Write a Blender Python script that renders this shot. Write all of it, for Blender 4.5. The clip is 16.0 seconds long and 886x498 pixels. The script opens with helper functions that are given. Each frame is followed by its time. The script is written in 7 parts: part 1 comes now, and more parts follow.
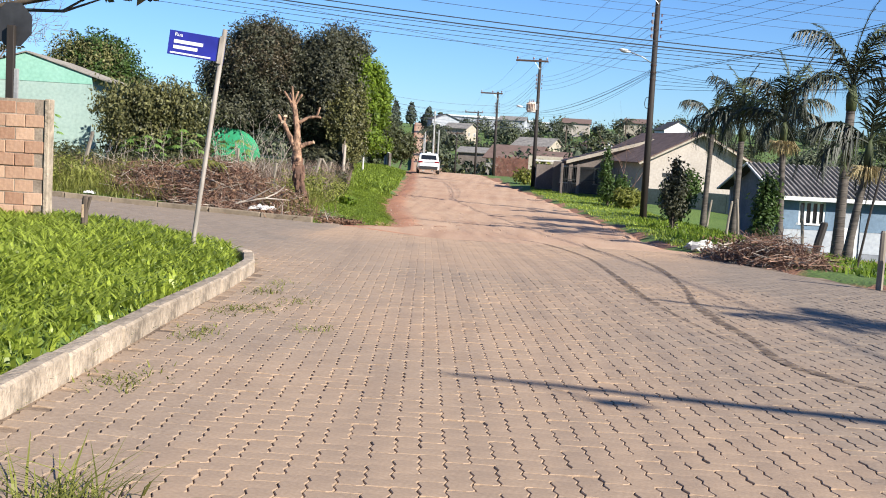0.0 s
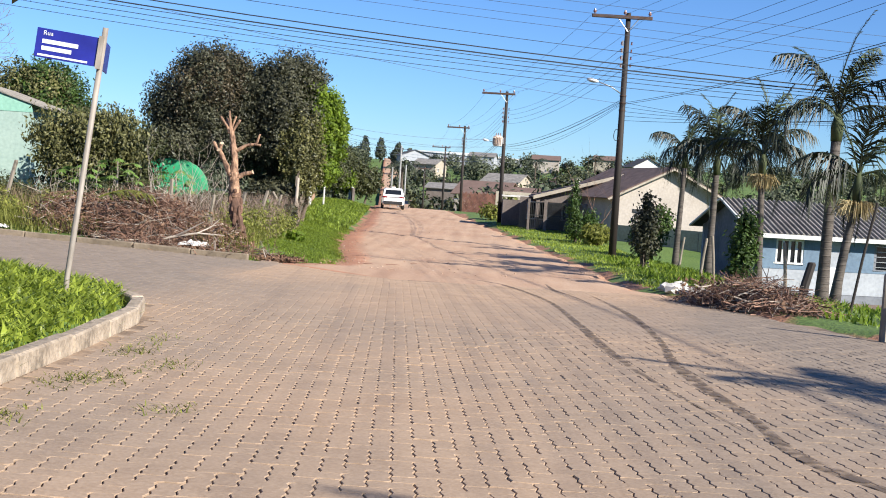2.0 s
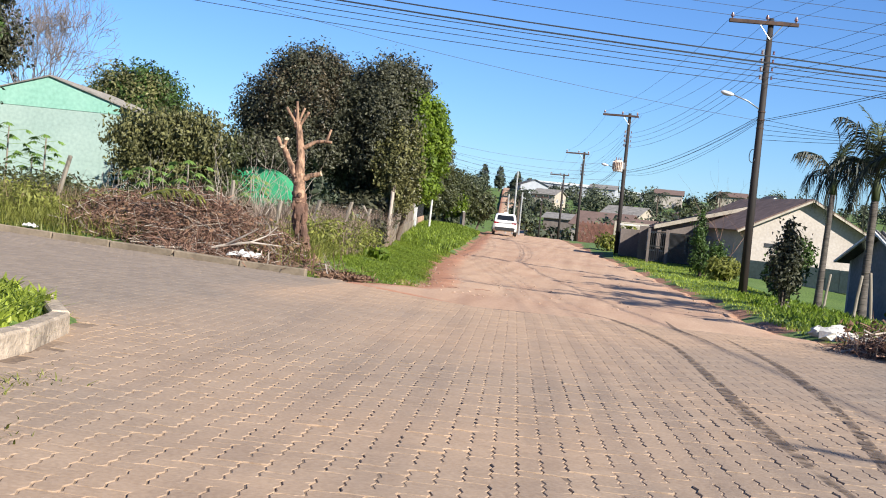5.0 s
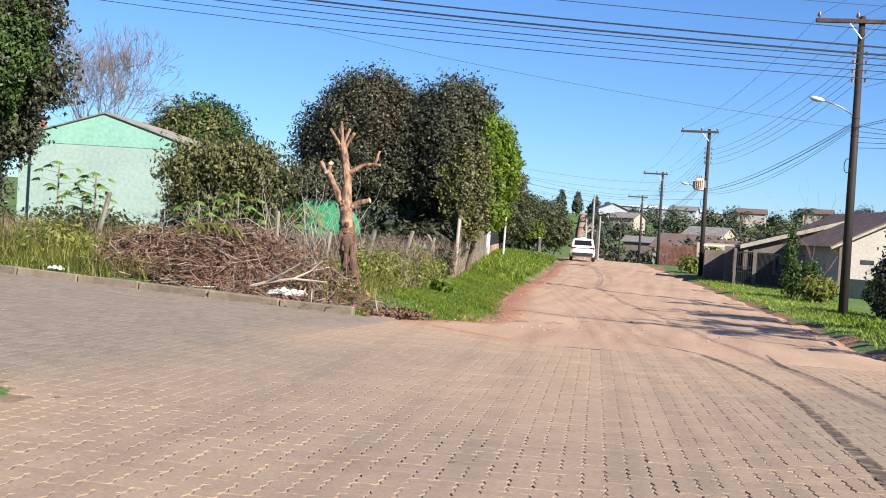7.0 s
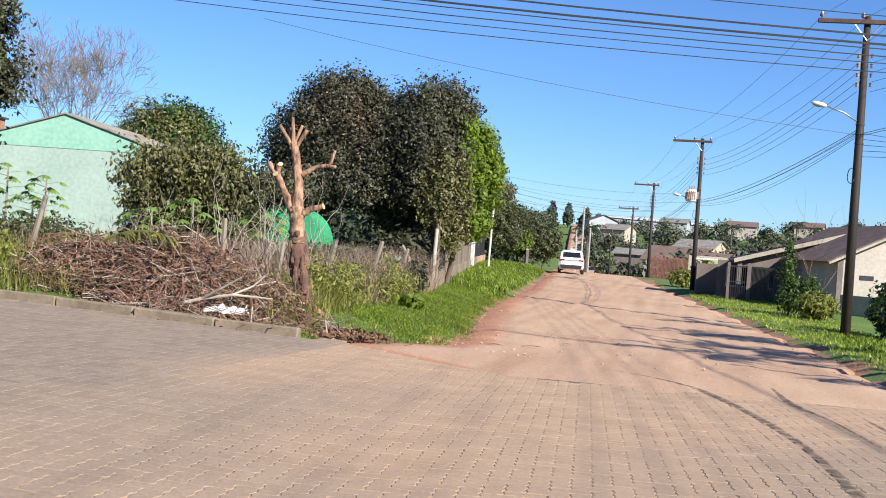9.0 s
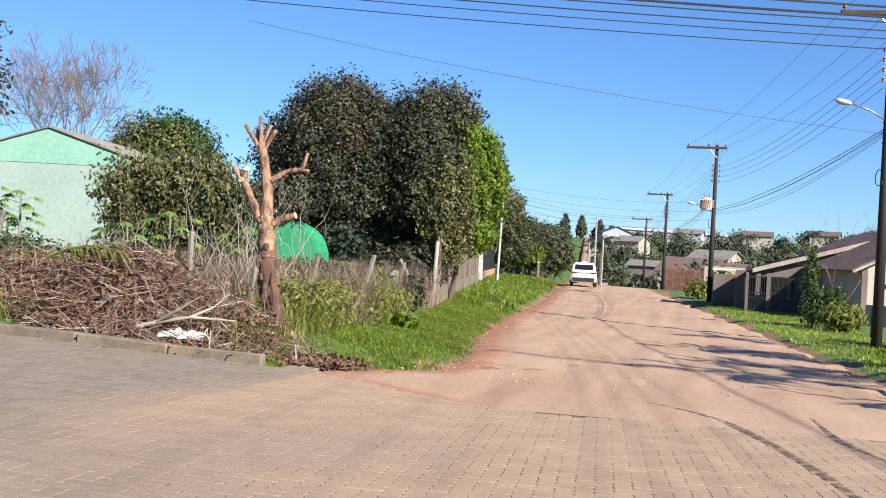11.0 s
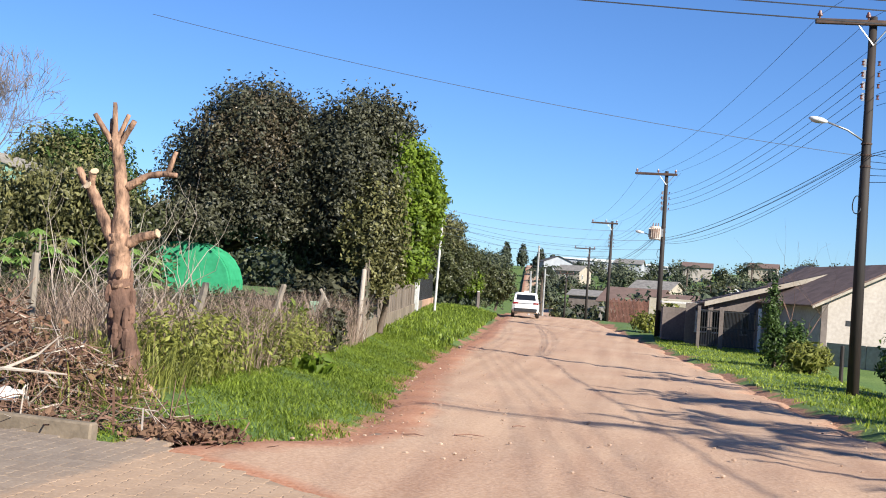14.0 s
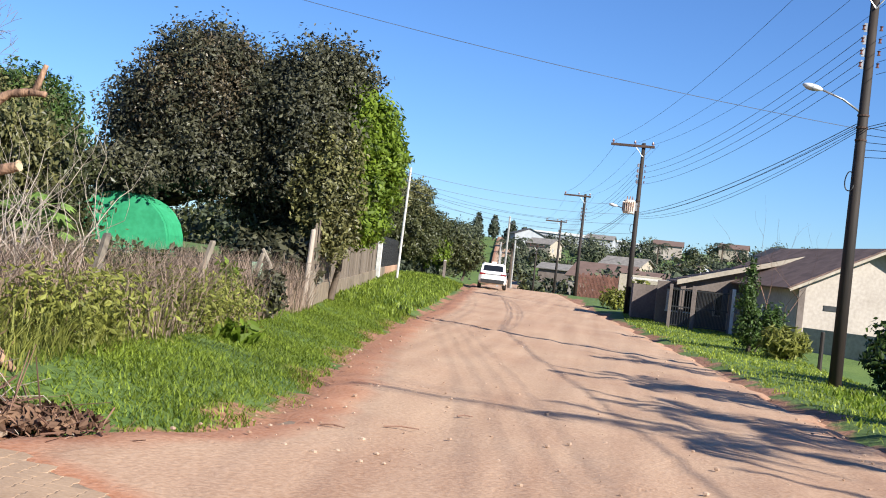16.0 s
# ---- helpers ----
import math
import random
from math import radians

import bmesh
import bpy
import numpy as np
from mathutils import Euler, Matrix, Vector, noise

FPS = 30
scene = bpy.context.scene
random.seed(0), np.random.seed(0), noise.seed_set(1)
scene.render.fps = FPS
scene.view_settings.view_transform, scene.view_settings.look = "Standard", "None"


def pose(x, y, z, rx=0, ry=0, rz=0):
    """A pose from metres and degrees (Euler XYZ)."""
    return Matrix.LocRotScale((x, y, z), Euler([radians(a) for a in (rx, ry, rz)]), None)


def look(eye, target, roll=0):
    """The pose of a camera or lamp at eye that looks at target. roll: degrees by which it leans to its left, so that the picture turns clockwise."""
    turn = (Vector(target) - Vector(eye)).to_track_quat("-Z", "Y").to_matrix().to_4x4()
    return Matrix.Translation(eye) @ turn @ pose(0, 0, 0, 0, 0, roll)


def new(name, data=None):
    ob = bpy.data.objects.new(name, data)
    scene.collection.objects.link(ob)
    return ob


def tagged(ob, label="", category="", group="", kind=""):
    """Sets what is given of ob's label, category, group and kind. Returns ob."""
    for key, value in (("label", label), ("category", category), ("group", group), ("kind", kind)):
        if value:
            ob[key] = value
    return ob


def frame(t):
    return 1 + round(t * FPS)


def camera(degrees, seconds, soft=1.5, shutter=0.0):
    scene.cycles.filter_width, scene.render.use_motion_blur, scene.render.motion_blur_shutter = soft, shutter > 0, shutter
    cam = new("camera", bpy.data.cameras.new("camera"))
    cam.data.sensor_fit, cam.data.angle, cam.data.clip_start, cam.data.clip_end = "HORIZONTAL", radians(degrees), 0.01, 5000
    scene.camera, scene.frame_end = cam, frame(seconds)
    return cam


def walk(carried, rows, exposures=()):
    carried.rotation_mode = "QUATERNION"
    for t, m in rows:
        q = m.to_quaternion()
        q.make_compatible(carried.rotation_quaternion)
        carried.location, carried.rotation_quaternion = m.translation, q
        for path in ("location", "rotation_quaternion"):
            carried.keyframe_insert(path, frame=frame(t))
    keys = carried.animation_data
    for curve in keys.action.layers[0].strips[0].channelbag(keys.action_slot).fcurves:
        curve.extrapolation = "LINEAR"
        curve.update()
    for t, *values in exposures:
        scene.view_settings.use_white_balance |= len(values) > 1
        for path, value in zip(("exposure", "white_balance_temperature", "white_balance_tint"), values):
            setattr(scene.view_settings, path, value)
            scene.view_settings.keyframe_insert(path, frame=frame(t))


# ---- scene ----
cam = camera(42.4, 16.0, soft=1.0)
PATH = [
    (0, (0.069, 0.226, 1.425), (-0.053, 2.215, 1.249), 3.2),
    (0.5, (0.119, 0.929, 1.4), (0.021, 2.922, 1.266), 2.8),
    (1, (0.199, 1.57, 1.361), (0.128, 3.565, 1.227), 2.8),
    (1.5, (0.279, 2.211, 1.332), (0.224, 4.207, 1.219), 3.2),
    (2, (0.36, 2.762, 1.336), (0.286, 4.757, 1.226), 3.5),
    (2.5, (0.417, 3.454, 1.31), (0.249, 5.446, 1.241), 3.3),
    (3, (0.533, 3.908, 1.319), (0.384, 5.901, 1.252), 3.6),
    (3.2, (0.54, 4.175, 1.275), (0.384, 6.168, 1.204), 3.7),
    (5.3, (0.58, 7.53, 0.961), (0.292, 9.508, 0.887), 5.6),
    (5.5, (0.619, 7.712, 0.961), (0.332, 9.689, 0.868), 5.5),
    (6, (0.584, 8.377, 0.956), (0.215, 10.341, 0.869), 5.2),
    (6.5, (0.521, 8.981, 0.952), (0.138, 10.943, 0.906), 4.0),
    (7, (0.497, 9.568, 0.942), (0.074, 11.523, 0.908), 3.5),
    (7.5, (0.471, 10.179, 0.939), (0.018, 12.127, 0.937), 3.5),
    (8, (0.462, 10.789, 0.961), (0.033, 12.742, 0.944), 3.9),
    (8.5, (0.489, 11.371, 0.959), (0.055, 13.323, 0.937), 4.0),
    (9, (0.437, 11.965, 0.979), (0.028, 13.923, 0.964), 4.0),
    (9.2, (0.419, 12.169, 0.973), (0.001, 14.124, 0.944), 4.0),
    (11.3, (0.34, 14.535, 0.956), (-0.089, 16.489, 0.968), 3.0),
    (11.5, (0.288, 14.853, 0.956), (-0.128, 16.809, 0.94), 3.0),
    (12, (0.23, 15.458, 0.951), (-0.207, 17.41, 0.929), 2.7),
    (12.5, (0.096, 16.021, 0.98), (-0.311, 17.979, 0.995), 2.5),
    (13, (-0.024, 16.69, 0.98), (-0.432, 18.648, 0.962), 2.8),
    (13.5, (-0.056, 17.184, 1.009), (-0.472, 19.14, 1.032), 3.3),
    (14, (-0.105, 17.802, 1.043), (-0.441, 19.773, 1.106), 3.9),
    (14.5, (-0.059, 18.379, 1.03), (-0.366, 20.354, 1.102), 4.4),
    (15, (-0.057, 18.913, 1.033), (-0.307, 20.896, 1.117), 5.2),
    (15.5, (-0.092, 19.56, 1.005), (-0.329, 21.545, 1.027), 6.3),
    (16, (-0.131, 20.168, 1.007), (-0.414, 22.148, 1.02), 6.2),
]
walk(cam, [(t, look(eye, target, roll)) for t, eye, target, roll in PATH])

# ---- light ----
scene.view_settings.exposure = 1.05
SUN_EL, SUN_AZ = radians(30), radians(128)
sun_way = Vector((math.sin(SUN_AZ) * math.cos(SUN_EL), math.cos(SUN_AZ) * math.cos(SUN_EL), math.sin(SUN_EL)))
world = bpy.data.worlds.new("world")
scene.world = world
world.use_nodes = True
wn = world.node_tree.nodes
sky = wn.new("ShaderNodeTexSky")
sky.sky_type, sky.sun_disc = "NISHITA", False
sky.sun_elevation, sky.sun_rotation = SUN_EL, SUN_AZ
sky.altitude, sky.air_density, sky.dust_density, sky.ozone_density = 60, 1.0, 0.0, 3.0
wn["Background"].inputs["Strength"].default_value = 0.053
tint = wn.new("ShaderNodeMix")
tint.data_type, tint.blend_type = "RGBA", "MULTIPLY"
tint.inputs["Factor"].default_value = 1.0
tint.inputs["B"].default_value = (0.64, 0.93, 1.40, 1)
world.node_tree.links.new(sky.outputs["Color"], tint.inputs["A"])
world.node_tree.links.new(tint.outputs["Result"], wn["Background"].inputs["Color"])
sun_data = bpy.data.lights.new("sun", "SUN")
sun_data.energy, sun_data.angle, sun_data.color = 5.0, radians(0.53), (1.0, 0.95, 0.85)
sun = new("sun", sun_data)
sun.matrix_world = look(sun_way * 60, (0, 0, 0))

# ---- materials ----
rng = np.random.default_rng(7)


def nodes_of(name):
    m = bpy.data.materials.new(name)
    m.use_nodes = True
    t = m.node_tree
    return m, t.nodes, t.links, t.nodes["Principled BSDF"]


def noise_tex(N, L, scale, detail=4.0, coord="Object", stretch=None):
    tc = N.new("ShaderNodeTexCoord")
    n = N.new("ShaderNodeTexNoise")
    n.inputs["Scale"].default_value, n.inputs["Detail"].default_value = scale, detail
    if stretch:
        mp = N.new("ShaderNodeMapping")
        mp.inputs["Scale"].default_value = stretch
        L.new(tc.outputs[coord], mp.inputs["Vector"])
        L.new(mp.outputs["Vector"], n.inputs["Vector"])
    else:
        L.new(tc.outputs[coord], n.inputs["Vector"])
    return n.outputs["Fac"]


def ramp(N, L, fac, stops):
    r = N.new("ShaderNodeValToRGB")
    e = r.color_ramp.elements
    while len(e) < len(stops):
        e.new(0.5)
    for k, (p, c) in enumerate(stops):
        e[k].position, e[k].color = p, (*c, 1)
    L.new(fac, r.inputs["Fac"])
    return r.outputs["Color"]


def mix(N, L, fac, a, b, mode="MIX"):
    m = N.new("ShaderNodeMix")
    m.data_type, m.blend_type = "RGBA", mode
    for sock, v in ((m.inputs["Factor"], fac), (m.inputs["A"], a), (m.inputs["B"], b)):
        if isinstance(v, bpy.types.NodeSocket):
            L.new(v, sock)
        elif isinstance(v, (int, float)):
            sock.default_value = v
        else:
            sock.default_value = (*v, 1)
    return m.outputs["Result"]


def bump(N, L, P, height, strength, dist=0.02):
    b = N.new("ShaderNodeBump")
    b.inputs["Strength"].default_value, b.inputs["Distance"].default_value = strength, dist
    L.new(height, b.inputs["Height"])
    L.new(b.outputs["Normal"], P.inputs["Normal"])


def surface(name, dark, light, rough=0.8, fine=14.0, coarse=1.2, relief=0.3, metal=0.0, vary="", amount=0.35, stretch=None, dist=0.01):
    """A two-scale surface: coarse patches between dark and light, fine grain on top; vary: piece or island."""
    dark, light = [0.8 * v for v in dark], [0.84 * v for v in light]
    m, N, L, P = nodes_of(name)
    big = noise_tex(N, L, coarse, 3, stretch=stretch)
    small = noise_tex(N, L, fine, 5, stretch=stretch)
    c = ramp(N, L, big, [(0.3, dark), (0.7, light)])
    c = mix(N, L, 0.3, c, ramp(N, L, small, [(0.3, [v * 0.6 for v in dark]), (0.7, [min(1, v * 1.15) for v in light])]))
    if vary:
        if vary == "island":
            r = N.new("ShaderNodeNewGeometry").outputs["Random Per Island"]
        else:
            r = N.new("ShaderNodeObjectInfo").outputs["Random"]
        c = mix(N, L, amount, c, ramp(N, L, r, [(0.0, dark), (1.0, light)]))
    L.new(c, P.inputs["Base Color"])
    P.inputs["Roughness"].default_value, P.inputs["Metallic"].default_value = rough, metal
    if relief:
        bump(N, L, P, small, relief, dist)
    return m


def foliage(name, dark, light, rough=0.5, through_light=0.35):
    dark, light = [0.62 * v for v in dark], [0.74 * v for v in light]
    m, N, L, P = nodes_of(name)
    r = N.new("ShaderNodeNewGeometry").outputs["Random Per Island"]
    c = ramp(N, L, r, [(0.0, dark), (0.75, light), (1.0, [v * 1.35 for v in light])])
    c = mix(N, L, 0.35, c, ramp(N, L, noise_tex(N, L, 0.6, 2), [(0.35, dark), (0.65, light)]))
    L.new(c, P.inputs["Base Color"])
    P.inputs["Roughness"].default_value = rough
    P.inputs["Specular IOR Level"].default_value = 0.35
    tr = N.new("ShaderNodeBsdfTranslucent")
    L.new(c, tr.inputs["Color"])
    ms = N.new("ShaderNodeMixShader")
    ms.inputs["Fac"].default_value = through_light
    L.new(P.outputs["BSDF"], ms.inputs[1])
    L.new(tr.outputs["BSDF"], ms.inputs[2])
    L.new(ms.outputs["Shader"], N["Material Output"].inputs["Surface"])
    return m


GRASS_D, GRASS_L = (0.045, 0.10, 0.012), (0.16, 0.30, 0.03)
M = {}
M["grass_blade"] = foliage("grass_blade", (0.15, 0.22, 0.024), (0.56, 0.66, 0.10), 0.4, 0.5)
M["grass_yellow"] = foliage("grass_yellow", (0.13, 0.16, 0.03), (0.30, 0.30, 0.07), 0.5, 0.35)
M["dry_grass"] = foliage("dry_grass", (0.16, 0.11, 0.06), (0.38, 0.28, 0.16), 0.7, 0.25)
M["weed"] = foliage("weed", (0.11, 0.13, 0.022), (0.37, 0.38, 0.085), 0.55, 0.4)
M["verge_blade"] = foliage("verge_blade", (0.095, 0.155, 0.016), (0.36, 0.46, 0.06), 0.5, 0.45)
M["dry_pink"] = foliage("dry_pink", (0.20, 0.135, 0.10), (0.50, 0.37, 0.28), 0.75, 0.25)
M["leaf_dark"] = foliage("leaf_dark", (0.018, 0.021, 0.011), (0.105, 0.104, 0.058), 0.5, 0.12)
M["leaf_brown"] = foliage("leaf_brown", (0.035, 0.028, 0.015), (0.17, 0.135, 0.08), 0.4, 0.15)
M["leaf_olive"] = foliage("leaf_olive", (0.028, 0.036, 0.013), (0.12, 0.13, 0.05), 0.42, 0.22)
M["leaf_bright"] = foliage("leaf_bright", (0.09, 0.16, 0.016), (0.27, 0.38, 0.04), 0.5, 0.45)
M["leaf_mid"] = foliage("leaf_mid", (0.03, 0.06, 0.012), (0.10, 0.17, 0.035), 0.5, 0.28)
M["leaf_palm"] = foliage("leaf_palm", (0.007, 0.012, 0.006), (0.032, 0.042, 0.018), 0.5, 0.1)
# lighter copy of leaf_palm: sunlight painted into some fronds; also colours the sheath
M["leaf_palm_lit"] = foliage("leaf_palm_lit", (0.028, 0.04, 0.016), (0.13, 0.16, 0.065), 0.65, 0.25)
# lighter leaf copy with sunlight put into its colour, for lobes towards the sun
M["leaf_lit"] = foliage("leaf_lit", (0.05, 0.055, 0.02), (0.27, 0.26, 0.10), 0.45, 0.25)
M["leaf_palm_pale"] = foliage("leaf_palm_pale", (0.16, 0.17, 0.06), (0.36, 0.36, 0.16), 0.5, 0.3)
M["leaf_fresh"] = foliage("leaf_fresh", (0.13, 0.24, 0.04), (0.30, 0.46, 0.12), 0.5, 0.4)
M["leaf_far"] = foliage("leaf_far", (0.022, 0.032, 0.020), (0.085, 0.105, 0.062), 0.7, 0.1)
M["leaf_far_pale"] = foliage("leaf_far_pale", (0.07, 0.085, 0.05), (0.17, 0.19, 0.11), 0.7, 0.1)
M["dead_leaf"] = foliage("dead_leaf", (0.07, 0.03, 0.018), (0.26, 0.15, 0.09), 0.8, 0.1)
M["blossom"] = foliage("blossom", (0.42, 0.31, 0.14), (0.80, 0.66, 0.36), 0.7, 0.3)
M["bark"] = surface("bark", (0.05, 0.035, 0.025), (0.16, 0.12, 0.09), 0.9, 20, 3, 0.8, stretch=(1, 1, 0.3))
M["bark_red"] = surface("bark_red", (0.06, 0.028, 0.018), (0.50, 0.30, 0.19), 0.85, 18, 9, 1.0, stretch=(1, 1, 0.45), dist=0.03)
M["bark_lower"] = surface("bark_lower", (0.045, 0.022, 0.016), (0.22, 0.12, 0.08), 0.9, 14, 6, 1.0, stretch=(1, 1, 0.5), dist=0.03)
M["bark_palm"] = surface("bark_palm", (0.022, 0.018, 0.015), (0.15, 0.125, 0.105), 0.85, 24, 4, 0.6, stretch=(0.3, 0.3, 1.6))
M["cut_wood"] = surface("cut_wood", (0.42, 0.28, 0.16), (0.66, 0.50, 0.34), 0.8, 20, 5, 0.2)
M["twig"] = surface("twig", (0.12, 0.055, 0.035), (0.34, 0.20, 0.14), 0.85, 8, 2, 0, vary="island", amount=0.7)
M["twig_grey"] = surface("twig_grey", (0.11, 0.085, 0.075), (0.30, 0.24, 0.22), 0.85, 8, 2, 0, vary="island", amount=0.6)
M["twig_pale"] = surface("twig_pale", (0.30, 0.24, 0.19), (0.58, 0.50, 0.42), 0.85, 8, 2, 0, vary="island", amount=0.6)
M["concrete"] = surface("concrete", (0.13, 0.10, 0.07), (0.60, 0.48, 0.36), 0.9, 22, 5, 1.0, vary="piece", amount=0.25, dist=0.02)
M["kerb_old"] = surface("kerb_old", (0.13, 0.10, 0.068), (0.33, 0.26, 0.185), 0.95, 20, 3, 0.6, vary="piece")
M["pole_wood"] = surface("pole_wood", (0.009, 0.0065, 0.005), (0.036, 0.024, 0.018), 0.75, 16, 3, 0.5, stretch=(1, 1, 0.15))
M["arm_wood"] = surface("arm_wood", (0.035, 0.018, 0.012), (0.10, 0.055, 0.038), 0.8, 14, 3, 0.4)
M["cable"] = surface("cable", (0.012, 0.014, 0.018), (0.03, 0.034, 0.042), 0.6, 3, 1, 0)
M["cable_blue"] = surface("cable_blue", (0.03, 0.05, 0.09), (0.06, 0.09, 0.15), 0.6, 3, 1, 0)
M["porcelain"] = surface("porcelain", (0.10, 0.03, 0.02), (0.20, 0.07, 0.05), 0.3, 10, 3, 0)
M["steel_worn"] = surface("steel_worn", (0.16, 0.13, 0.105), (0.40, 0.35, 0.30), 0.6, 20, 4, 0.3, stretch=(1, 1, 0.3))
M["steel"] = surface("steel", (0.30, 0.31, 0.32), (0.52, 0.53, 0.54), 0.45, 20, 3, 0.1, metal=0.7)
M["grey_post"] = surface("grey_post", (0.26, 0.26, 0.26), (0.48, 0.47, 0.45), 0.6, 18, 4, 0.15)
M["sign_blue"] = surface("sign_blue", (0.014, 0.016, 0.20), (0.022, 0.026, 0.30), 0.35, 6, 2, 0)
M["sign_white"] = surface("sign_white", (0.74, 0.74, 0.76), (0.84, 0.84, 0.86), 0.5, 6, 2, 0)
M["sign_back"] = surface("sign_back", (0.015, 0.015, 0.017), (0.04, 0.04, 0.045), 0.6, 10, 3, 0.1)
M["old_wood"] = surface("old_wood", (0.09, 0.068, 0.05), (0.25, 0.20, 0.155), 0.9, 12, 2.5, 0.5, vary="piece", amount=0.5, stretch=(1, 1, 0.12))
M["post_wood"] = surface("post_wood", (0.16, 0.13, 0.10), (0.36, 0.31, 0.25), 0.9, 14, 3, 0.6, stretch=(1, 1, 0.15))
M["white_post"] = surface("white_post", (0.48, 0.46, 0.42), (0.72, 0.70, 0.66), 0.8, 14, 3, 0.2)
M["black_metal"] = surface("black_metal", (0.012, 0.012, 0.013), (0.035, 0.035, 0.036), 0.45, 14, 3, 0.1)
M["mint"] = surface("mint", (0.22, 0.47, 0.37), (0.31, 0.55, 0.45), 0.85, 7, 0.5, 0.15)
M["mint_light"] = surface("mint_light", (0.31, 0.425, 0.385), (0.39, 0.50, 0.455), 0.85, 7, 0.5, 0.15)
M["green_paint"] = surface("green_paint", (0.02, 0.31, 0.13), (0.045, 0.42, 0.20), 0.7, 8, 1, 0.1)
M["green_pale"] = surface("green_pale", (0.26, 0.46, 0.30), (0.44, 0.62, 0.46), 0.85, 8, 1, 0.2)
M["fibre_roof"] = surface("fibre_roof", (0.13, 0.12, 0.11), (0.34, 0.31, 0.28), 0.9, 12, 1.4, 0.3)
M["dark_roof"] = surface("dark_roof", (0.035, 0.032, 0.034), (0.11, 0.10, 0.10), 0.85, 10, 1.2, 0.3)
M["blue_wall"] = surface("blue_wall", (0.12, 0.18, 0.26), (0.18, 0.26, 0.35), 0.85, 8, 0.8, 0.15)
M["white_wall"] = surface("white_wall", (0.33, 0.35, 0.39), (0.46, 0.48, 0.52), 0.85, 8, 0.8, 0.15)
M["base_grey"] = surface("base_grey", (0.16, 0.17, 0.20), (0.26, 0.27, 0.30), 0.85, 8, 1, 0.2)
M["cream_wall"] = surface("cream_wall", (0.40, 0.345, 0.30), (0.52, 0.46, 0.41), 0.85, 8, 0.7, 0.15)
M["tile_roof"] = surface("tile_roof", (0.10, 0.062, 0.05), (0.24, 0.155, 0.125), 0.85, 10, 1.3, 0.3, vary="island", amount=0.5)
M["taupe_wall"] = surface("taupe_wall", (0.12, 0.095, 0.085), (0.22, 0.18, 0.16), 0.9, 10, 1, 0.2)
M["white_paint"] = surface("white_paint", (0.66, 0.66, 0.66), (0.82, 0.82, 0.82), 0.55, 10, 2, 0.05)
M["dark_gap"] = surface("dark_gap", (0.01, 0.011, 0.013), (0.03, 0.032, 0.036), 0.4, 6, 2, 0)
M["brick"] = surface("brick", (0.28, 0.125, 0.07), (0.62, 0.40, 0.27), 0.95, 22, 4, 0.7, vary="piece", amount=0.6)
M["mortar"] = surface("mortar", (0.17, 0.12, 0.09), (0.42, 0.33, 0.25), 0.95, 30, 3, 0.6)
M["rust"] = surface("rust", (0.10, 0.04, 0.03), (0.24, 0.11, 0.08), 0.9, 10, 2, 0.3)
M["rag"] = surface("rag", (0.62, 0.58, 0.54), (0.84, 0.82, 0.79), 0.9, 12, 3, 0.4)
M["sack"] = surface("sack", (0.55, 0.53, 0.5), (0.80, 0.78, 0.74), 0.8, 16, 5, 0.5)
M["tank_paint"] = surface("tank_paint", (0.50, 0.30, 0.18), (0.90, 0.84, 0.76), 0.6, 9, 2.2, 0.1)
M["stone"] = surface("stone", (0.45, 0.42, 0.38), (0.74, 0.71, 0.66), 0.9, 14, 3, 0.5)
M["pebble"] = surface("pebble", (0.26, 0.15, 0.09), (0.56, 0.42, 0.32), 0.95, 12, 3, 0.3, vary="island", amount=0.7)
M["tyre"] = surface("tyre", (0.012, 0.012, 0.012), (0.035, 0.033, 0.032), 0.85, 20, 3, 0.3)
M["plastic_black"] = surface("plastic_black", (0.015, 0.015, 0.016), (0.03, 0.03, 0.032), 0.55, 20, 3, 0.1)
M["alloy"] = surface("alloy", (0.35, 0.35, 0.36), (0.55, 0.55, 0.56), 0.35, 10, 3, 0, metal=0.8)
M["tail_red"] = surface("tail_red", (0.16, 0.006, 0.008), (0.26, 0.012, 0.014), 0.2, 6, 2, 0)
M["soil_bed"] = surface("soil_bed", (0.07, 0.047, 0.034), (0.46, 0.32, 0.21), 0.95, 30, 0.9, 0.4)
M["hedge_wall"] = surface("hedge_wall", (0.34, 0.29, 0.225), (0.50, 0.44, 0.36), 0.9, 9, 1, 0.2)


def car_paint():
    m, N, L, P = nodes_of("car_white")
    c = ramp(N, L, noise_tex(N, L, 2.5, 4), [(0.3, (0.66, 0.63, 0.60)), (0.7, (0.82, 0.81, 0.80))])
    L.new(c, P.inputs["Base Color"])
    P.inputs["Roughness"].default_value = 0.3
    P.inputs["Coat Weight"].default_value = 0.5
    return m


def glass_dark(name):
    m, N, L, P = nodes_of(name)
    P.inputs["Base Color"].default_value = (0.012, 0.014, 0.017, 1)
    P.inputs["Roughness"].default_value = 0.08
    return m


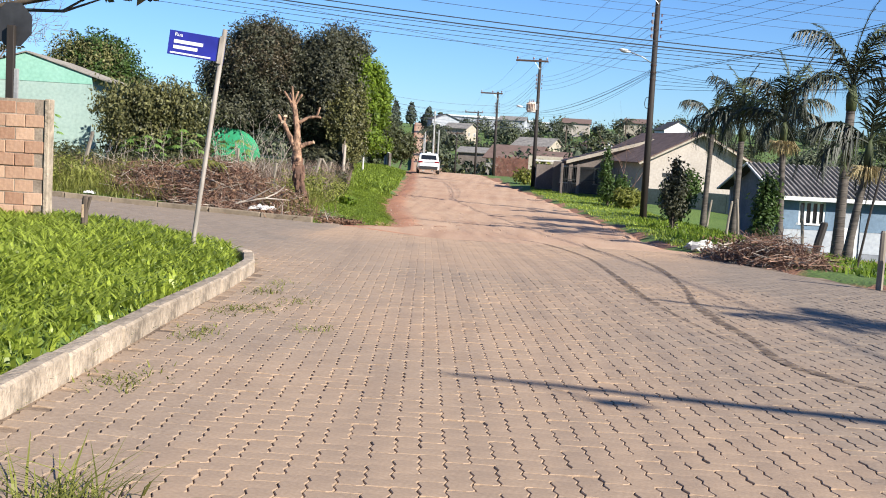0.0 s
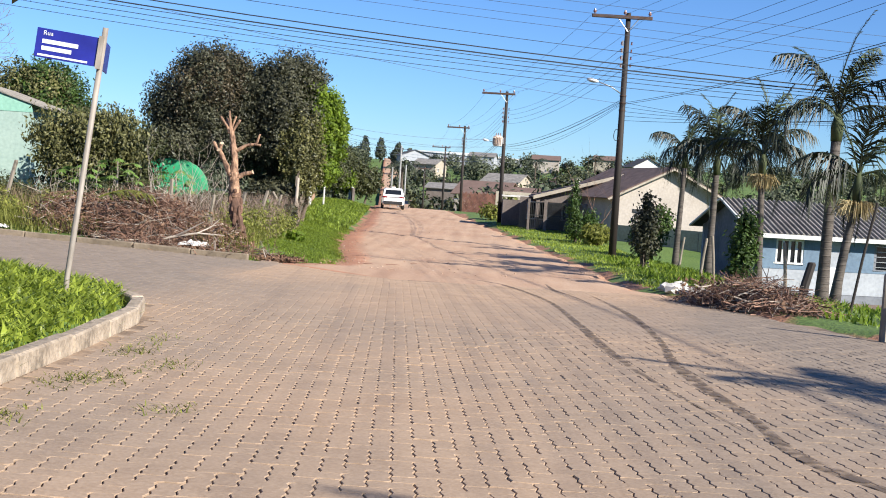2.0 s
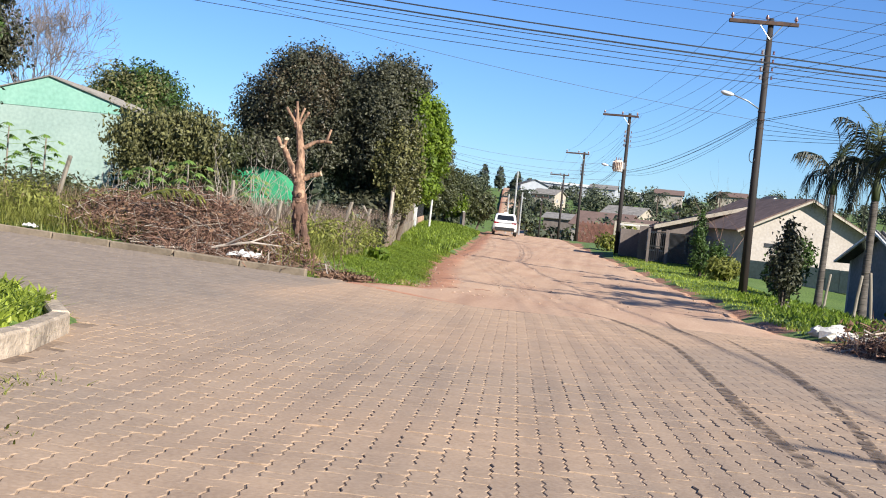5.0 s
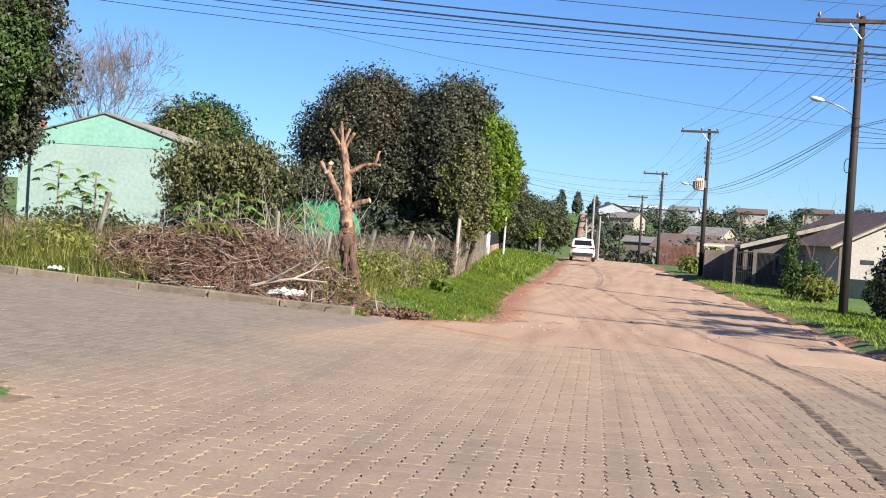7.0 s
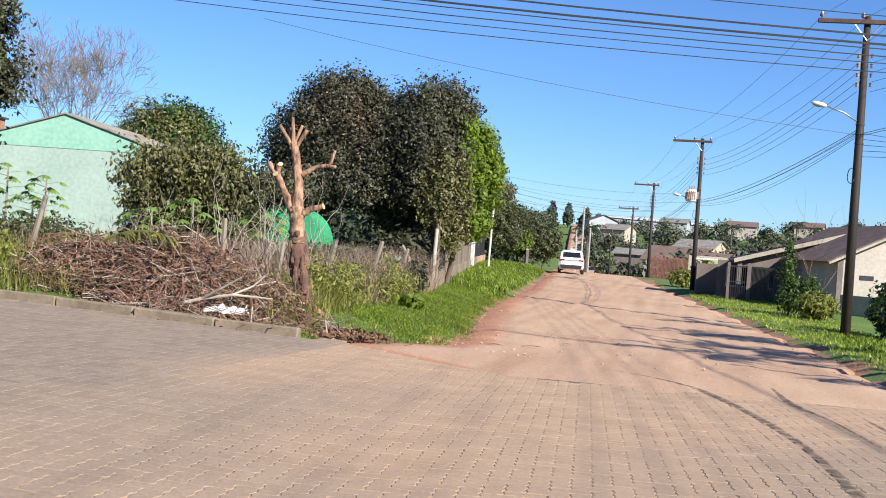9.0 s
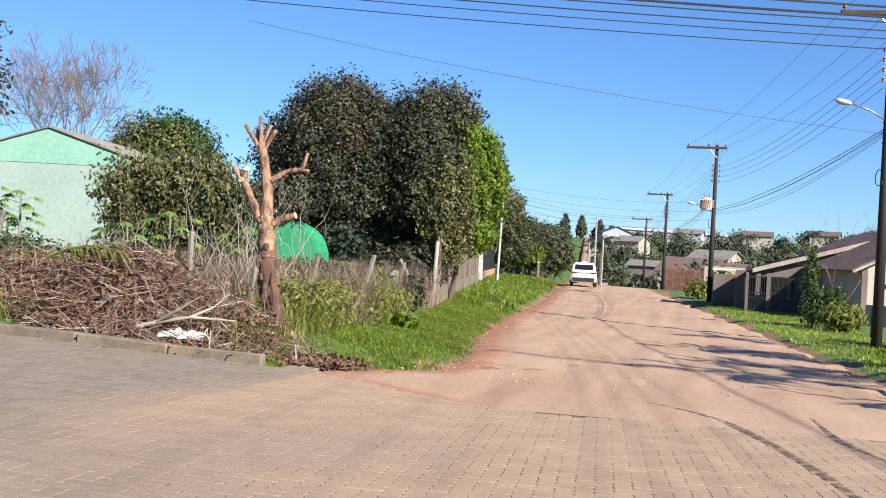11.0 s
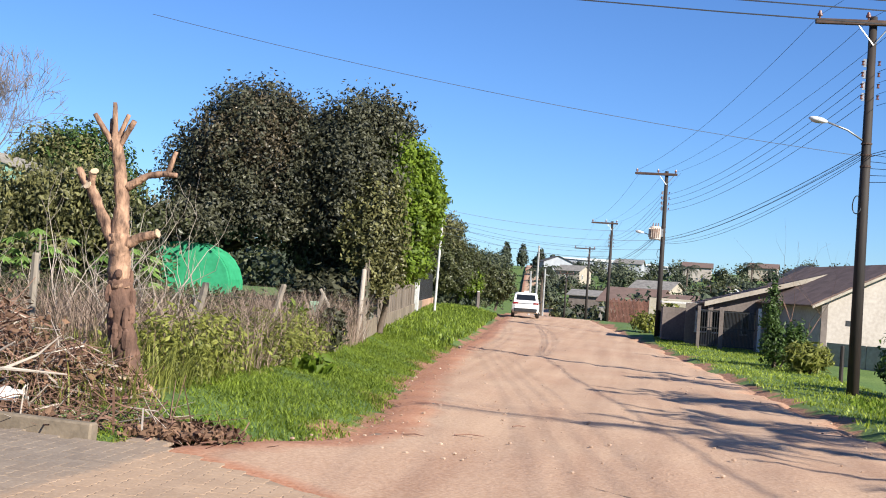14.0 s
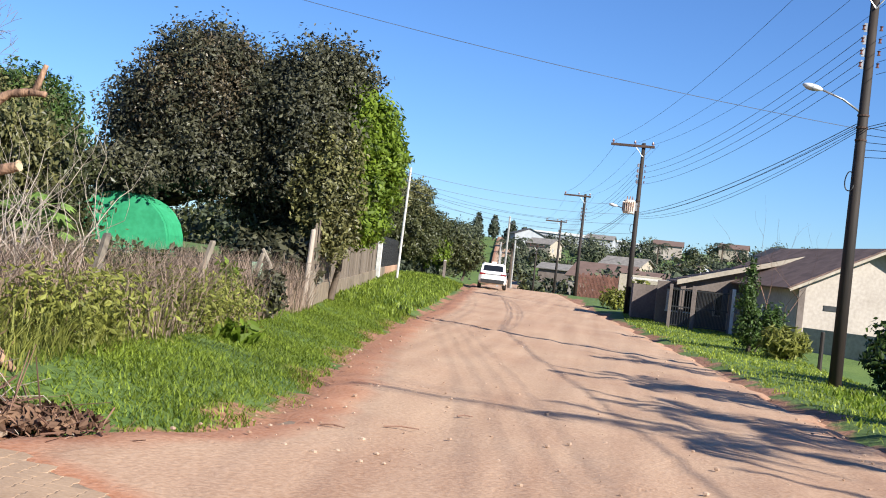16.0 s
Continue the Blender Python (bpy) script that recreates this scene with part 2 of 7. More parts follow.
def paving():
    """Concrete blocks, grey where clean, brown-pink with road dust towards the dirt road."""
    m, N, L, P = nodes_of("paving")
    big = noise_tex(N, L, 0.35, 4)
    mid = noise_tex(N, L, 2.2, 4)
    small = noise_tex(N, L, 40, 5)
    r = N.new("ShaderNodeNewGeometry").outputs["Random Per Island"]
    grey = ramp(N, L, r, [(0.0, (0.175, 0.136, 0.102)), (1.0, (0.245, 0.192, 0.144))])
    dust = ramp(N, L, mid, [(0.3, (0.37, 0.238, 0.144)), (0.7, (0.475, 0.315, 0.196))])
    at = N.new("ShaderNodeAttribute")
    at.attribute_name = "dust"
    add = N.new("ShaderNodeMath")
    add.operation = "MULTIPLY_ADD"
    L.new(big, add.inputs[0])
    add.inputs[1].default_value = 0.7
    L.new(at.outputs["Fac"], add.inputs[2])
    k = ramp(N, L, add.outputs[0], [(0.42, (0, 0, 0)), (0.95, (1, 1, 1))])
    c = mix(N, L, k, grey, dust)
    c = mix(N, L, 0.3, c, ramp(N, L, small, [(0.3, (0.131, 0.092, 0.065)), (0.72, (0.400, 0.308, 0.231))]))
    L.new(c, P.inputs["Base Color"])
    P.inputs["Roughness"].default_value = 0.85
    bump(N, L, P, small, 0.35, 0.006)
    return m


def dirt():
    """Packed reddish earth, paler in the wheel lines, redder at the edges."""
    m, N, L, P = nodes_of("packed_earth")
    at = N.new("ShaderNodeAttribute")
    at.attribute_name = "edge"
    lines = noise_tex(N, L, 1.0, 5, stretch=(2.2, 0.10, 1))
    big = noise_tex(N, L, 0.4, 4)
    small = noise_tex(N, L, 22, 6)
    pale = ramp(N, L, lines, [(0.32, (0.324, 0.185, 0.106)), (0.68, (0.504, 0.333, 0.212))])
    pale = mix(N, L, 0.35, pale, ramp(N, L, big, [(0.35, (0.360, 0.198, 0.112)), (0.65, (0.541, 0.378, 0.243))]))
    red = ramp(N, L, big, [(0.3, (0.324, 0.117, 0.049)), (0.7, (0.468, 0.190, 0.085))])
    e = N.new("ShaderNodeMath")
    e.operation = "MULTIPLY_ADD"
    L.new(lines, e.inputs[0])
    e.inputs[1].default_value = 0.5
    L.new(at.outputs["Fac"], e.inputs[2])
    c = mix(N, L, ramp(N, L, e.outputs[0], [(0.52, (0, 0, 0)), (0.95, (1, 1, 1))]), pale, red)
    c = mix(N, L, 0.28, c, ramp(N, L, small, [(0.32, (0.198, 0.099, 0.063)), (0.7, (0.594, 0.424, 0.324))]))
    L.new(c, P.inputs["Base Color"])
    P.inputs["Roughness"].default_value = 0.95
    bump(N, L, P, small, 0.5, 0.02)
    return m


def earth_and_grass():
    m, N, L, P = nodes_of("earth_and_grass")
    at = N.new("ShaderNodeAttribute")
    at.attribute_name = "soil"
    big = noise_tex(N, L, 0.5, 5)
    small = noise_tex(N, L, 12, 5)
    g = ramp(N, L, big, [(0.3, GRASS_D), (0.7, (0.117, 0.179, 0.031))])
    g = mix(N, L, 0.4, g, ramp(N, L, small, [(0.3, (0.023, 0.047, 0.008)), (0.7, (0.148, 0.218, 0.047))]))
    s = ramp(N, L, big, [(0.3, (0.218, 0.082, 0.039)), (0.7, (0.359, 0.160, 0.082))])
    s = mix(N, L, 0.35, s, ramp(N, L, small, [(0.3, (0.109, 0.055, 0.031)), (0.7, (0.390, 0.250, 0.172))]))
    e = N.new("ShaderNodeMath")
    e.operation = "MULTIPLY_ADD"
    L.new(small, e.inputs[0])
    e.inputs[1].default_value = 0.5
    L.new(at.outputs["Fac"], e.inputs[2])
    L.new(mix(N, L, ramp(N, L, e.outputs[0], [(0.6, (0, 0, 0)), (0.95, (1, 1, 1))]), g, s), P.inputs["Base Color"])
    P.inputs["Roughness"].default_value = 0.95
    bump(N, L, P, small, 0.8, 0.05)
    return m


def patchy(name, dark, light, cover):
    """A thin worn layer that leaves gaps."""
    m, N, L, P = nodes_of(name)
    L.new(ramp(N, L, noise_tex(N, L, 6, 4), [(0.3, dark), (0.7, light)]), P.inputs["Base Color"])
    P.inputs["Roughness"].default_value = 0.9
    hide = ramp(N, L, noise_tex(N, L, 9, 5), [(cover - 0.14, (0, 0, 0)), (cover + 0.14, (1, 1, 1))])
    t = N.new("ShaderNodeBsdfTransparent")
    ms = N.new("ShaderNodeMixShader")
    L.new(hide, ms.inputs["Fac"])
    L.new(P.outputs["BSDF"], ms.inputs[1])
    L.new(t.outputs["BSDF"], ms.inputs[2])
    L.new(ms.outputs["Shader"], N["Material Output"].inputs["Surface"])
    return m


M["tyre_mark"] = patchy("tyre_mark", (0.085, 0.058, 0.042), (0.15, 0.105, 0.075), 0.5)
M["car_white"] = car_paint()
M["glass"] = glass_dark("window_glass")
M["paving"] = paving()
M["dirt"] = dirt()
M["ground"] = earth_and_grass()


# ---- mesh building ----
class Shape:
    """Collects vertices and faces of one mesh."""

    def __init__(self):
        self.v, self.f = [], []

    def add(self, v, f):
        k = len(self.v)
        self.v += [tuple(float(c) for c in p) for p in v]
        self.f += [tuple(k + i for i in q) for q in f]
        return self

    def box(self, c, s, rz=0.0, m=None):
        x, y, z = (k / 2 for k in s)
        pts = [Vector((i * x, j * y, k * z)) for k in (-1, 1) for j in (-1, 1) for i in (-1, 1)]
        t = Matrix.Translation(c) @ (m if m is not None else Matrix.Rotation(rz, 4, "Z"))
        return self.add([t @ p for p in pts], [(0, 2, 3, 1), (4, 5, 7, 6), (0, 1, 5, 4), (1, 3, 7, 5), (3, 2, 6, 7), (2, 0, 4, 6)])

    def tube(self, pts, radii, n=8, caps=True):
        pts = [Vector(p) for p in pts]
        if not hasattr(radii, "__len__"):
            radii = [radii] * len(pts)
        v, f = [], []
        side = None
        for i, p in enumerate(pts):
            d = (pts[min(i + 1, len(pts) - 1)] - pts[max(i - 1, 0)]).normalized()
            if side is None:
                side = d.orthogonal().normalized()
            side = (side - d * side.dot(d)).normalized()
            up = d.cross(side)
            for k in range(n):
                a = 2 * math.pi * k / n
                v.append(p + (side * math.cos(a) + up * math.sin(a)) * radii[i])
        for i in range(len(pts) - 1):
            for k in range(n):
                f.append((i * n + k, i * n + (k + 1) % n, (i + 1) * n + (k + 1) % n, (i + 1) * n + k))
        if caps:
            f.append(tuple(reversed(range(n))))
            f.append(tuple((len(pts) - 1) * n + k for k in range(n)))
        return self.add(v, f)

    def prism(self, outline, lo, hi, axis="z"):
        """An outline of (a, b) pairs drawn out along an axis."""
        put = {"z": lambda a, b, h: (a, b, h), "y": lambda a, b, h: (a, h, b), "x": lambda a, b, h: (h, a, b)}[axis]
        n = len(outline)
        v = [put(a, b, lo) for a, b in outline] + [put(a, b, hi) for a, b in outline]
        f = [tuple(reversed(range(n))), tuple(range(n, 2 * n))] + [(i, (i + 1) % n, n + (i + 1) % n, n + i) for i in range(n)]
        return self.add(v, f)

    def ball(self, c, r, rows=6, n=10):
        rx, ry, rz = r if hasattr(r, "__len__") else (r, r, r)
        v = [(c[0], c[1], c[2] - rz)]
        for i in range(1, rows):
            a = math.pi * i / rows
            v += [(c[0] + rx * math.sin(a) * math.cos(2 * math.pi * k / n), c[1] + ry * math.sin(a) * math.sin(2 * math.pi * k / n), c[2] - rz * math.cos(a)) for k in range(n)]
        v.append((c[0], c[1], c[2] + rz))
        f = [(0, 1 + (k + 1) % n, 1 + k) for k in range(n)]
        for i in range(rows - 2):
            f += [(1 + i * n + k, 1 + i * n + (k + 1) % n, 1 + (i + 1) * n + (k + 1) % n, 1 + (i + 1) * n + k) for k in range(n)]
        t = len(v) - 1
        f += [(t, 1 + (rows - 2) * n + k, 1 + (rows - 2) * n + (k + 1) % n) for k in range(n)]
        return self.add(v, f)


def mesh_of(name, shape, material, smooth=False, bevel=0.0):
    me = bpy.data.meshes.new(name)
    if isinstance(shape, Shape):
        me.from_pydata(shape.v, [], shape.f)
        bm = bmesh.new()
        bm.from_mesh(me)
        if bevel:
            bmesh.ops.bevel(bm, geom=list(bm.edges), offset=bevel, segments=1, affect="EDGES", clamp_overlap=True)
        bmesh.ops.recalc_face_normals(bm, faces=list(bm.faces))
        bm.to_mesh(me)
        bm.free()
    else:
        v, f = shape
        me.vertices.add(len(v))
        me.vertices.foreach_set("co", np.ascontiguousarray(v, dtype=np.float32).ravel())
        n = f.shape[1]
        me.loops.add(f.size)
        me.loops.foreach_set("vertex_index", np.ascontiguousarray(f, dtype=np.int32).ravel())
        me.polygons.add(len(f))
        me.polygons.foreach_set("loop_start", np.arange(0, f.size, n, dtype=np.int32))
        me.update(calc_edges=True)
        me.shade_flat()
    me.materials.append(M[material])
    if smooth:
        me.polygons.foreach_set("use_smooth", [True] * len(me.polygons))
    return me


def part(name, shape, material, parent=None, label="", smooth=False, bevel=0.0, at=None):
    ob = new(name, mesh_of(name, shape, material, smooth, bevel))
    if parent is not None:
        ob.parent = parent
    if at is not None:
        ob.matrix_basis = at
    if label:
        ob["label"] = label
    return ob


def thing(name, label, category, m, group="", kind=""):
    ob = new(name)
    ob.empty_display_size = 0.2
    ob.matrix_basis = m
    return tagged(ob, label, category, group, kind)


def smooth01(a, b, v):
    t = np.clip((v - a) / (b - a), 0, 1)
    return t * t * (3 - 2 * t)


# ---- the lie of the land ----
PROFILE_Y = (-80, -20, 0, 20, 32, 45, 60, 80, 105, 125, 160, 200, 260, 340, 420, 500, 700, 3000)
PROFILE_Z = (1.6, 0.45, 0.03, -0.45, -0.78, -1.0, -1.02, -0.95, -0.9, -1.3, -3.2, -4.0, -2.0, 3.0, 8.0, 11.0, 12.0, 12.0)


def road_z(x, y):
    x, y = np.asarray(x, float), np.asarray(y, float)
    w = 1 - 0.5 * smooth01(30, 45, y)
    return np.interp(y, PROFILE_Y, PROFILE_Z) + 0.04 * np.clip(-x - 1.5, 0, 40) * w * (1 - smooth01(95, 140, y))


def left_edge(y):
    """The left side of the dirt road."""
    return np.interp(y, (25.0, 26.2, 27.5, 28.5, 29.5, 31, 34, 38.5, 44, 50, 64, 76, 90, 110, 500), (-1.2, -2.9, -4.5, -3.9, -3.4, -3.2, -3.5, -4.2, -4.9, -5.5, -6.3, -7.3, -8.4, -10.5, -46))


def right_edge(y):
    return np.interp(y, (-40, 10, 13.5, 15, 17.5, 22, 27, 31, 36, 50, 66, 86, 110, 500), (60, 40, 14, 8.5, 6.0, 4.8, 3.8, 3.5, 3.5, 2.6, 1.0, -1.2, -3.8, -39))


def kerb_x(y):
    return np.interp(y, (-30, 3, 5.7, 9.5, 12.3, 14, 15, 15.8), (-2.0, -2.38, -2.47, -2.78, -2.95, -3.1, -3.3, -3.6))


def kerb_y(x):
    return np.interp(x, (-60, -9, -5.2, -4.4, -3.9, -3.5, -3.2), (18.8, 17.6, 17.05, 16.8, 16.4, 15.9, 15.2))


def ground_z(x, y):
    x, y = np.asarray(x, float), np.asarray(y, float)
    z = road_z(x, y) - 0.09
    d = np.minimum(kerb_x(np.minimum(y, 15.8)) - x, kerb_y(np.minimum(x, -3.2)) - y) - 0.2
    z = z + 0.22 * smooth01(0, 0.12, d) + 0.2 * smooth01(0.2, 1.4, d)
    d = np.minimum(y - 27.42, left_edge(y) - x)
    far = smooth01(36, 46, y) * (1 - smooth01(120, 160, y))
    z = z + 0.13 * smooth01(0, 0.55, d) + (0.18 + 0.16 * far) * smooth01(0.3, 2.2, d)
    d = x - right_edge(y)
    yard = smooth01(17, 24, y) * (1 - smooth01(50, 62, y))
    z = z + 0.13 * smooth01(0, 0.5, d) - 1.15 * smooth01(3.0, 7.5, d) * yard
    hill = smooth01(150, 420, y)
    z = z + hill * 3.0 * np.sin(x * 0.013 + 0.6) * (1 - np.exp(-((x + 0.092 * y) / 60) ** 2)) + hill * 0.004 * np.abs(x)
    return z


def gz(x, y):
    return float(ground_z(x, y))


def spread(near_lo, near_hi, step, far_lo, far_hi):
    core = list(np.arange(near_lo, near_hi + 1e-6, step))
    s, v = step, near_hi
    while v < far_hi:
        s *= 1.22
        v += s
        core.append(min(v, far_hi))
    s, v, low = step, near_lo, []
    while v > far_lo:
        s *= 1.22
        v -= s
        low.append(max(v, far_lo))
    return np.array(low[::-1] + core)


def sheet(name, X, Y, Z, material, attrs=(), kind="structure", label="", category=""):
    h, w = X.shape
    v = np.stack([X.ravel(), Y.ravel(), Z.ravel()], 1)
    i = np.arange((h - 1) * (w - 1))
    a = (i // (w - 1)) * w + i % (w - 1)
    f = np.stack([a, a + 1, a + w + 1, a + w], 1)
    me = mesh_of(name, (v, f), material, True)
    for key, vals in attrs:
        at = me.attributes.new(key, "FLOAT", "POINT")
        at.data.foreach_set("value", np.ascontiguousarray(vals, dtype=np.float32).ravel())
    return tagged(new(name, me), label, category, kind=kind)


def wobble(x, y, s, k=0.0):
    return np.sin(x * s * 1.7 + k) * np.cos(y * s * 1.3 + 2 * k) + 0.5 * np.sin((x + y) * s * 3.1 + k * 3) + 0.3 * np.cos((x - 1.6 * y) * s * 5.3 + k)


gx, gy = spread(-24, 14, 0.3, -1800, 1800), spread(-2, 64, 0.3, -300, 2600)
X, Y = np.meshgrid(gx, gy)
dl = left_edge(Y) - X
soil = np.where((Y > 27.4) & (Y < 130) & (dl > -0.5), 1 - smooth01(0.0, 0.45, dl + 0.25 * wobble(X, Y, 1.1)), 0)
soil = np.maximum(soil, np.where((Y > 14) & (Y < 130) & (X > right_edge(Y) - 1.2), 1 - smooth01(0.0, 0.7, X - right_edge(Y) + 0.35 * wobble(X, Y, 1.0, 1)), 0))
lot = ((Y > 27.4) & (Y < 44) & (X < -4.5)).astype(float) * smooth01(0.2, 1.0, wobble(X, Y, 0.5, 2) + 0.6)
soil = np.maximum(soil, 0.3 * lot * (1 - smooth01(-5.2, -4.2, X)))
sheet("ground", X, Y, ground_z(X, Y) + 0.02 * wobble(X, Y, 0.9) * (np.abs(X) < 60), "ground", [("soil", soil)], label="grassy ground with bare red soil at the road edges", category="ground")

# packed earth road
ys = np.concatenate([np.arange(25.2, 60, 0.35), np.arange(60, 130, 1.0), np.arange(130, 520, 6)])
ts = np.linspace(0, 1, 25)
Yr = np.repeat(ys[:, None], len(ts), 1)
lo = left_edge(Yr) + 0.14 * wobble(Yr * 0, Yr, 1.4) * (Yr < 90)
hi = right_edge(Yr) + 0.25 * wobble(Yr * 0 + 2, Yr, 1.1, 2) * (Yr < 90) + 0.15
Xr = lo + (hi - lo) * ts[None, :]
edge = 1 - np.minimum(smooth01(0, 0.17, ts), smooth01(0, 0.10, 1 - ts) * 0.6 + 0.4)[None, :] + 0 * Xr
rut = 0.018 * wobble(Xr * 2.2, Yr * 0.25, 1.3) + 0.01 * wobble(Xr * 3, Yr, 2.3, 1)
Zr = road_z(Xr, Yr) + 0.006 + 0.9 * smooth01(125, 260, Yr) + rut * smooth01(27, 30.0, Yr) - 0.02 * smooth01(26.2, 25.2, Yr) - 0.13 * np.maximum(smooth01(0.05, 0, ts), smooth01(0.96, 1, ts))[None, :]
sheet("dirt_road", Xr, Yr, Zr, "dirt", [("edge", edge)], label="packed reddish earth road with wheel lines", category="road")

# bed of the paved crossing
bx, by = np.arange(-62, 40.1, 0.5), np.arange(-40, 31.1, 0.5)
X, Y = np.meshgrid(bx, by)
sheet("paved_road", X, Y, road_z(X, Y) - 0.011 + 0.0065 * smooth01(6.5, 13, Y) + 0.0028 * smooth01(14, 20, Y) - 0.22 * smooth01(-0.1, 0.3, Y - 27.5) * (X < -3.4) - 0.12 * smooth01(0.25, 0.8, np.minimum(kerb_x(np.minimum(Y, 15.8)) - X, kerb_y(np.minimum(X, -3.2)) - Y)) - 0.12 * smooth01(0, 0.6, X - right_edge(Y) - 0.2) * (Y > 13) - 0.05 * smooth01(26.5, 28.0, Y), "soil_bed", label="sandy joints and bed of the block paving", category="road")


# ---- plants ----
def leaf_cloud(blobs, n, size, seed, shell=0.55, long=1.9, droop=0.0, ragged=0.16):
    """Leaves as small folded quads, thick near the skin of some rounded masses. blobs: (x, y, z, rx, ry, rz)."""
    g = np.random.default_rng(seed)
    b = np.array(blobs, float)
    w = (b[:, 3] * b[:, 4] * b[:, 5]) ** 0.7
    k = g.choice(len(b), n, p=w / w.sum())
    d = g.normal(size=(n, 3))
    d /= np.linalg.norm(d, axis=1)[:, None]
    lump = 1 + ragged * (np.sin(d[:, 0] * 7 + k * 2.1) * np.cos(d[:, 1] * 8 + k) + 0.8 * np.sin(d[:, 2] * 9 + k * 1.3) * np.cos(d[:, 0] * 11)) 
    r = (shell + (1 - shell) * g.random(n) ** 0.6) * lump + g.exponential(0.035, n)
    c = b[k, :3] + d * r[:, None] * b[k, 3:]
    out = d + g.normal(size=(n, 3)) * 0.75
    out[:, 2] += 0.25
    out /= np.linalg.norm(out, axis=1)[:, None]
    a = np.cross(out, g.normal(size=(n, 3)))
    a[:, 2] -= droop
    a /= np.linalg.norm(a, axis=1)[:, None]
    s = np.cross(out, a)
    e = size * (0.6 + 0.8 * g.random(n))[:, None]
    v = np.stack([c - a * e * long / 2, c + s * e * 0.5 - out * e * 0.12, c + a * e * long / 2, c - s * e * 0.5 - out * e * 0.12], 1).reshape(-1, 3)
    return v, np.arange(4 * n).reshape(-1, 4)


def blades(x, y, height, width, seed, lean=0.5, drop=0.02):
    """Grass blades of two quads, standing on the ground at the places given."""
    g = np.random.default_rng(seed)
    n = len(x)
    z = ground_z(x, y) - drop
    a = g.random(n) * 2 * math.pi
    h = height * (0.5 + g.random(n))
    l = h * lean * (0.3 + g.random(n))
    w = width * (0.6 + 0.8 * g.random(n)) / 2
    dx, dy = np.cos(a), np.sin(a)
    sx, sy = -dy * w, dx * w
    base = np.stack([x, y, z], 1)
    side = np.stack([sx, sy, 0 * sx], 1)
    mid = base + np.stack([dx * l * 0.3, dy * l * 0.3, h * 0.6], 1)
    tip = base + np.stack([dx * l, dy * l, h], 1)
    v = np.stack([base - side, base + side, mid + side * 0.8, mid - side * 0.8, tip + side * 0.12, tip - side * 0.12], 1).reshape(-1, 3)
    k = 6 * np.arange(n)[:, None]
    return v, np.concatenate([k + np.array([0, 1, 2, 3]), k + np.array([3, 2, 4, 5])], 0)


def limb(shape, p, d, length, r, depth, g, n=6, bend=0.25, up=0.15, fork=(2, 3), least=0.0):
    """A branching limb that thins out; returns its tips."""
    p, d = Vector(p), Vector(d).normalized()
    pts, rad = [p], [r]
    for i in range(3):
        d = (d + Vector(g.normal(size=3)) * bend * 0.5 + Vector((0, 0, up * 0.4))).normalized()
        p = p + d * length / 3
        pts.append(p)
        rad.append(max(least, r * (1 - 0.16 * (i + 1))))
    shape.tube(pts, rad, n if r > 0.02 else 3, caps=depth == 0)
    tips = [p]
    if depth > 0:
        tips = []
        for _ in range(int(g.integers(fork[0], fork[1] + 1))):
            dd = (d + Vector(g.normal(size=3)) * 0.55 + Vector((0, 0, up))).normalized()
            tips += limb(shape, p, dd, length * (0.6 + 0.25 * g.random()), rad[-1] * 0.79, depth - 1, g, n, bend, up, fork, least)
    return tips


def tree(name, label, at, trunk_h, trunk_r, blobs, n, size, leaf, seed, bark="bark", long=1.9, droop=0.1, second=None, shell=0.5, ragged=0.23):
    """at: x, y on the ground; blobs in metres from the foot of the trunk."""
    g = np.random.default_rng(seed)
    t = thing(name, label, "tree", Matrix.Translation((at[0], at[1], gz(*at))))
    s = Shape()
    top = Vector((g.normal() * 0.15, g.normal() * 0.15, trunk_h))
    s.tube([(0, 0, -0.15), (0.02, 0, 0.1), top * 0.5 + Vector((0.06, 0.04, 0)), top], [trunk_r * 1.35, trunk_r, trunk_r * 0.85, trunk_r * 0.75], 9)
    for bl in blobs:
        c = Vector(bl[:3])
        m = (top + c) / 2 + Vector(g.normal(size=3)) * 0.2
        s.tube([top * 0.85, m, c], [trunk_r * 0.5, trunk_r * 0.3, trunk_r * 0.12], 5)
        for _ in range(3):
            q = c + Vector(g.normal(size=3)) * 0.45 * min(bl[3:])
            s.tube([m, (m + q) / 2 + Vector(g.normal(size=3)) * 0.1, q], [trunk_r * 0.22, trunk_r * 0.14, trunk_r * 0.05], 4)
    part("trunk", s, bark, t, smooth=True)
    v, f = leaf_cloud(blobs, n, size, seed + 1, shell, long, droop, ragged)
    v2, f2 = leaf_cloud([(*b[:3], b[3] * 0.74, b[4] * 0.74, b[5] * 0.74) for b in blobs], n // 14, size * 3.4, seed + 5, 0.5, 1.3, droop, ragged)
    part("crown", (np.concatenate([v, v2]), np.concatenate([f, f2 + len(v)])), leaf, t)
    # extra lobes; those in leaf_lit have sunlight painted into the leaf colour
    if second:
        part("crown", leaf_cloud(second[0], second[1], second[2], seed + 2, shell, long, droop, ragged), second[3], t)
    return t


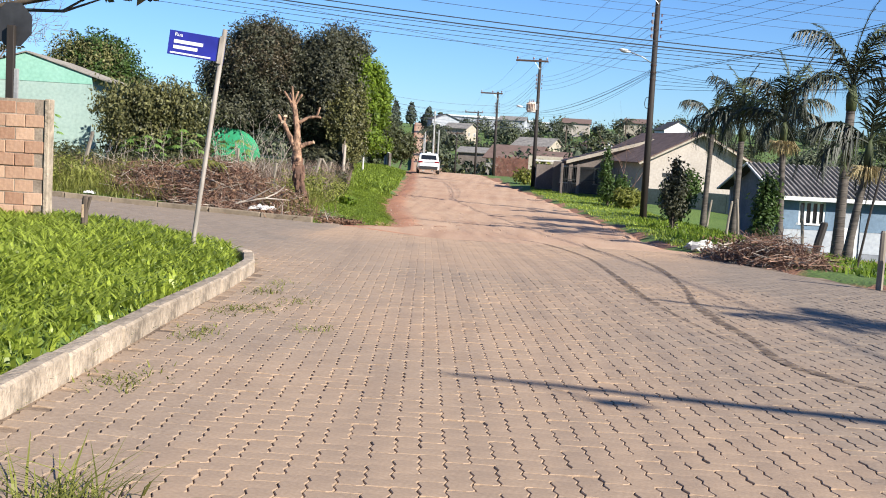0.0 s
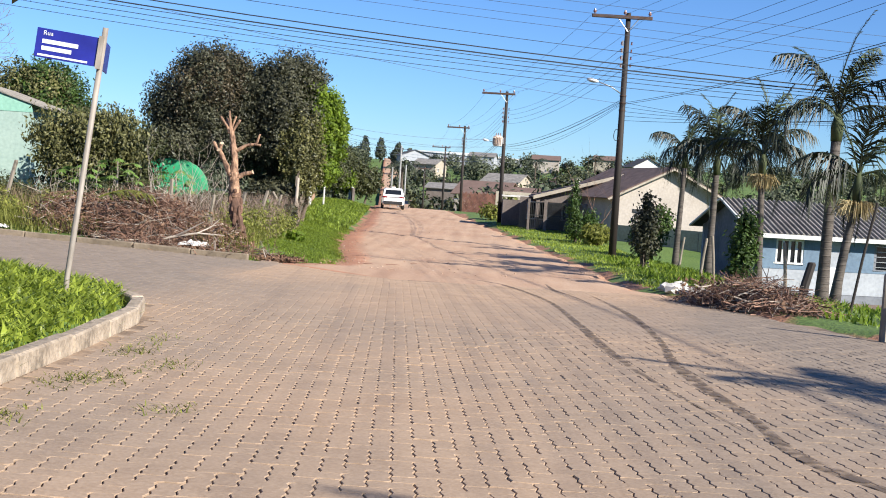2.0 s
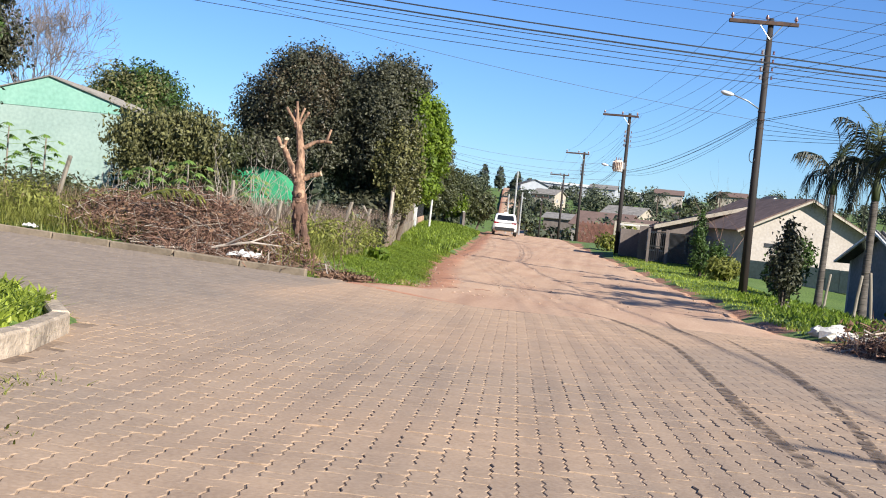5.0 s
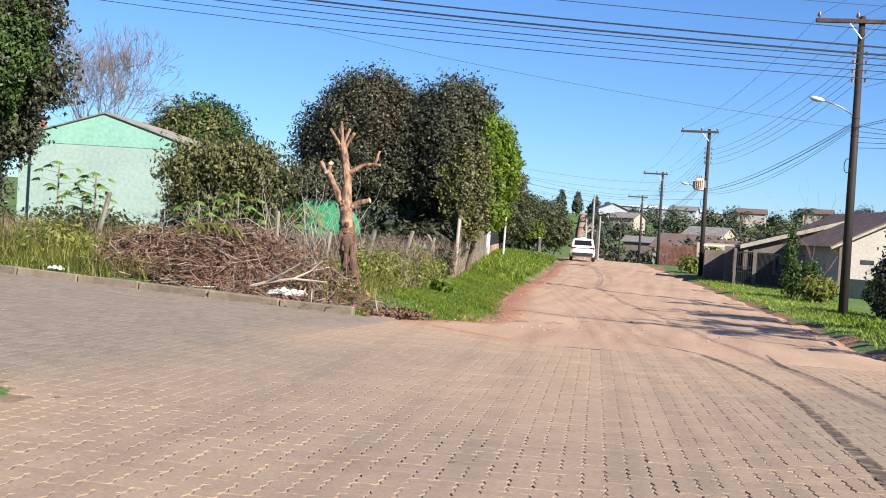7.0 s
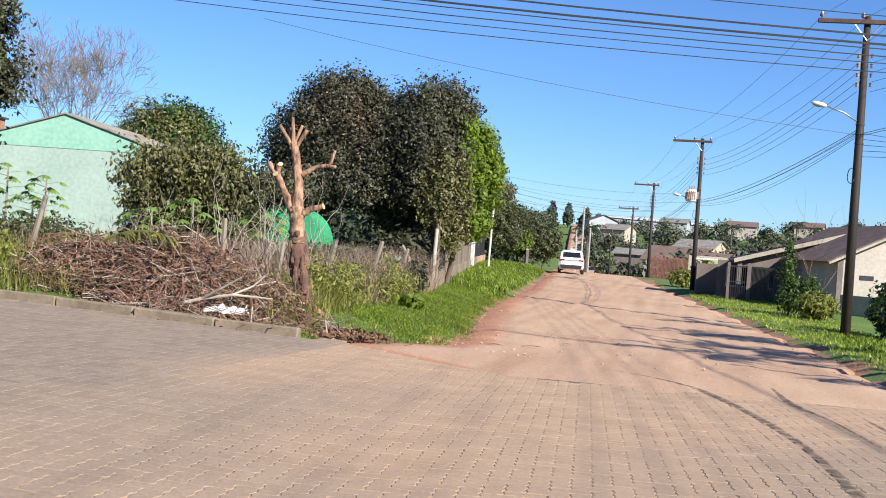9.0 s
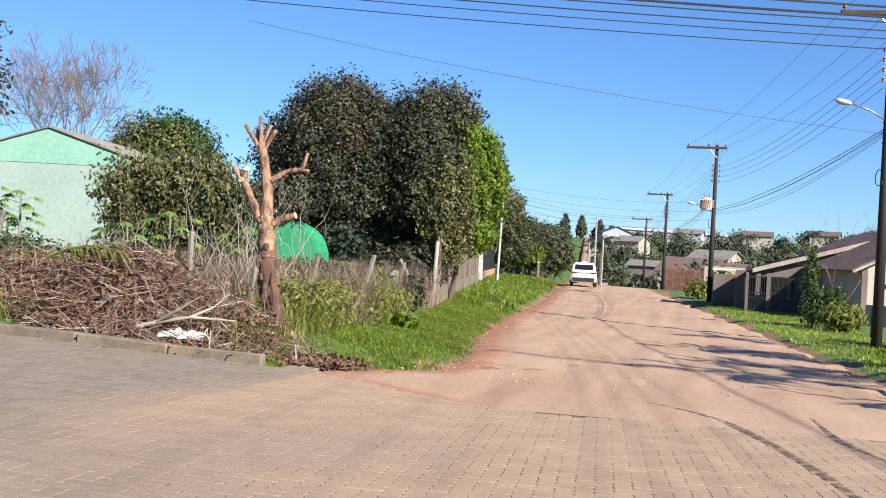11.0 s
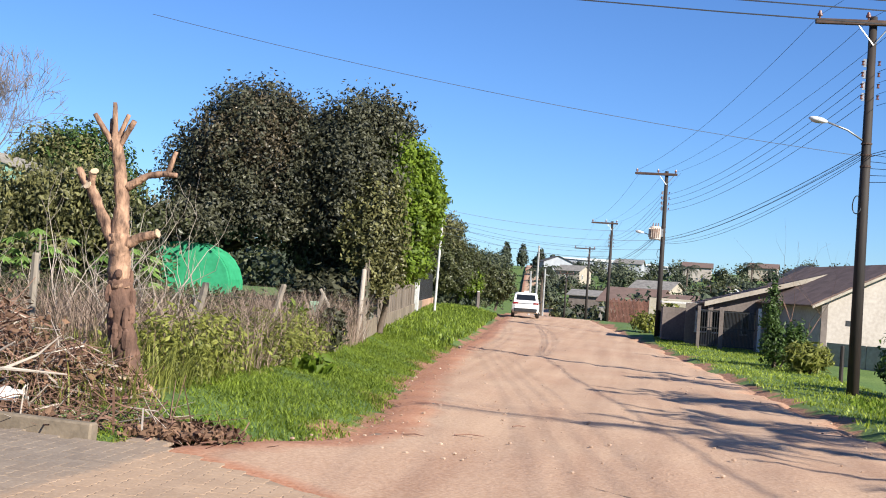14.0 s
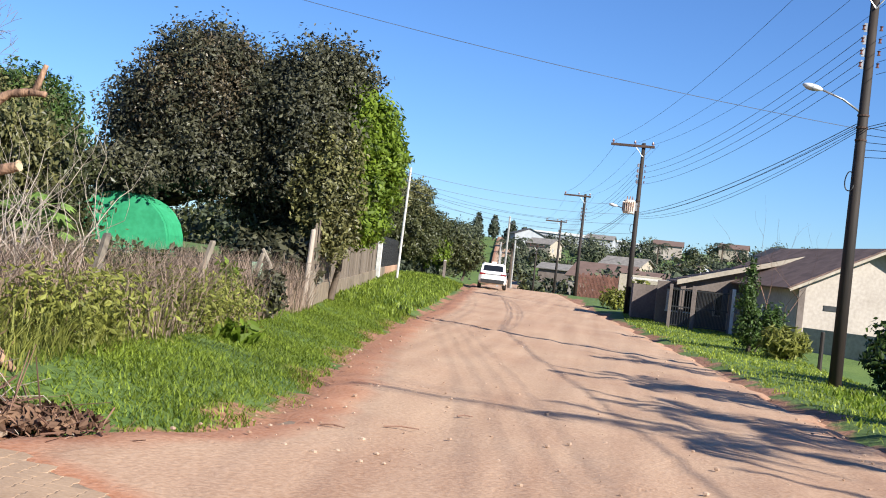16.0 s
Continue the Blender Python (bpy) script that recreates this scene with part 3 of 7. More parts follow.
def bush(name, label, at, blobs, n, size, leaf, seed, long=1.9, droop=0.0, category="bush", stems=5, ragged=0.2):
    g = np.random.default_rng(seed)
    t = thing(name, label, category, Matrix.Translation((at[0], at[1], gz(*at))))
    s = Shape()
    for i in range(stems):
        bl = blobs[i % len(blobs)]
        q = Vector(bl[:3]) + Vector(g.normal(size=3)) * 0.3 * min(bl[3:])
        s.tube([(q.x * 0.3, q.y * 0.3, -0.08), (q.x * 0.6, q.y * 0.6, q.z * 0.5), q], [0.035, 0.025, 0.01], 5)
    part("stem", s, "bark", t)
    part("leaves", leaf_cloud(blobs, n, size, seed + 1, 0.35, long, droop, ragged), leaf, t)
    return t


def frond(length, seed, bend=1.2, rise=0.6, leaf_len=0.45, n=34, width=0.034, fold=0.0, hang=1.0):
    """A feather leaf from the origin out along +x: an arching midrib with leaflets that hang more towards its tip."""
    g = np.random.default_rng(seed)
    u = np.linspace(0, 1, 14)
    ang = rise - bend * u ** 1.4
    mid = np.zeros((14, 3))
    for i in range(1, 14):
        mid[i] = mid[i - 1] + length / 13 * np.array([math.cos(ang[i]), 0.06 * math.sin(3 * u[i] + seed), math.sin(ang[i])])
    rib = Shape().tube([tuple(p) for p in mid], list(0.024 * (1 - 0.85 * u)), 5)
    v, f = [], []
    for i in range(n):
        a = 0.16 + 0.84 * i / (n - 1)
        p = np.array([np.interp(a, u, mid[:, k]) for k in range(3)])
        an = float(np.interp(a, u, ang))
        fw = np.array([math.cos(an), 0, math.sin(an)])
        up = np.array([-math.sin(an), 0, math.cos(an)])
        ll = leaf_len * (0.5 + 0.7 * math.sin(math.pi * min(1, a * 0.86 + 0.1))) * (0.8 + 0.4 * g.random())
        for sgn in (-1, 1):
            d = fw * (0.5 + 0.5 * a + 1.2 * fold) + np.array([0, sgn * (0.62 - 0.5 * fold), 0]) + up * (0.25 - 0.4 * g.random()) + g.normal(size=3) * 0.1
            d[2] -= (0.25 + 0.35 * g.random()) * hang
            d /= np.linalg.norm(d)
            e = p + d * ll * 0.45
            t = e + (d * 0.6 + np.array([0, 0, -(0.5 + 0.7 * g.random()) * hang])) * ll * 0.6
            w = fw * width * (0.7 + 0.6 * g.random()) / 2
            k = len(v)
            v += [p - w, p + w, e + w, e - w, t]
            f += [(k, k + 1, k + 2, k + 3), (k + 3, k + 2, k + 4)]
    return rib, (v, f)


def palm(label, at, height, seed, fronds=15, length=2.0, lean=(0.0, 0.0), r=0.11, blossom=False, dead=2, pale=2, dark="leaf_palm", turn=0.0):
    g = np.random.default_rng(seed)
    t = thing("palm_tree", label, "palm", Matrix.Translation((at[0], at[1], gz(*at))), "palms beside the road")
    top = Vector((lean[0], lean[1], height))
    pts = [(0, 0, -0.15), (0, 0, 0.08), (top.x * 0.15, top.y * 0.15, height * 0.25), (top.x * 0.45, top.y * 0.45, height * 0.55), (top.x * 0.8, top.y * 0.8, height * 0.85), top]
    s = Shape().tube(pts, [r * 1.7, r * 1.45, r * 1.1, r, r * 0.92, r * 0.9], 12)
    part("trunk", s, "bark_palm", t, smooth=True)
    for k in range(int(height / 0.16)):
        h = 0.12 + k * 0.16
        c = [np.interp(h, [p[2] for p in pts], [p[i] for p in pts]) for i in (0, 1)]
        rr = float(np.interp(h, [p[2] for p in pts], [r * 1.7, r * 1.45, r * 1.1, r, r * 0.92, r * 0.9])) * 1.04
        s2 = Shape().tube([(c[0], c[1], h - 0.012), (c[0], c[1], h + 0.012)], rr, 10)
        part("trunk_ring", s2, "bark_palm", t, smooth=True)
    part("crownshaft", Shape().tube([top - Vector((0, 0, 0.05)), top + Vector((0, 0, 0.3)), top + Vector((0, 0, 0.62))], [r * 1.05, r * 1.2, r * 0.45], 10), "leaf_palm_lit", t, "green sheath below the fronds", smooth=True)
    for k in range(fronds + dead):
        old = k >= fronds
        u = k / max(1, fronds - 1)
        rise = -0.9 - 0.3 * g.random() if old else 1.5 - 1.05 * u ** 1.1 + 0.14 * g.normal()
        rib, lv = frond(length * (0.85 + 0.3 * g.random()) * (0.75 if old else 1), seed * 50 + k, bend=0.9 if old else 0.35 + 2.0 * u + 0.5 * g.random(), rise=rise, hang=0.35 if k < 3 else 1.1, leaf_len=(0.30 if old else 0.38 if k < 2 else 0.5) + 0.1 * g.random(), n=44, width=0.034, fold=1.0 if old or k == 0 else 0.45 if k == 1 else 0.0)
        sh = Shape()
        sh.v, sh.f = rib.v, rib.f
        sh.add(lv[0], lv[1])
        m = Matrix.Translation(top + Vector((0, 0, 0.5))) @ Matrix.Rotation(turn + k * 2.4 + 0.3 * g.normal(), 4, "Z")
        # pale: how many fronds take the copy with sunlight in its colour
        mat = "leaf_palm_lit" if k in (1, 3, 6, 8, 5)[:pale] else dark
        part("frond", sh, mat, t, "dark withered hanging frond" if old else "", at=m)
    if blossom:
        bs = Shape()
        for _ in range(230):
            a, q = g.random() * 6.28, 0.1 + 0.42 * g.random()
            st = top + Vector((0, 0, -0.1))
            bs.tube([st, st + Vector((math.cos(a) * q * 0.7, math.sin(a) * q * 0.7, 0.12 * g.random())), st + Vector((math.cos(a) * q, math.sin(a) * q, -0.1 - 0.35 * g.random() * (1 - q)))], [0.010, 0.008, 0.005], 3)
        part("blossom", bs, "blossom", t, "hanging straw-yellow flower cluster")
    return t


# ---- trees of the left lots ----
tree("broad_tree", "dense dark-leaved rounded tree behind the wire fence", (-12.4, 49.8), 2.3, 0.24,
     [(-0.5, 0, 4.4, 1.2, 1.4, 1.3), (-0.7, -2.7, 2.75, 1.2, 0.6, 0.5), (0.5, -2.6, 2.6, 0.9, 0.6, 0.45), (1.2, -0.3, 5.9, 1.6, 1.5, 1.1), (0.3, -1.5, 2.9, 1.4, 0.9, 0.8), (1.9, -1.3, 3.0, 1.2, 0.9, 0.9), (1.1, 0, 4.7, 2.0, 2.1, 1.9), (-0.2, 0.2, 3.6, 1.35, 1.7, 1.6), (2.3, 0.1, 3.9, 1.4, 1.7, 1.8), (1.2, -0.6, 3.8, 1.8, 1.5, 1.2), (1.4, 0.4, 5.7, 1.3, 1.4, 1.05), (-1, 0.3, 2.5, 0.9, 1.0, 1.3), (2.9, 0.5, 2.5, 0.9, 0.9, 1.2), (3, 0.4, 4.5, 1.0, 1.2, 1.5)], 70000, 0.062, "leaf_dark", 11, second=([(1.4, -0.6, 5.3, 1.5, 1.3, 1.4), (0.6, -0.9, 4.6, 1.2, 1.0, 1.5), (2, -0.9, 4.6, 0.9, 1.0, 1.4)], 15000, 0.058, "leaf_brown"))
tree("broad_tree", "dense dark-leaved tree with a spreading crown beside the fence", (-8.05, 49.6), 2.0, 0.2,
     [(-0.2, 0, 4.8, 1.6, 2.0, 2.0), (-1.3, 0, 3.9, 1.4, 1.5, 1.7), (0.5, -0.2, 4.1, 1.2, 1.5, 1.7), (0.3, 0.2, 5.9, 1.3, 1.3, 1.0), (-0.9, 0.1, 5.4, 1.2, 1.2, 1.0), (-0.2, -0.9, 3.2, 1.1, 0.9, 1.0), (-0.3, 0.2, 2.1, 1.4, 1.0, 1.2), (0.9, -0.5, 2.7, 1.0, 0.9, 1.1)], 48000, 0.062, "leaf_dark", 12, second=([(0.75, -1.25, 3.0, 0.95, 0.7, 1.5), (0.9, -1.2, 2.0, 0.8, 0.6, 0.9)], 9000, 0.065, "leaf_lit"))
tree("leafy_tree", "bright green sunlit tree beside the plank fence", (-7.5, 50.9), 1.8, 0.10,
     [(0.7, -1.2, 4.5, 1.0, 1.1, 1.1), (0.9, -1.4, 3.2, 0.95, 1.0, 1.0), (0.2, -1.0, 5.4, 0.8, 0.9, 0.6), (1.3, -1.2, 3.9, 0.7, 0.8, 0.8), (1.0, -1.6, 2.2, 0.7, 0.7, 0.7)], 20000, 0.075, "leaf_bright", 13)
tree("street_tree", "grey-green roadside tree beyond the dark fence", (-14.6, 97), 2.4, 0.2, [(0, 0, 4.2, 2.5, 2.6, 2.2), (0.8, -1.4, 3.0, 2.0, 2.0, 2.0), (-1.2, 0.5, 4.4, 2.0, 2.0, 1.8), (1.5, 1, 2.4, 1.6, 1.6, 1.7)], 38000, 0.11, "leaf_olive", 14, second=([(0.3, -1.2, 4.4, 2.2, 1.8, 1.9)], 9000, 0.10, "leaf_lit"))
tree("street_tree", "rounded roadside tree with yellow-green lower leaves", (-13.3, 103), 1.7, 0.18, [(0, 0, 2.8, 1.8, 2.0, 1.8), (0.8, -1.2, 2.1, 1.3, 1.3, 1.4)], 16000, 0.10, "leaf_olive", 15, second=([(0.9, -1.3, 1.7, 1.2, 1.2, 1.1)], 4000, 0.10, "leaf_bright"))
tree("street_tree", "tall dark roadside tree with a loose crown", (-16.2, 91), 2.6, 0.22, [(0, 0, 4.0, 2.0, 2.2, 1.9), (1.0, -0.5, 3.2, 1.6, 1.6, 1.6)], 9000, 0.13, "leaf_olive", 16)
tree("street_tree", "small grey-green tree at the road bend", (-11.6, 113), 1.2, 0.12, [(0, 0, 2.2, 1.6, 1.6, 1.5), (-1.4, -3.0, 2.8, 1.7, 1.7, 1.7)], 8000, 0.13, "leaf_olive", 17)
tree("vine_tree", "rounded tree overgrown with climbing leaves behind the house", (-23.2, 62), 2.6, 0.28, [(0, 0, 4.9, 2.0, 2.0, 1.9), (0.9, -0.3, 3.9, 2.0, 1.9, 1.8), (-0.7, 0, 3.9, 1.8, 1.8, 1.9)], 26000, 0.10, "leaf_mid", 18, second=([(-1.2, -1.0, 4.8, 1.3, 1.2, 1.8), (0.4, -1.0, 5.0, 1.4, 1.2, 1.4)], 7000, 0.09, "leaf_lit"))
tree("big_tree", "tall dark evergreen tree beside the mint-green house", (-22.3, 43.5), 3.2, 0.3, [(0.7, 0, 7.4, 1.5, 1.6, 1.3), (-0.2, 0, 6.6, 2.0, 2.0, 1.9), (0.8, 0, 5.3, 1.7, 1.8, 1.2), (-1.6, 0, 4.6, 2.0, 2.0, 1.6), (-0.3, 0, 8.4, 2.0, 2.0, 1.8), (0.2, 0.3, 3.6, 1.3, 1.2, 1.2), (-0.9, -0.2, 2.2, 1.5, 1.3, 1.8)], 36000, 0.09, "leaf_dark", 19, second=([(0.6, -1, 5.9, 1.6, 1.3, 1.8)], 7000, 0.09, "leaf_mid"))
tree("overhanging_tree", "dark tree with leafy twigs over the brick wall", (-9.7, 17.2), 2.8, 0.16, [(0, 0, 4.6, 1.6, 1.6, 1.0), (2.4, -0.4, 3.75, 1.0, 0.6, 0.4), (4.0, -1.0, 3.42, 0.8, 0.45, 0.24)], 2600, 0.11, "leaf_dark", 20)
# climbing growth between house and trees
bush("vine_thicket", "thicket of climbing vines with pale and dark leaves", (-14.2, 44.5), [(-1.2, 0, 2.1, 1.0, 1.0, 1.2), (0.1, 0, 2.5, 1.1, 1.0, 1.2), (1.3, 0.3, 2.1, 1.1, 1.1, 1.3), (-0.7, 0, 0.9, 1.4, 1.0, 0.9), (1.2, 0, 0.8, 1.5, 1.0, 0.9), (-0.5, -0.3, 3.2, 0.5, 0.4, 0.5), (0.9, -0.2, 3.3, 0.5, 0.4, 0.45)], 18000, 0.08, "leaf_olive", 31, droop=0.6, category="thicket", ragged=0.42)
# front layer of the thicket, its sunlit look painted by the leaf colour
bush("hanging_vines", "hanging vines over the thicket, coloured pale as if sunlit", (-14.3, 44.0), [(-1.2, -0.4, 2.7, 0.9, 0.6, 0.9), (0.2, -0.5, 2.9, 1.0, 0.6, 0.8), (1.2, -0.3, 2.6, 0.9, 0.6, 0.9), (-0.4, -0.5, 1.8, 1.3, 0.5, 0.6)], 9000, 0.075, "leaf_lit", 37, droop=0.9, category="vines", ragged=0.5)
bush("dark_thicket", "dark shaded shrubs behind the wire fence", (-14.8, 48.2), [(-0.5, 0, 1.2, 1.2, 1.0, 1.6), (0.8, 0.4, 0.7, 1.0, 1.0, 0.8), (-1.2, 0.2, 2.4, 1.1, 0.9, 1.4)], 4500, 0.13, "leaf_dark", 32, category="thicket")
bush("dark_thicket", "dark leafy shrub before the green shed", (-13.0, 46.2), [(0, 0, 0.9, 0.6, 0.5, 0.9), (-0.3, 0, 1.7, 0.5, 0.45, 0.7), (0.75, -0.1, 0.4, 0.5, 0.4, 0.4)], 3600, 0.08, "leaf_dark", 38, category="thicket", ragged=0.4)
bush("dark_thicket", "dark low undergrowth below the broad trees", (-8.6, 47.4), [(0.3, 0, 0.8, 1.3, 0.8, 0.9), (-1.9, 0, 0.45, 1.4, 0.8, 0.55)], 3800, 0.12, "leaf_dark", 33, category="thicket")
bush("small_shrub", "small dark round shrub on the grass verge", (-6.45, 41.2), [(0, 0, 0.42, 0.40, 0.4, 0.46), (0.15, -0.1, 0.7, 0.25, 0.25, 0.25)], 1100, 0.07, "leaf_dark", 34)
bush("small_shrub", "fresh green shrub beside the wire fence posts", (-6.9, 40.2), [(0, 0, 0.5, 0.3, 0.3, 0.5)], 380, 0.09, "leaf_bright", 35)
bush("broadleaf_plant", "low broad-leaved plant in the grass", (-5.35, 36.4), [(0, 0, 0.14, 0.36, 0.3, 0.14)], 60, 0.16, "leaf_bright", 36, category="plant", stems=2)

# bare winter tree
g = np.random.default_rng(41)
bare = thing("bare_tree", "leafless winter tree with fine reddish twigs", "tree", Matrix.Translation((-33.6, 70, gz(-33.6, 70))) @ Matrix.Diagonal((0.68, 0.68, 0.96, 1)))
part("trunk", Shape().tube([(0, 0, -0.2), (0.1, 0, 1.5), (0.05, 0.1, 3.2)], [0.26, 0.2, 0.17], 8), "twig_grey", bare)
for k in range(10):
    a = k * 0.8
    s = Shape()
    limb(s, (0.05, 0.1, 2.6 + 0.12 * k), (math.cos(a) * 0.62, math.sin(a) * 0.62, 0.95), 2.5 + 0.3 * (k % 3), 0.12, 5, g, 4, 0.28, 0.14, (3, 3), 0.013)
    part("limb", s, "twig_grey", bare)

# dry thin shrubs in the lot
def dry_shrub(at, n, h, seed, material="twig_pale", label="leafless pale saplings in the overgrown lot"):
    g = np.random.default_rng(seed)
    t = thing("dry_shrub", label, "shrub", Matrix.Translation((at[0], at[1], gz(*at))), "dry saplings")
    s = Shape()
    for k in range(n):
        a = g.random() * 6.28
        limb(s, (g.normal() * 0.2, g.normal() * 0.2, -0.05), (math.cos(a) * 0.35, math.sin(a) * 0.35, 1), h * (0.5 + 0.3 * g.random()), 0.022, 2, g, 5, 0.45, 0.35, (1, 3))
    part("stem", s, material, t)


for k, (x, y, n, h) in enumerate([(-8.0, 34.6, 7, 1.9), (-8.9, 34.4, 5, 1.6), (-7.2, 35.0, 5, 1.5), (-10.2, 35.0, 5, 1.3), (-9.6, 36, 4, 1.3), (-11.6, 36.4, 4, 1.3), (-12.8, 36.5, 4, 1.1), (-7.5, 32.8, 4, 1.3)]):
    dry_shrub((x, y), n, h, 60 + k)


# broad-leaved pawpaw-like saplings
def pawpaw(at, h, seed):
    g = np.random.default_rng(seed)
    t = thing("pawpaw_sapling", "young sapling with drooping lobed bright leaves", "sapling", Matrix.Translation((at[0], at[1], gz(*at))), "lobed-leaf saplings")
    part("stem", Shape().tube([(0, 0, -0.05), (0.05, 0, h * 0.5), (0.02, 0.03, h)], [0.045, 0.035, 0.02], 6), "post_wood", t)
    for k in range(11):
        a, r = k * 2.4, 0.35 + 0.3 * g.random()
        z = h * (0.62 + 0.38 * k / 11)
        e = Vector((math.cos(a) * r, math.sin(a) * r, z + 0.1))
        s = Shape().tube([(0, 0, z), e], [0.01, 0.006], 4)
        for j in range(7):
            b = a + (j - 3) * 0.42
            q = e + Vector((math.cos(b), math.sin(b), -0.45 - 0.2 * g.random())) * 0.26
            w = Vector((-math.sin(b), math.cos(b), 0)) * 0.045
            s.add([e, (e + q) / 2 + w + Vector((0, 0, 0.03)), q, (e + q) / 2 - w], [(0, 1, 2, 3)])
        part("leaf", s, "leaf_fresh", t)


for k, (x, y, h) in enumerate([(-17.6, 41.8, 2.3), (-18.3, 42.3, 1.7), (-11.1, 37.5, 1.9), (-9.3, 37.6, 1.7), (-12.6, 38.4, 1.6), (-19.3, 42.5, 2.6)]):
    pawpaw((x, y), h, 80 + k)

# ---- pollarded tree trunk at the corner ----
g = np.random.default_rng(90)
SX, SY = -5.5, 29.4
stump = thing("pollarded_trunk", "bare reddish tree trunk with branches sawn off short", "tree trunk", Matrix.Translation((SX, SY, gz(SX, SY))))


def gnarled(pts, radii, n=14, rough=0.09):
    """A tube with swellings, hollows and ridges of bark."""
    u = np.linspace(0, len(pts) - 1, 9 * (len(pts) - 1) + 1)
    p = [[np.interp(k, range(len(pts)), [q[i] for q in pts]) for i in range(3)] for k in u]
    r = np.interp(u, range(len(pts)), radii)
    sh = Shape().tube(p, list(r), n)
    ridge = g.normal(size=n) * rough * 0.6
    for i in range(len(u)):
        swell = rough * (math.sin(u[i] * 7 + len(pts)) + 0.6 * math.sin(u[i] * 17))
        for k in range(n):
            c, v = Vector(p[i]), Vector(sh.v[i * n + k])
            sh.v[i * n + k] = tuple(c + (v - c) * (1 + swell * 0.6 + ridge[(k + i // 4) % n] + rough * 0.7 * g.normal()))
    return sh


part("trunk_base", gnarled([(0.12, 0, -0.1), (0.10, 0, 0.08), (0.02, 0.02, 0.45), (-0.06, 0, 0.9), (-0.1, 0.01, 1.2)], [0.22, 0.155, 0.125, 0.118, 0.12], 16, 0.12), "bark_lower", stump, "dark flaking lower bark", smooth=True)
s = gnarled([(-0.08, 0, 1.1), (-0.115, 0.02, 1.35), (-0.14, 0, 1.7)], [0.112, 0.122, 0.115], 14)
for pts, rad in (([(-0.14, 0, 1.6), (-0.13, 0, 2.0), (-0.2, 0.02, 2.4), (-0.26, 0, 2.72)], [0.105, 0.075, 0.066, 0.062]), ([(-0.17, 0, 1.55), (-0.36, -0.03, 1.92), (-0.5, -0.05, 2.2)], [0.085, 0.056, 0.052])):
    q = gnarled(pts, rad, 12)
    s.add(q.v, q.f)
part("trunk", s, "bark_red", stump, smooth=True)
for pts, rad in (([(-0.5, -0.05, 2.18), (-0.64, -0.06, 2.38)], [0.075, 0.05]), ([(-0.48, -0.04, 2.16), (-0.45, -0.1, 2.34)], [0.07, 0.06]),
                 ([(-0.12, 0, 2.2), (0.12, 0.02, 2.34), (0.32, 0.04, 2.38), (0.42, 0.05, 2.62)], [0.075, 0.06, 0.05, 0.035]), ([(0.28, 0.04, 2.37), (0.46, 0.02, 2.36)], [0.045, 0.04]),
                 ([(-0.27, 0, 2.66), (-0.33, 0.02, 3.12)], [0.06, 0.035]), ([(-0.27, 0, 2.62), (-0.5, -0.04, 2.98)], [0.06, 0.04]), ([(-0.25, 0, 2.66), (-0.16, 0.06, 3.0)], [0.05, 0.035]),
                 ([(-0.25, 0, 2.6), (-0.06, -0.05, 2.92)], [0.05, 0.045]), ([(-0.28, 0.02, 2.6), (-0.38, 0.12, 2.95)], [0.05, 0.035]),
                 ([(-0.1, 0, 1.55), (0.1, -0.02, 1.66), (0.3, -0.03, 1.72)], [0.10, 0.08, 0.065])):
    part("branch_stub", gnarled([(a + 0.012 * g.normal(), b + 0.012 * g.normal(), c) for a, b, c in pts], [0.66 * q for q in rad], 9, 0.07), "bark_red", stump, smooth=True)
for p, d, r in (((0.305, -0.03, 1.722), (0.95, -0.1, 0.3), 0.05), ((-0.43, -0.1, 2.345), (0.1, -0.7, 0.7), 0.045), ((-0.5, -0.1, 2.2), (-0.3, -0.9, 0.3), 0.05)):
    p, d = Vector(p), Vector(d).normalized()
    part("sawn_face", Shape().tube([p, p + d * 0.012], r, 10), "cut_wood", stump, "pale sawn wood")
for k in range(7):
    a = k * 0.9
    part("root", Shape().tube([(0.1 + 0.12 * math.cos(a), 0.12 * math.sin(a), 0.12), (0.12 + 0.34 * math.cos(a), 0.3 * math.sin(a), -0.03)], [0.07, 0.03], 6), "bark_red", stump, smooth=True)
for k in range(40):
    a, h = g.random() * 6.28, 0.15 + 1.15 * g.random()
    c = Vector((np.interp(h, (0, 0.45, 0.9, 1.35, 1.7), (0.1, 0.02, -0.06, -0.12, -0.14)), 0.0, h))
    part("bark_flake", Shape().ball(c + Vector((math.cos(a), math.sin(a), 0)) * 0.125, (0.03 + 0.03 * g.random(), 0.035, 0.05 + 0.09 * g.random()), 4, 6), "bark_lower", stump)
for k, (dx, dy, w) in enumerate([(0.15, -0.7, 0.6), (-0.15, -0.5, 0.7), (0.05, -0.35, 0.5)]):
    bx, by = SX + dx, SY + dy
    tagged(part("board", Shape().box((0, 0, 0), (w, 0.2, 0.035), 0, Matrix.Rotation(0.5 * k - 0.3, 4, "Z") @ Matrix.Rotation(0.18 * (k - 1), 4, "Y")), "rust" if k < 2 else "cut_wood", at=Matrix.Translation((bx, by, gz(bx, by) + 0.05 + 0.09 * k)), bevel=0.004), "weathered board lying at the foot of the trunk", "board", "boards by the trunk")


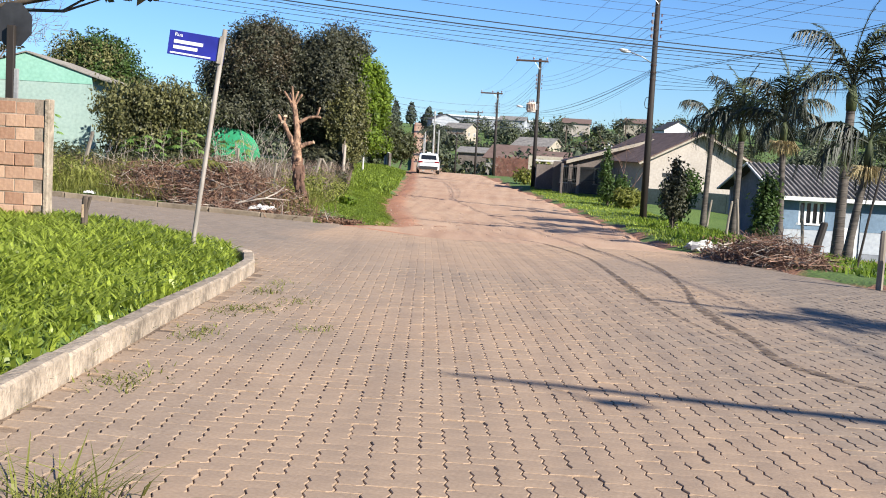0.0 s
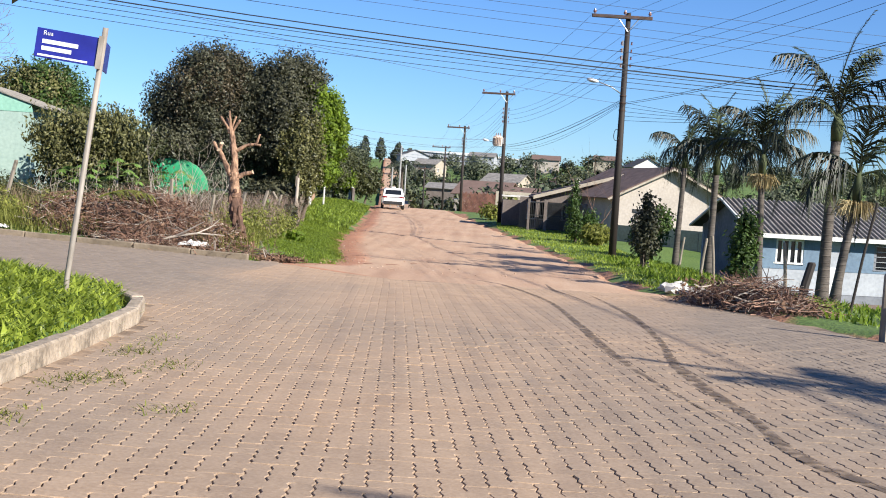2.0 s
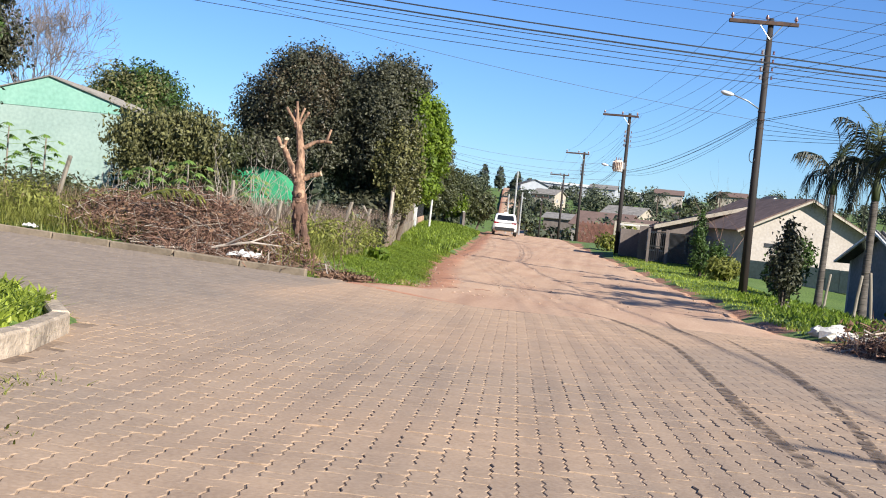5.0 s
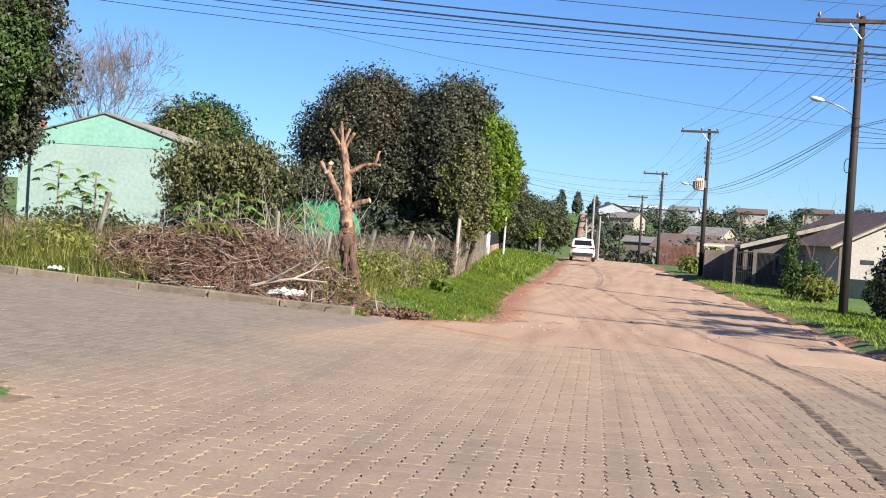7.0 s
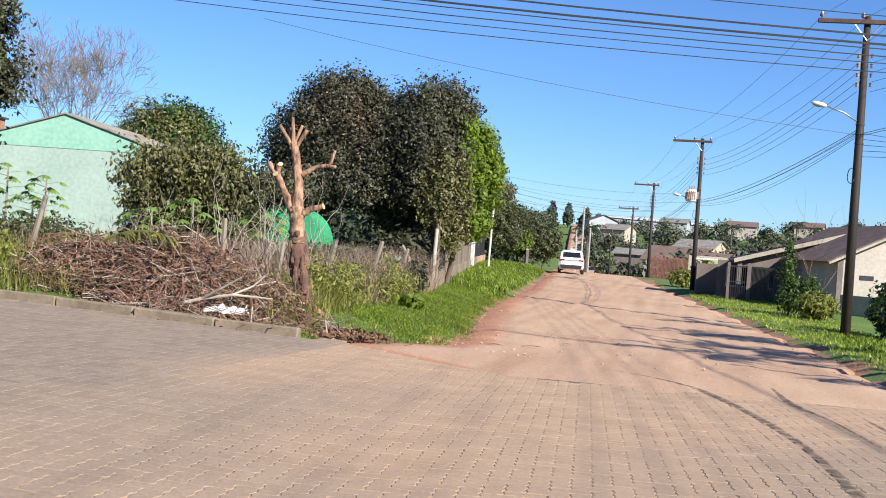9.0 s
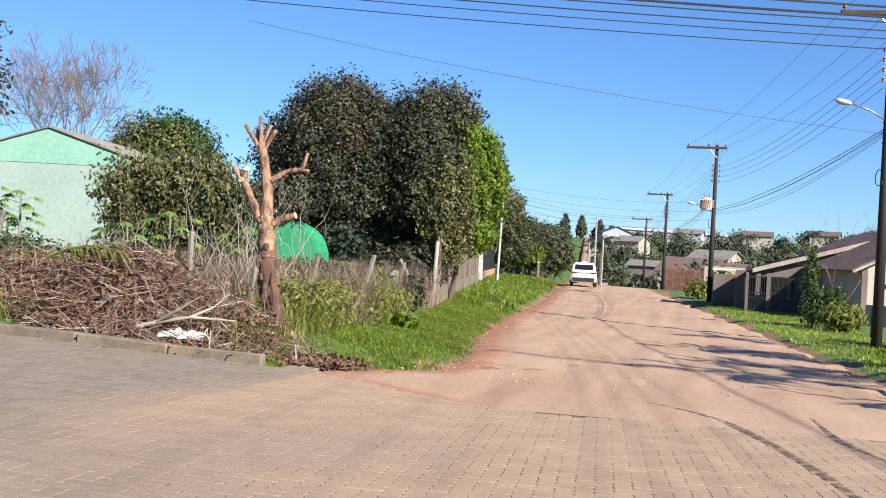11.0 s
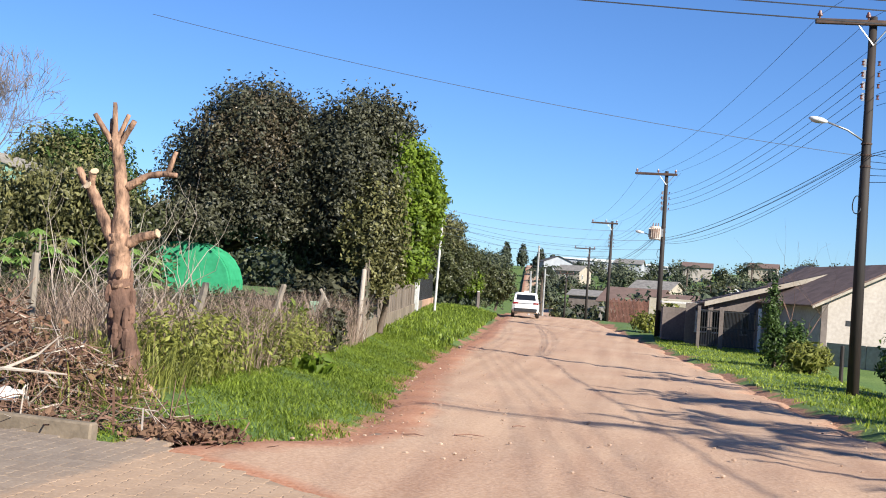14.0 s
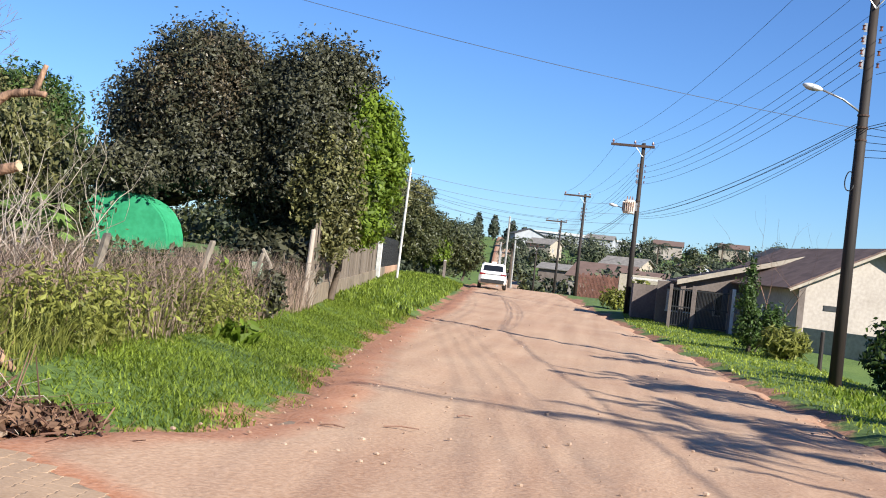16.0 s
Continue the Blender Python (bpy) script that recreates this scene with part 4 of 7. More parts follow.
# ---- heaps of cut branches ----
def brush_heap(label, cx, cy, rx, ry, h, n, seed, mats=("twig", "twig_pale"), leaves_n=2500, turn=0.0):
    g = np.random.default_rng(seed)
    t = thing("brush_heap", label, "brush heap", Matrix.Translation((cx, cy, gz(cx, cy))) @ Matrix.Rotation(turn, 4, "Z"))
    ca, sa = math.cos(turn), math.sin(turn)
    for j, (mname, share) in enumerate(((mats[0], 0.82), (mats[1], 0.18))):
        s = Shape()
        for _ in range(int(n * share)):
            a, q = g.random() * 6.28, math.sqrt(g.random())
            x, y = q * rx * math.cos(a), q * ry * math.sin(a)
            base = gz(cx + ca * x - sa * y, cy + sa * x + ca * y) - gz(cx, cy)
            z = base + h * max(0.04, 1 - q * q) * g.random() ** 0.55
            d = Vector((g.normal(), g.normal(), 0.35 * g.normal() + 0.25)).normalized()
            L = 0.35 + 0.75 * g.random()
            p = Vector((x, y, z))
            b = Vector(g.normal(size=3)) * 0.1
            r = 0.004 + 0.010 * g.random() ** 2
            s.tube([p - d * L / 2, p + b, p + d * L / 2], [r, r * 0.8, r * 0.4], 3, caps=False)
        tagged(part("brushwood", s, mname, t), kind="stuff")
    if leaves_n:
        tagged(part("leaf_litter", leaf_cloud([(0, 0, h * 0.25, rx, ry, h * 0.75)], leaves_n, 0.05, seed + 5, 0.1), "dead_leaf", t), kind="stuff")
    return t


brush_heap("large heap of dry brown cut branches behind the kerb", -7.5, 28.9, 1.5, 0.85, 1.1, 3200, 101)
brush_heap("heap of dry cut twigs beside the trunk", -6.0, 28.9, 0.75, 0.65, 0.5, 700, 102, leaves_n=1200)
brush_heap("darker heap of cut leafy branches along the kerb", -9.2, 29.4, 1.2, 0.9, 0.8, 1300, 103, leaves_n=3200)
brush_heap("long low heap of dry branches at the palm feet", 5.05, 23.2, 1.9, 0.55, 0.5, 1200, 104, turn=2.05, leaves_n=900)
brush_heap("scattered dead twigs in the gutter", -6.6, 27.75, 1.6, 0.2, 0.14, 300, 105, leaves_n=1200)
brush_heap("scattered dead leaves at the grass corner", -4.5, 28.2, 0.8, 0.5, 0.08, 160, 106, leaves_n=1500)
# pale forked branch on the heap
s = Shape()
s.tube([(0, 0, 0), (0.4, 0.03, 0.12), (0.9, 0.0, 0.22), (1.5, 0.1, 0.2)], [0.032, 0.028, 0.02, 0.008], 6)
branch = tagged(part("fallen_branch", s, "twig_pale", at=Matrix.Translation((-7.0, 28.1, gz(-7, 28.1) + 0.12))), "pale forked branch lying on the brush heap", "branch")
part("fork", Shape().tube([(0.4, 0.03, 0.12), (0.75, -0.12, 0.3), (1.1, -0.2, 0.5)], [0.024, 0.018, 0.007], 6), "twig_pale", branch)
part("fork", Shape().tube([(0.9, 0, 0.22), (1.15, 0.15, 0.36), (1.35, 0.2, 0.56)], [0.018, 0.012, 0.006], 6), "twig_pale", branch)
# dropped palm leaf
rib, lv = frond(1.3, 7, bend=1.0, rise=0.5, leaf_len=0.45, n=34, hang=0.5)
sh = Shape()
sh.v, sh.f = rib.v, rib.f
sh.add(lv[0], lv[1])
tagged(part("palm_leaf", sh, "grass_yellow", at=Matrix.Translation((-8.5, 28.5, gz(-8.5, 28.5) + 0.9))), "yellow-green cut palm leaf on the brush heap", "palm leaf")
# white cloth
def cloth(name, label, at, sx, sy, seed, material="rag", lift=0.12):
    g = np.random.default_rng(seed)
    u = np.linspace(-1, 1, 13)
    U, V = np.meshgrid(u, u)
    Xc, Yc = U * sx / 2 * (1 + 0.12 * np.sin(V * 5)), V * sy / 2 * (1 + 0.15 * np.cos(U * 4))
    Zc = lift * (0.6 + 0.4 * np.sin(U * 6 + seed) * np.cos(V * 5)) * (1 - 0.5 * (U ** 2 + V ** 2) / 2) + 0.03 * g.random(U.shape)
    n = 13
    sh = Shape()
    v = np.stack([Xc.ravel(), Yc.ravel(), Zc.ravel()], 1)
    f = [(i * n + j, i * n + j + 1, (i + 1) * n + j + 1, (i + 1) * n + j) for i in range(n - 1) for j in range(n - 1)]
    sh.add(v, f)
    ob = part(name, sh, material, smooth=True, at=Matrix.Translation((at[0], at[1], gz(*at) + 0.03)))
    sol = ob.modifiers.new("thick", "SOLIDIFY")
    sol.thickness = 0.012
    return tagged(ob, label, name.replace("_", " "))


cloth("white_sack", "crumpled greyish-white plastic sack among the cut branches", (-6.15, 28.0), 0.62, 0.42, 3, "sack", lift=0.2)
cloth("white_litter", "scrap of white plastic on the overgrown verge", (-10.5, 28.0), 0.25, 0.2, 4)


# ---- power line ----
def power_pole(label, at, h, seed, lamp=False, arm=2.3, arm_turn=0.0, shift=-0.35, lean=0.0, hv=3, r=0.13, lv=4):
    t = thing("power_pole", label, "power pole", pose(at[0], at[1], gz(*at), 0, lean, 0), "power poles along the road")
    part("pole", Shape().tube([(0, 0, -0.3), (0, 0, h * 0.4), (0, 0, h)], [r * 1.15, r, r * 0.72], 12), "pole_wood", t, smooth=True)
    zt = h - 0.18
    c, s_ = math.cos(arm_turn), math.sin(arm_turn)
    cross = part("crossarm", Shape().box((0, 0, 0), (arm, 0.11, 0.13), 0), "arm_wood", t, at=Matrix.Translation((shift * c, shift * s_ - 0.13, zt)) @ Matrix.Rotation(arm_turn, 4, "Z"), bevel=0.012)
    for sg in (-1, 1):
        part("brace", Shape().tube([(0, -0.13, zt - 0.55), (sg * 0.38 * c, -0.14 + sg * 0.38 * s_, zt - 0.06)], 0.018, 5), "steel", t)
    for k in range(hv):
        q = -arm / 2 + 0.1 + (arm - 0.2) * (0, 0.55, 1.0)[k % 3]
        part("insulator", Shape().tube([(q, 0, 0.06), (q, 0, 0.12), (q, 0, 0.13), (q, 0, 0.19), (q, 0, 0.2), (q, 0, 0.26)], [0.025, 0.025, 0.065, 0.06, 0.045, 0.03], 8), "porcelain", cross)
    for k in range(lv):
        z = h - 1.15 - 0.28 * k
        part("bracket", Shape().box((-r - 0.02, -0.02, z), (0.08, 0.03, 0.2)), "steel", t)
        part("spool", Shape().tube([(-r - 0.06, -0.02, z - 0.05), (-r - 0.06, -0.02, z - 0.02), (-r - 0.06, -0.02, z + 0.02), (-r - 0.06, -0.02, z + 0.05)], [0.045, 0.025, 0.025, 0.045], 8), "porcelain", t)
        part("spool", Shape().tube([(r + 0.06, -0.02, z - 0.05), (r + 0.06, -0.02, z - 0.02), (r + 0.06, -0.02, z + 0.02), (r + 0.06, -0.02, z + 0.05)], [0.045, 0.025, 0.025, 0.045], 8), "porcelain", t)
    for z in (h * 0.60, h * 0.63, h * 0.66):
        part("steel_band", Shape().tube([(0, 0, z), (0, 0, z + 0.04)], r * 1.02, 12), "arm_wood", t)
    coil = [(-r - 0.03 + 0.1 * math.cos(a), -0.06 + 0.04 * math.sin(a * 2), h * 0.5 + 0.22 * math.sin(a)) for a in np.linspace(0, 18, 60)]
    part("cable_coil", Shape().tube(coil, 0.013, 4), "cable", t)
    if lamp:
        z = h * lamp
        part("lamp_arm", Shape().tube([(0, 0, z), (-0.5, -0.15, z + 0.28), (-1.05, -0.3, z + 0.45)], 0.024, 7), "steel", t, smooth=True)
        head = part("lamp_head", Shape().ball((0, 0, 0), (0.24, 0.10, 0.075), 6, 12), "white_paint", t, "pale street-lamp head", smooth=True, at=Matrix.Translation((-1.22, -0.34, z + 0.47)) @ Matrix.Rotation(0.2, 4, "Y"))
        part("lens", Shape().ball((-0.03, 0, -0.04), (0.15, 0.07, 0.05), 5, 10), "steel", head, smooth=True)
    return t


P1, P2, P3, P4, P5 = (5.25, 47.0), (1.15, 79.0), (-2.25, 110.0), (-5.15, 140.0), (-9.5, 175.0)
power_pole("dark wooden power pole with a street lamp and crossarm", P1, 9.3, 1, lamp=0.665, arm=2.3, arm_turn=0.05, shift=-0.25)
power_pole("dark power pole that carries a transformer and lamp", P2, 8.75, 2, lamp=0.57, arm=2.2, arm_turn=-0.05, shift=-0.55)
power_pole("distant dark power pole with an offset crossarm", P3, 8.0, 3, arm=2.1, shift=-0.6)
power_pole("distant grey power pole with a crossarm", P4, 8.2, 4, arm=2.2, shift=-0.5, lv=2)
power_pole("far power pole on the slope below the crest", P5, 7.5, 5, arm=2.0, shift=0, lv=1)
power_pole("power pole far behind that carries the near cables", (15.4, -19.3), 9.6, 6, arm=2.2, lv=2)

tr = thing("transformer", "white pole-mounted transformer tank with bushings", "transformer", Matrix.Translation((P2[0] - 0.42, P2[1] - 0.25, gz(*P2) + 5.1)) @ Matrix.Diagonal((0.9, 0.9, 0.82, 1)))
part("tank", Shape().tube([(0, 0, 0), (0, 0, 0.04), (0, 0, 0.78), (0, 0, 0.84)], [0.28, 0.33, 0.33, 0.26], 16), "tank_paint", tr, smooth=True)
for k in range(7):
    a = -0.9 - k * 0.3
    part("fin", Shape().box((0.37 * math.cos(a), 0.37 * math.sin(a), 0.42), (0.1, 0.02, 0.6), a), "tank_paint", tr)
for x in (-0.14, 0.02, 0.16):
    part("bushing", Shape().tube([(x, 0, 0.84), (x, 0, 0.95), (x, 0, 1.08)], [0.05, 0.035, 0.02], 8), "porcelain", tr)
part("mount", Shape().box((0.36, 0.1, 0.45), (0.2, 0.08, 0.5)), "steel", tr)


def cable(a, b, sag, r=0.011, material="cable", label="dark overhead cable between poles", n=18):
    a, b = Vector(a), Vector(b)
    mid = [(a.lerp(b, u)) - Vector((0, 0, 4 * sag * u * (1 - u))) for u in np.linspace(0, 1, n)]
    ob = part("overhead_cable", Shape().tube([p - mid[0] for p in mid], r, 4, False), material, at=Matrix.Translation(mid[0]))
    return tagged(ob, label, "cable", "overhead cables")


def span(pa, pb, ha, hb):
    za, zb = gz(*pa), gz(*pb)
    for k, q in enumerate((-1.25, 0.0, 0.85)):
        cable((pa[0] + q - 0.1, pa[1], za + ha + 0.12), (pb[0] + q - 0.35, pb[1], zb + hb + 0.12), 0.5, 0.006, "cable_blue", "thin high overhead conductor")
    for k in range(4):
        cable((pa[0] - 0.17, pa[1], za + ha - 1.15 - 0.28 * k), (pb[0] - 0.15, pb[1], zb + hb - 1.15 - 0.28 * k), 0.55, 0.007, "cable_blue", "overhead conductor between two power poles")
    for k in range(5):
        cable((pa[0] - 0.12, pa[1] - 0.1, za + ha * 0.655 - 0.05 * k), (pb[0] - 0.1, pb[1] - 0.1, zb + hb * 0.6 - 0.06 * k), (0.34, 0.42, 0.38, 0.55, 0.62)[k], (0.010, 0.006, 0.009, 0.006, 0.007)[k], "cable", "sagging bundle cable between two power poles")


span(P1, P2, 9.1, 8.6)
span(P2, P3, 8.6, 7.9)
span(P3, P4, 7.9, 8.1)
# near span from the first pole back over the crossing
za = gz(*P1)


def near_cable(a, b, sag, r, material="cable", label="overhead conductor towards the crossing"):
    """A cable through a and b that runs on half as far again behind b."""
    a, b = Vector(a), Vector(b)
    cable(a, a + (b - a) * 1.5 + Vector((0, 0, 3 * sag)), 2.25 * sag, r, material, label, 28)


for k in range(4):
    near_cable((P1[0] + 0.18, P1[1], za + 7.95 - 0.28 * k), (11.8, 2.8, 8.1 - 0.34 * k), 0.9, 0.006)
for k, q in enumerate((-1.2, 0.1, 0.9)):
    near_cable((P1[0] + q - 0.1, P1[1], za + 9.3), (11.8 + q * 0.8, 2.8, 9.2), 0.7, 0.005, "cable_blue", "thin high conductor towards the crossing")
for k in range(2):
    near_cable((P1[0] + 0.1, P1[1] - 0.1, za + 5.9 - 0.06 * k), (11.8, 2.8, 5.9 - 0.05 * k), 0.55, 0.009, label="thick bundled cable towards the crossing")
# bundle over the road from the left lots to the right
for k, (dz, r, sag) in enumerate([(0, 0.017, 1.0), (-0.12, 0.02, 1.15), (-0.28, 0.010, 1.1), (-0.4, 0.010, 1.2), (-0.55, 0.008, 1.25), (-0.75, 0.008, 1.3), (0.45, 0.008, 0.9)]):
    cable((-22, 29.8, 7.0 + dz * 0.8), (13, 29.5, 3.95 + 0.45 * dz), sag * 0.5, r, label="long cable crossing high over the road")
for k, dz in enumerate((0.75, 0.95, 1.2, 1.45)):
    cable((-22, 29.8, 7.0 + 0.9 * dz), (13, 29.5, 3.9 + 0.9 * dz), 0.45, 0.006, "cable_blue", "thin wire crossing high over the road")
# house drops
cable((-12, 43.6, 7.1), (5.1, 47.0, 4.9), 0.25, 0.009, "cable_blue", "thin service wire to a house")
for k in range(4):
    cable((P2[0] - 0.1, P2[1], gz(*P2) + 5.6 - 0.5 * k), (-11.5, 70 + 3 * k, 5.0 - 0.3 * k), 0.5, 0.01, "cable_blue", "service wire from a power pole to the lots across the road")
for k in range(3):
    cable((P3[0] - 0.1, P3[1], gz(*P3) + 6.0 - 0.4 * k), (-13, 96 + 4 * k, 5.5 - 0.3 * k), 0.5, 0.012, "cable_blue", "service wire from a power pole to the lots across the road")
for k in range(5):
    cable((P1[0] + 0.1, P1[1], za + 5.9 - 0.17 * k), (15 + k, 42 - k, 4.4 + 0.2 * k), 0.35, 0.009, "cable_blue", "service wire towards the pale blue house")

# street lamp behind the walk, whose long arm shades the paving
lx, ly = 13.91, -0.72
lp = thing("street_lamp", "tall steel street lamp with a long arm beside the crossing", "street lamp", Matrix.Translation((lx, ly, gz(lx, ly))))
lh = 7.2 - gz(lx, ly)
part("post", Shape().tube([(0, 0, -0.3), (0, 0, lh * 0.5), (0, 0, lh + 0.05)], [0.13, 0.12, 0.10], 12), "pole_wood", lp, smooth=True)
part("arm", Shape().tube([(0, 0, lh), (-1.6, 0.42, lh + 0.06), (-3.2, 0.82, lh + 0.04), (-4.2, 1.08, lh)], [0.11, 0.085, 0.055, 0.03], 8), "steel", lp, smooth=True)
part("lamp_head", Shape().ball((-3.75, 0.95, lh - 0.5), (0.2, 0.09, 0.07), 6, 12), "white_paint", lp, "pale lamp head", smooth=True)
part("hanger", Shape().tube([(-3.75, 0.95, lh), (-3.75, 0.95, lh - 0.45)], 0.012, 6), "steel", lp)

# ---- palms on the right ----
palm("slim palm with a dark drooping crown and hanging dead fronds", (7.09, 43.43), 3.63, 201, 8, 1.65, (0.1, 0), 0.094, dead=4, pale=1, turn=2.6)
palm("palm with a full dark crown and dry hanging fronds", (7.07, 37.33), 3.11, 202, 16, 1.95, (0.05, 0), 0.100, dead=3, pale=3, turn=0.4)
palm("palm with straw-yellow flower clusters below the crown", (7.48, 32.72), 3.04, 203, 13, 1.94, (-0.1, 0), 0.089, blossom=True, dead=1, pale=3)
palm("tall stout palm with long arching fronds and straw flowers", (8.13, 29.24), 3.91, 204, 10, 2.26, (0.05, 0), 0.119, dead=0, pale=2)
palm("short leaning palm with pale sunlit-coloured upright fronds and flowers", (7.70, 26.86), 2.26, 205, 9, 1.69, (0.3, 0.0), 0.090, blossom=True, dead=2, pale=5)
palm("palm beside the crossing that shades the paving", (10.22, 8.44), 3.4, 206, 10, 1.7, dead=0)

# shrubs of the right verge
bush("upright_shrub", "dark leafy upright shrub beside the power pole", (5.25, 38.2), [(0, 0, 0.9, 0.40, 0.4, 0.6), (0.08, 0, 1.55, 0.34, 0.34, 0.6), (-0.15, 0, 1.3, 0.28, 0.3, 0.5), (0.0, 0, 2.05, 0.16, 0.16, 0.35)], 3400, 0.06, "leaf_dark", 211, ragged=0.5)
bush("climber_shrub", "tall dark-green climber on a stake near the blue house", (6.75, 31.5), [(0, 0, 0.5, 0.36, 0.33, 0.5), (0.05, 0, 1.1, 0.36, 0.33, 0.5), (0.1, 0, 1.6, 0.26, 0.25, 0.35)], 3000, 0.06, "leaf_mid", 212, ragged=0.4)
bush("tall_shrub", "upright leafy shrub before the cream house", (4.6, 57.5), [(0, 0, 0.8, 0.5, 0.5, 0.75), (-0.15, 0, 1.8, 0.3, 0.3, 0.85), (-0.1, 0, 2.6, 0.14, 0.14, 0.4), (0.7, 0.2, 0.8, 0.45, 0.5, 0.7)], 4200, 0.07, "leaf_mid", 213, ragged=0.45)
bush("grey_grass_tuft", "tuft of tall arching grass before the cream house", (5.4, 55.5), [(0, 0, 0.5, 0.7, 0.5, 0.5)], 900, 0.07, "weed", 214, long=5)
bush("wild_shrub", "dense dark weeds at the foot of the power pole", (6.6, 47.5), [(0, 0, 0.9, 0.7, 0.6, 0.9), (0.5, 0, 1.5, 0.5, 0.5, 0.7)], 2600, 0.085, "leaf_mid", 215)
bush("wild_shrub", "weedy bushes by the wooden gate past the second pole", (0.6, 84.5), [(0, 0, 0.6, 0.9, 0.8, 0.6), (1.2, 0.5, 1.0, 0.8, 0.8, 0.9)], 1500, 0.12, "weed", 216)
dry_shrub((6.0, 64), 5, 3.2, 217, "twig", "thin leafless sapling before the cream house")

# stones, boards and posts by the palms
for k in range(9):
    g = np.random.default_rng(300 + k)
    x, y = 3.95 + 0.55 * g.random() + 0.09 * k, 27.6 - 0.33 * k + 0.2 * g.random()
    sz = 0.09 + 0.08 * g.random()
    bm_s = Shape().ball((0, 0, 0), (sz * 1.3, sz, sz * 0.8), 5, 7)
    bm_s.v = [(a + 0.03 * g.normal(), b + 0.03 * g.normal(), c + 0.02 * g.normal()) for a, b, c in bm_s.v]
    tagged(part("rubble_stone", bm_s, "stone", at=Matrix.Translation((x, y, gz(x, y) + sz * 0.55))), "pale broken stone in a row at the verge", "stone", "pale stones by the verge")
def wood_post(name, label, at, h, r, lean=(0, 0), material="post_wood", group="fence posts", n=8):
    ob = part(name, Shape().tube([(0, 0, -0.2), (lean[0] * 0.5, lean[1] * 0.5, h * 0.5), (lean[0], lean[1], h - 0.03), (lean[0], lean[1], h)], [r * 1.05, r, r * 0.95, r * 0.75], n), material, at=Matrix.Translation((at[0], at[1], gz(*at))), smooth=False)
    return tagged(ob, label, "post", group)


wood_post("timber_post", "short weathered round timber post by the yard", (5.85, 18.5), 1.0, 0.055)
wood_post("timber_post", "short weathered timber post leaning beside another", (5.98, 18.3), 0.62, 0.04, (0.02, 0))
wood_post("timber_stake", "thin dark leaning stake beside the short palm", (6.75, 22.9), 2.0, 0.025, (0.35, 0), "pole_wood")
wood_post("timber_stump", "dark broken timber leaning at the palm foot", (6.35, 24.6), 0.85, 0.085, (0.22, 0.1), "pole_wood")
wood_post("timber_stump", "dark split timber lying on the branch heap", (6.2, 24.0), 0.4, 0.085, (-0.45, 0.3), "pole_wood")
for k, (x, y) in enumerate([(6.6, 36.0), (6.75, 34.7), (6.9, 41.5), (7.0, 28.0), (7.3, 44.5)]):
    wood_post("fence_stake", "thin leaning stake of the yard fence", (x, y), 1.1 + 0.1 * (k % 2), 0.04, (0.12 * (-1) ** k, 0))

# ---- street sign ----
sx, sy = -4.015, 14.589
sg = thing("street_sign", "leaning steel post with a blue street-name plate", "street sign", Matrix.Translation((sx, sy, 0.128)))
part("post", Shape().tube([(-0.02, 0, -0.35), (0.0, 0, 0), (0.33, -0.10, 2.62)], 0.03, 10), "steel_worn", sg, smooth=True)
base = Vector((0.29, -0.12, 2.36))
pm = Matrix.Translation(base) @ Matrix.Rotation(radians(9), 4, "Z") @ Matrix.Rotation(radians(6.0), 4, "Y")
plate = part("name_plate", Shape().box((-0.34, 0, 0), (0.62, 0.012, 0.30)), "sign_blue", sg, "blue enamel plate with white lettering", at=pm, bevel=0.003)
plate2 = part("name_plate", Shape().box((0, 0.32, 0), (0.012, 0.6, 0.30)), "sign_blue", sg, "second plate set across the first", at=pm @ Matrix.Translation((0.03, 0, -0.02)) @ Matrix.Rotation(radians(5), 4, "Z"), bevel=0.003)
part("plate_clamp", Shape().box((-0.005, 0, 0), (0.05, 0.05, 0.34)), "steel_worn", sg, at=pm)
txt = bpy.data.curves.new("word", "FONT")
txt.body, txt.size, txt.extrude = "Rua", 0.066, 0.001
txt.materials.append(M["sign_white"])
word = new("word", txt)
word.parent = plate
word.matrix_basis = Matrix.Translation((-0.585, -0.0085, 0.085)) @ Matrix.Rotation(radians(90), 4, "X")
for z, w, h in ((0.02, 0.36, 0.042), (-0.05, 0.30, 0.042), (-0.122, 0.50, 0.02)):
    part("lettering_bar", Shape().box((-0.585 + w / 2 - (0.03 if w == 0.5 else 0), -0.0075, z), (w, 0.003, h)), "sign_white", plate)

# ---- back of a stop sign behind the brick wall ----
st = thing("road_sign", "octagonal road sign seen from behind on a dark post", "road sign", Matrix.Translation((-7.12, 16.0, gz(-7.12, 16.0))))
h0 = 2.8 - gz(-7.12, 16.0)
part("post", Shape().box((0, 0, h0 / 2 - 0.1), (0.11, 0.08, h0 + 0.2)), "pole_wood", st, bevel=0.008)
part("post_edge", Shape().box((0.085, 0.0, h0 / 2 - 0.4), (0.05, 0.05, h0 - 0.4)), "grey_post", st)
part("plate", Shape().prism([(0.27 / math.cos(math.pi / 8) * math.cos(math.pi / 8 + k * math.pi / 4), 0.30 / math.cos(math.pi / 8) * math.sin(math.pi / 8 + k * math.pi / 4) + h0 + 0.02) for k in range(8)], 0.05, 0.056, "y"), "sign_back", st, "dark unpainted back of the plate")

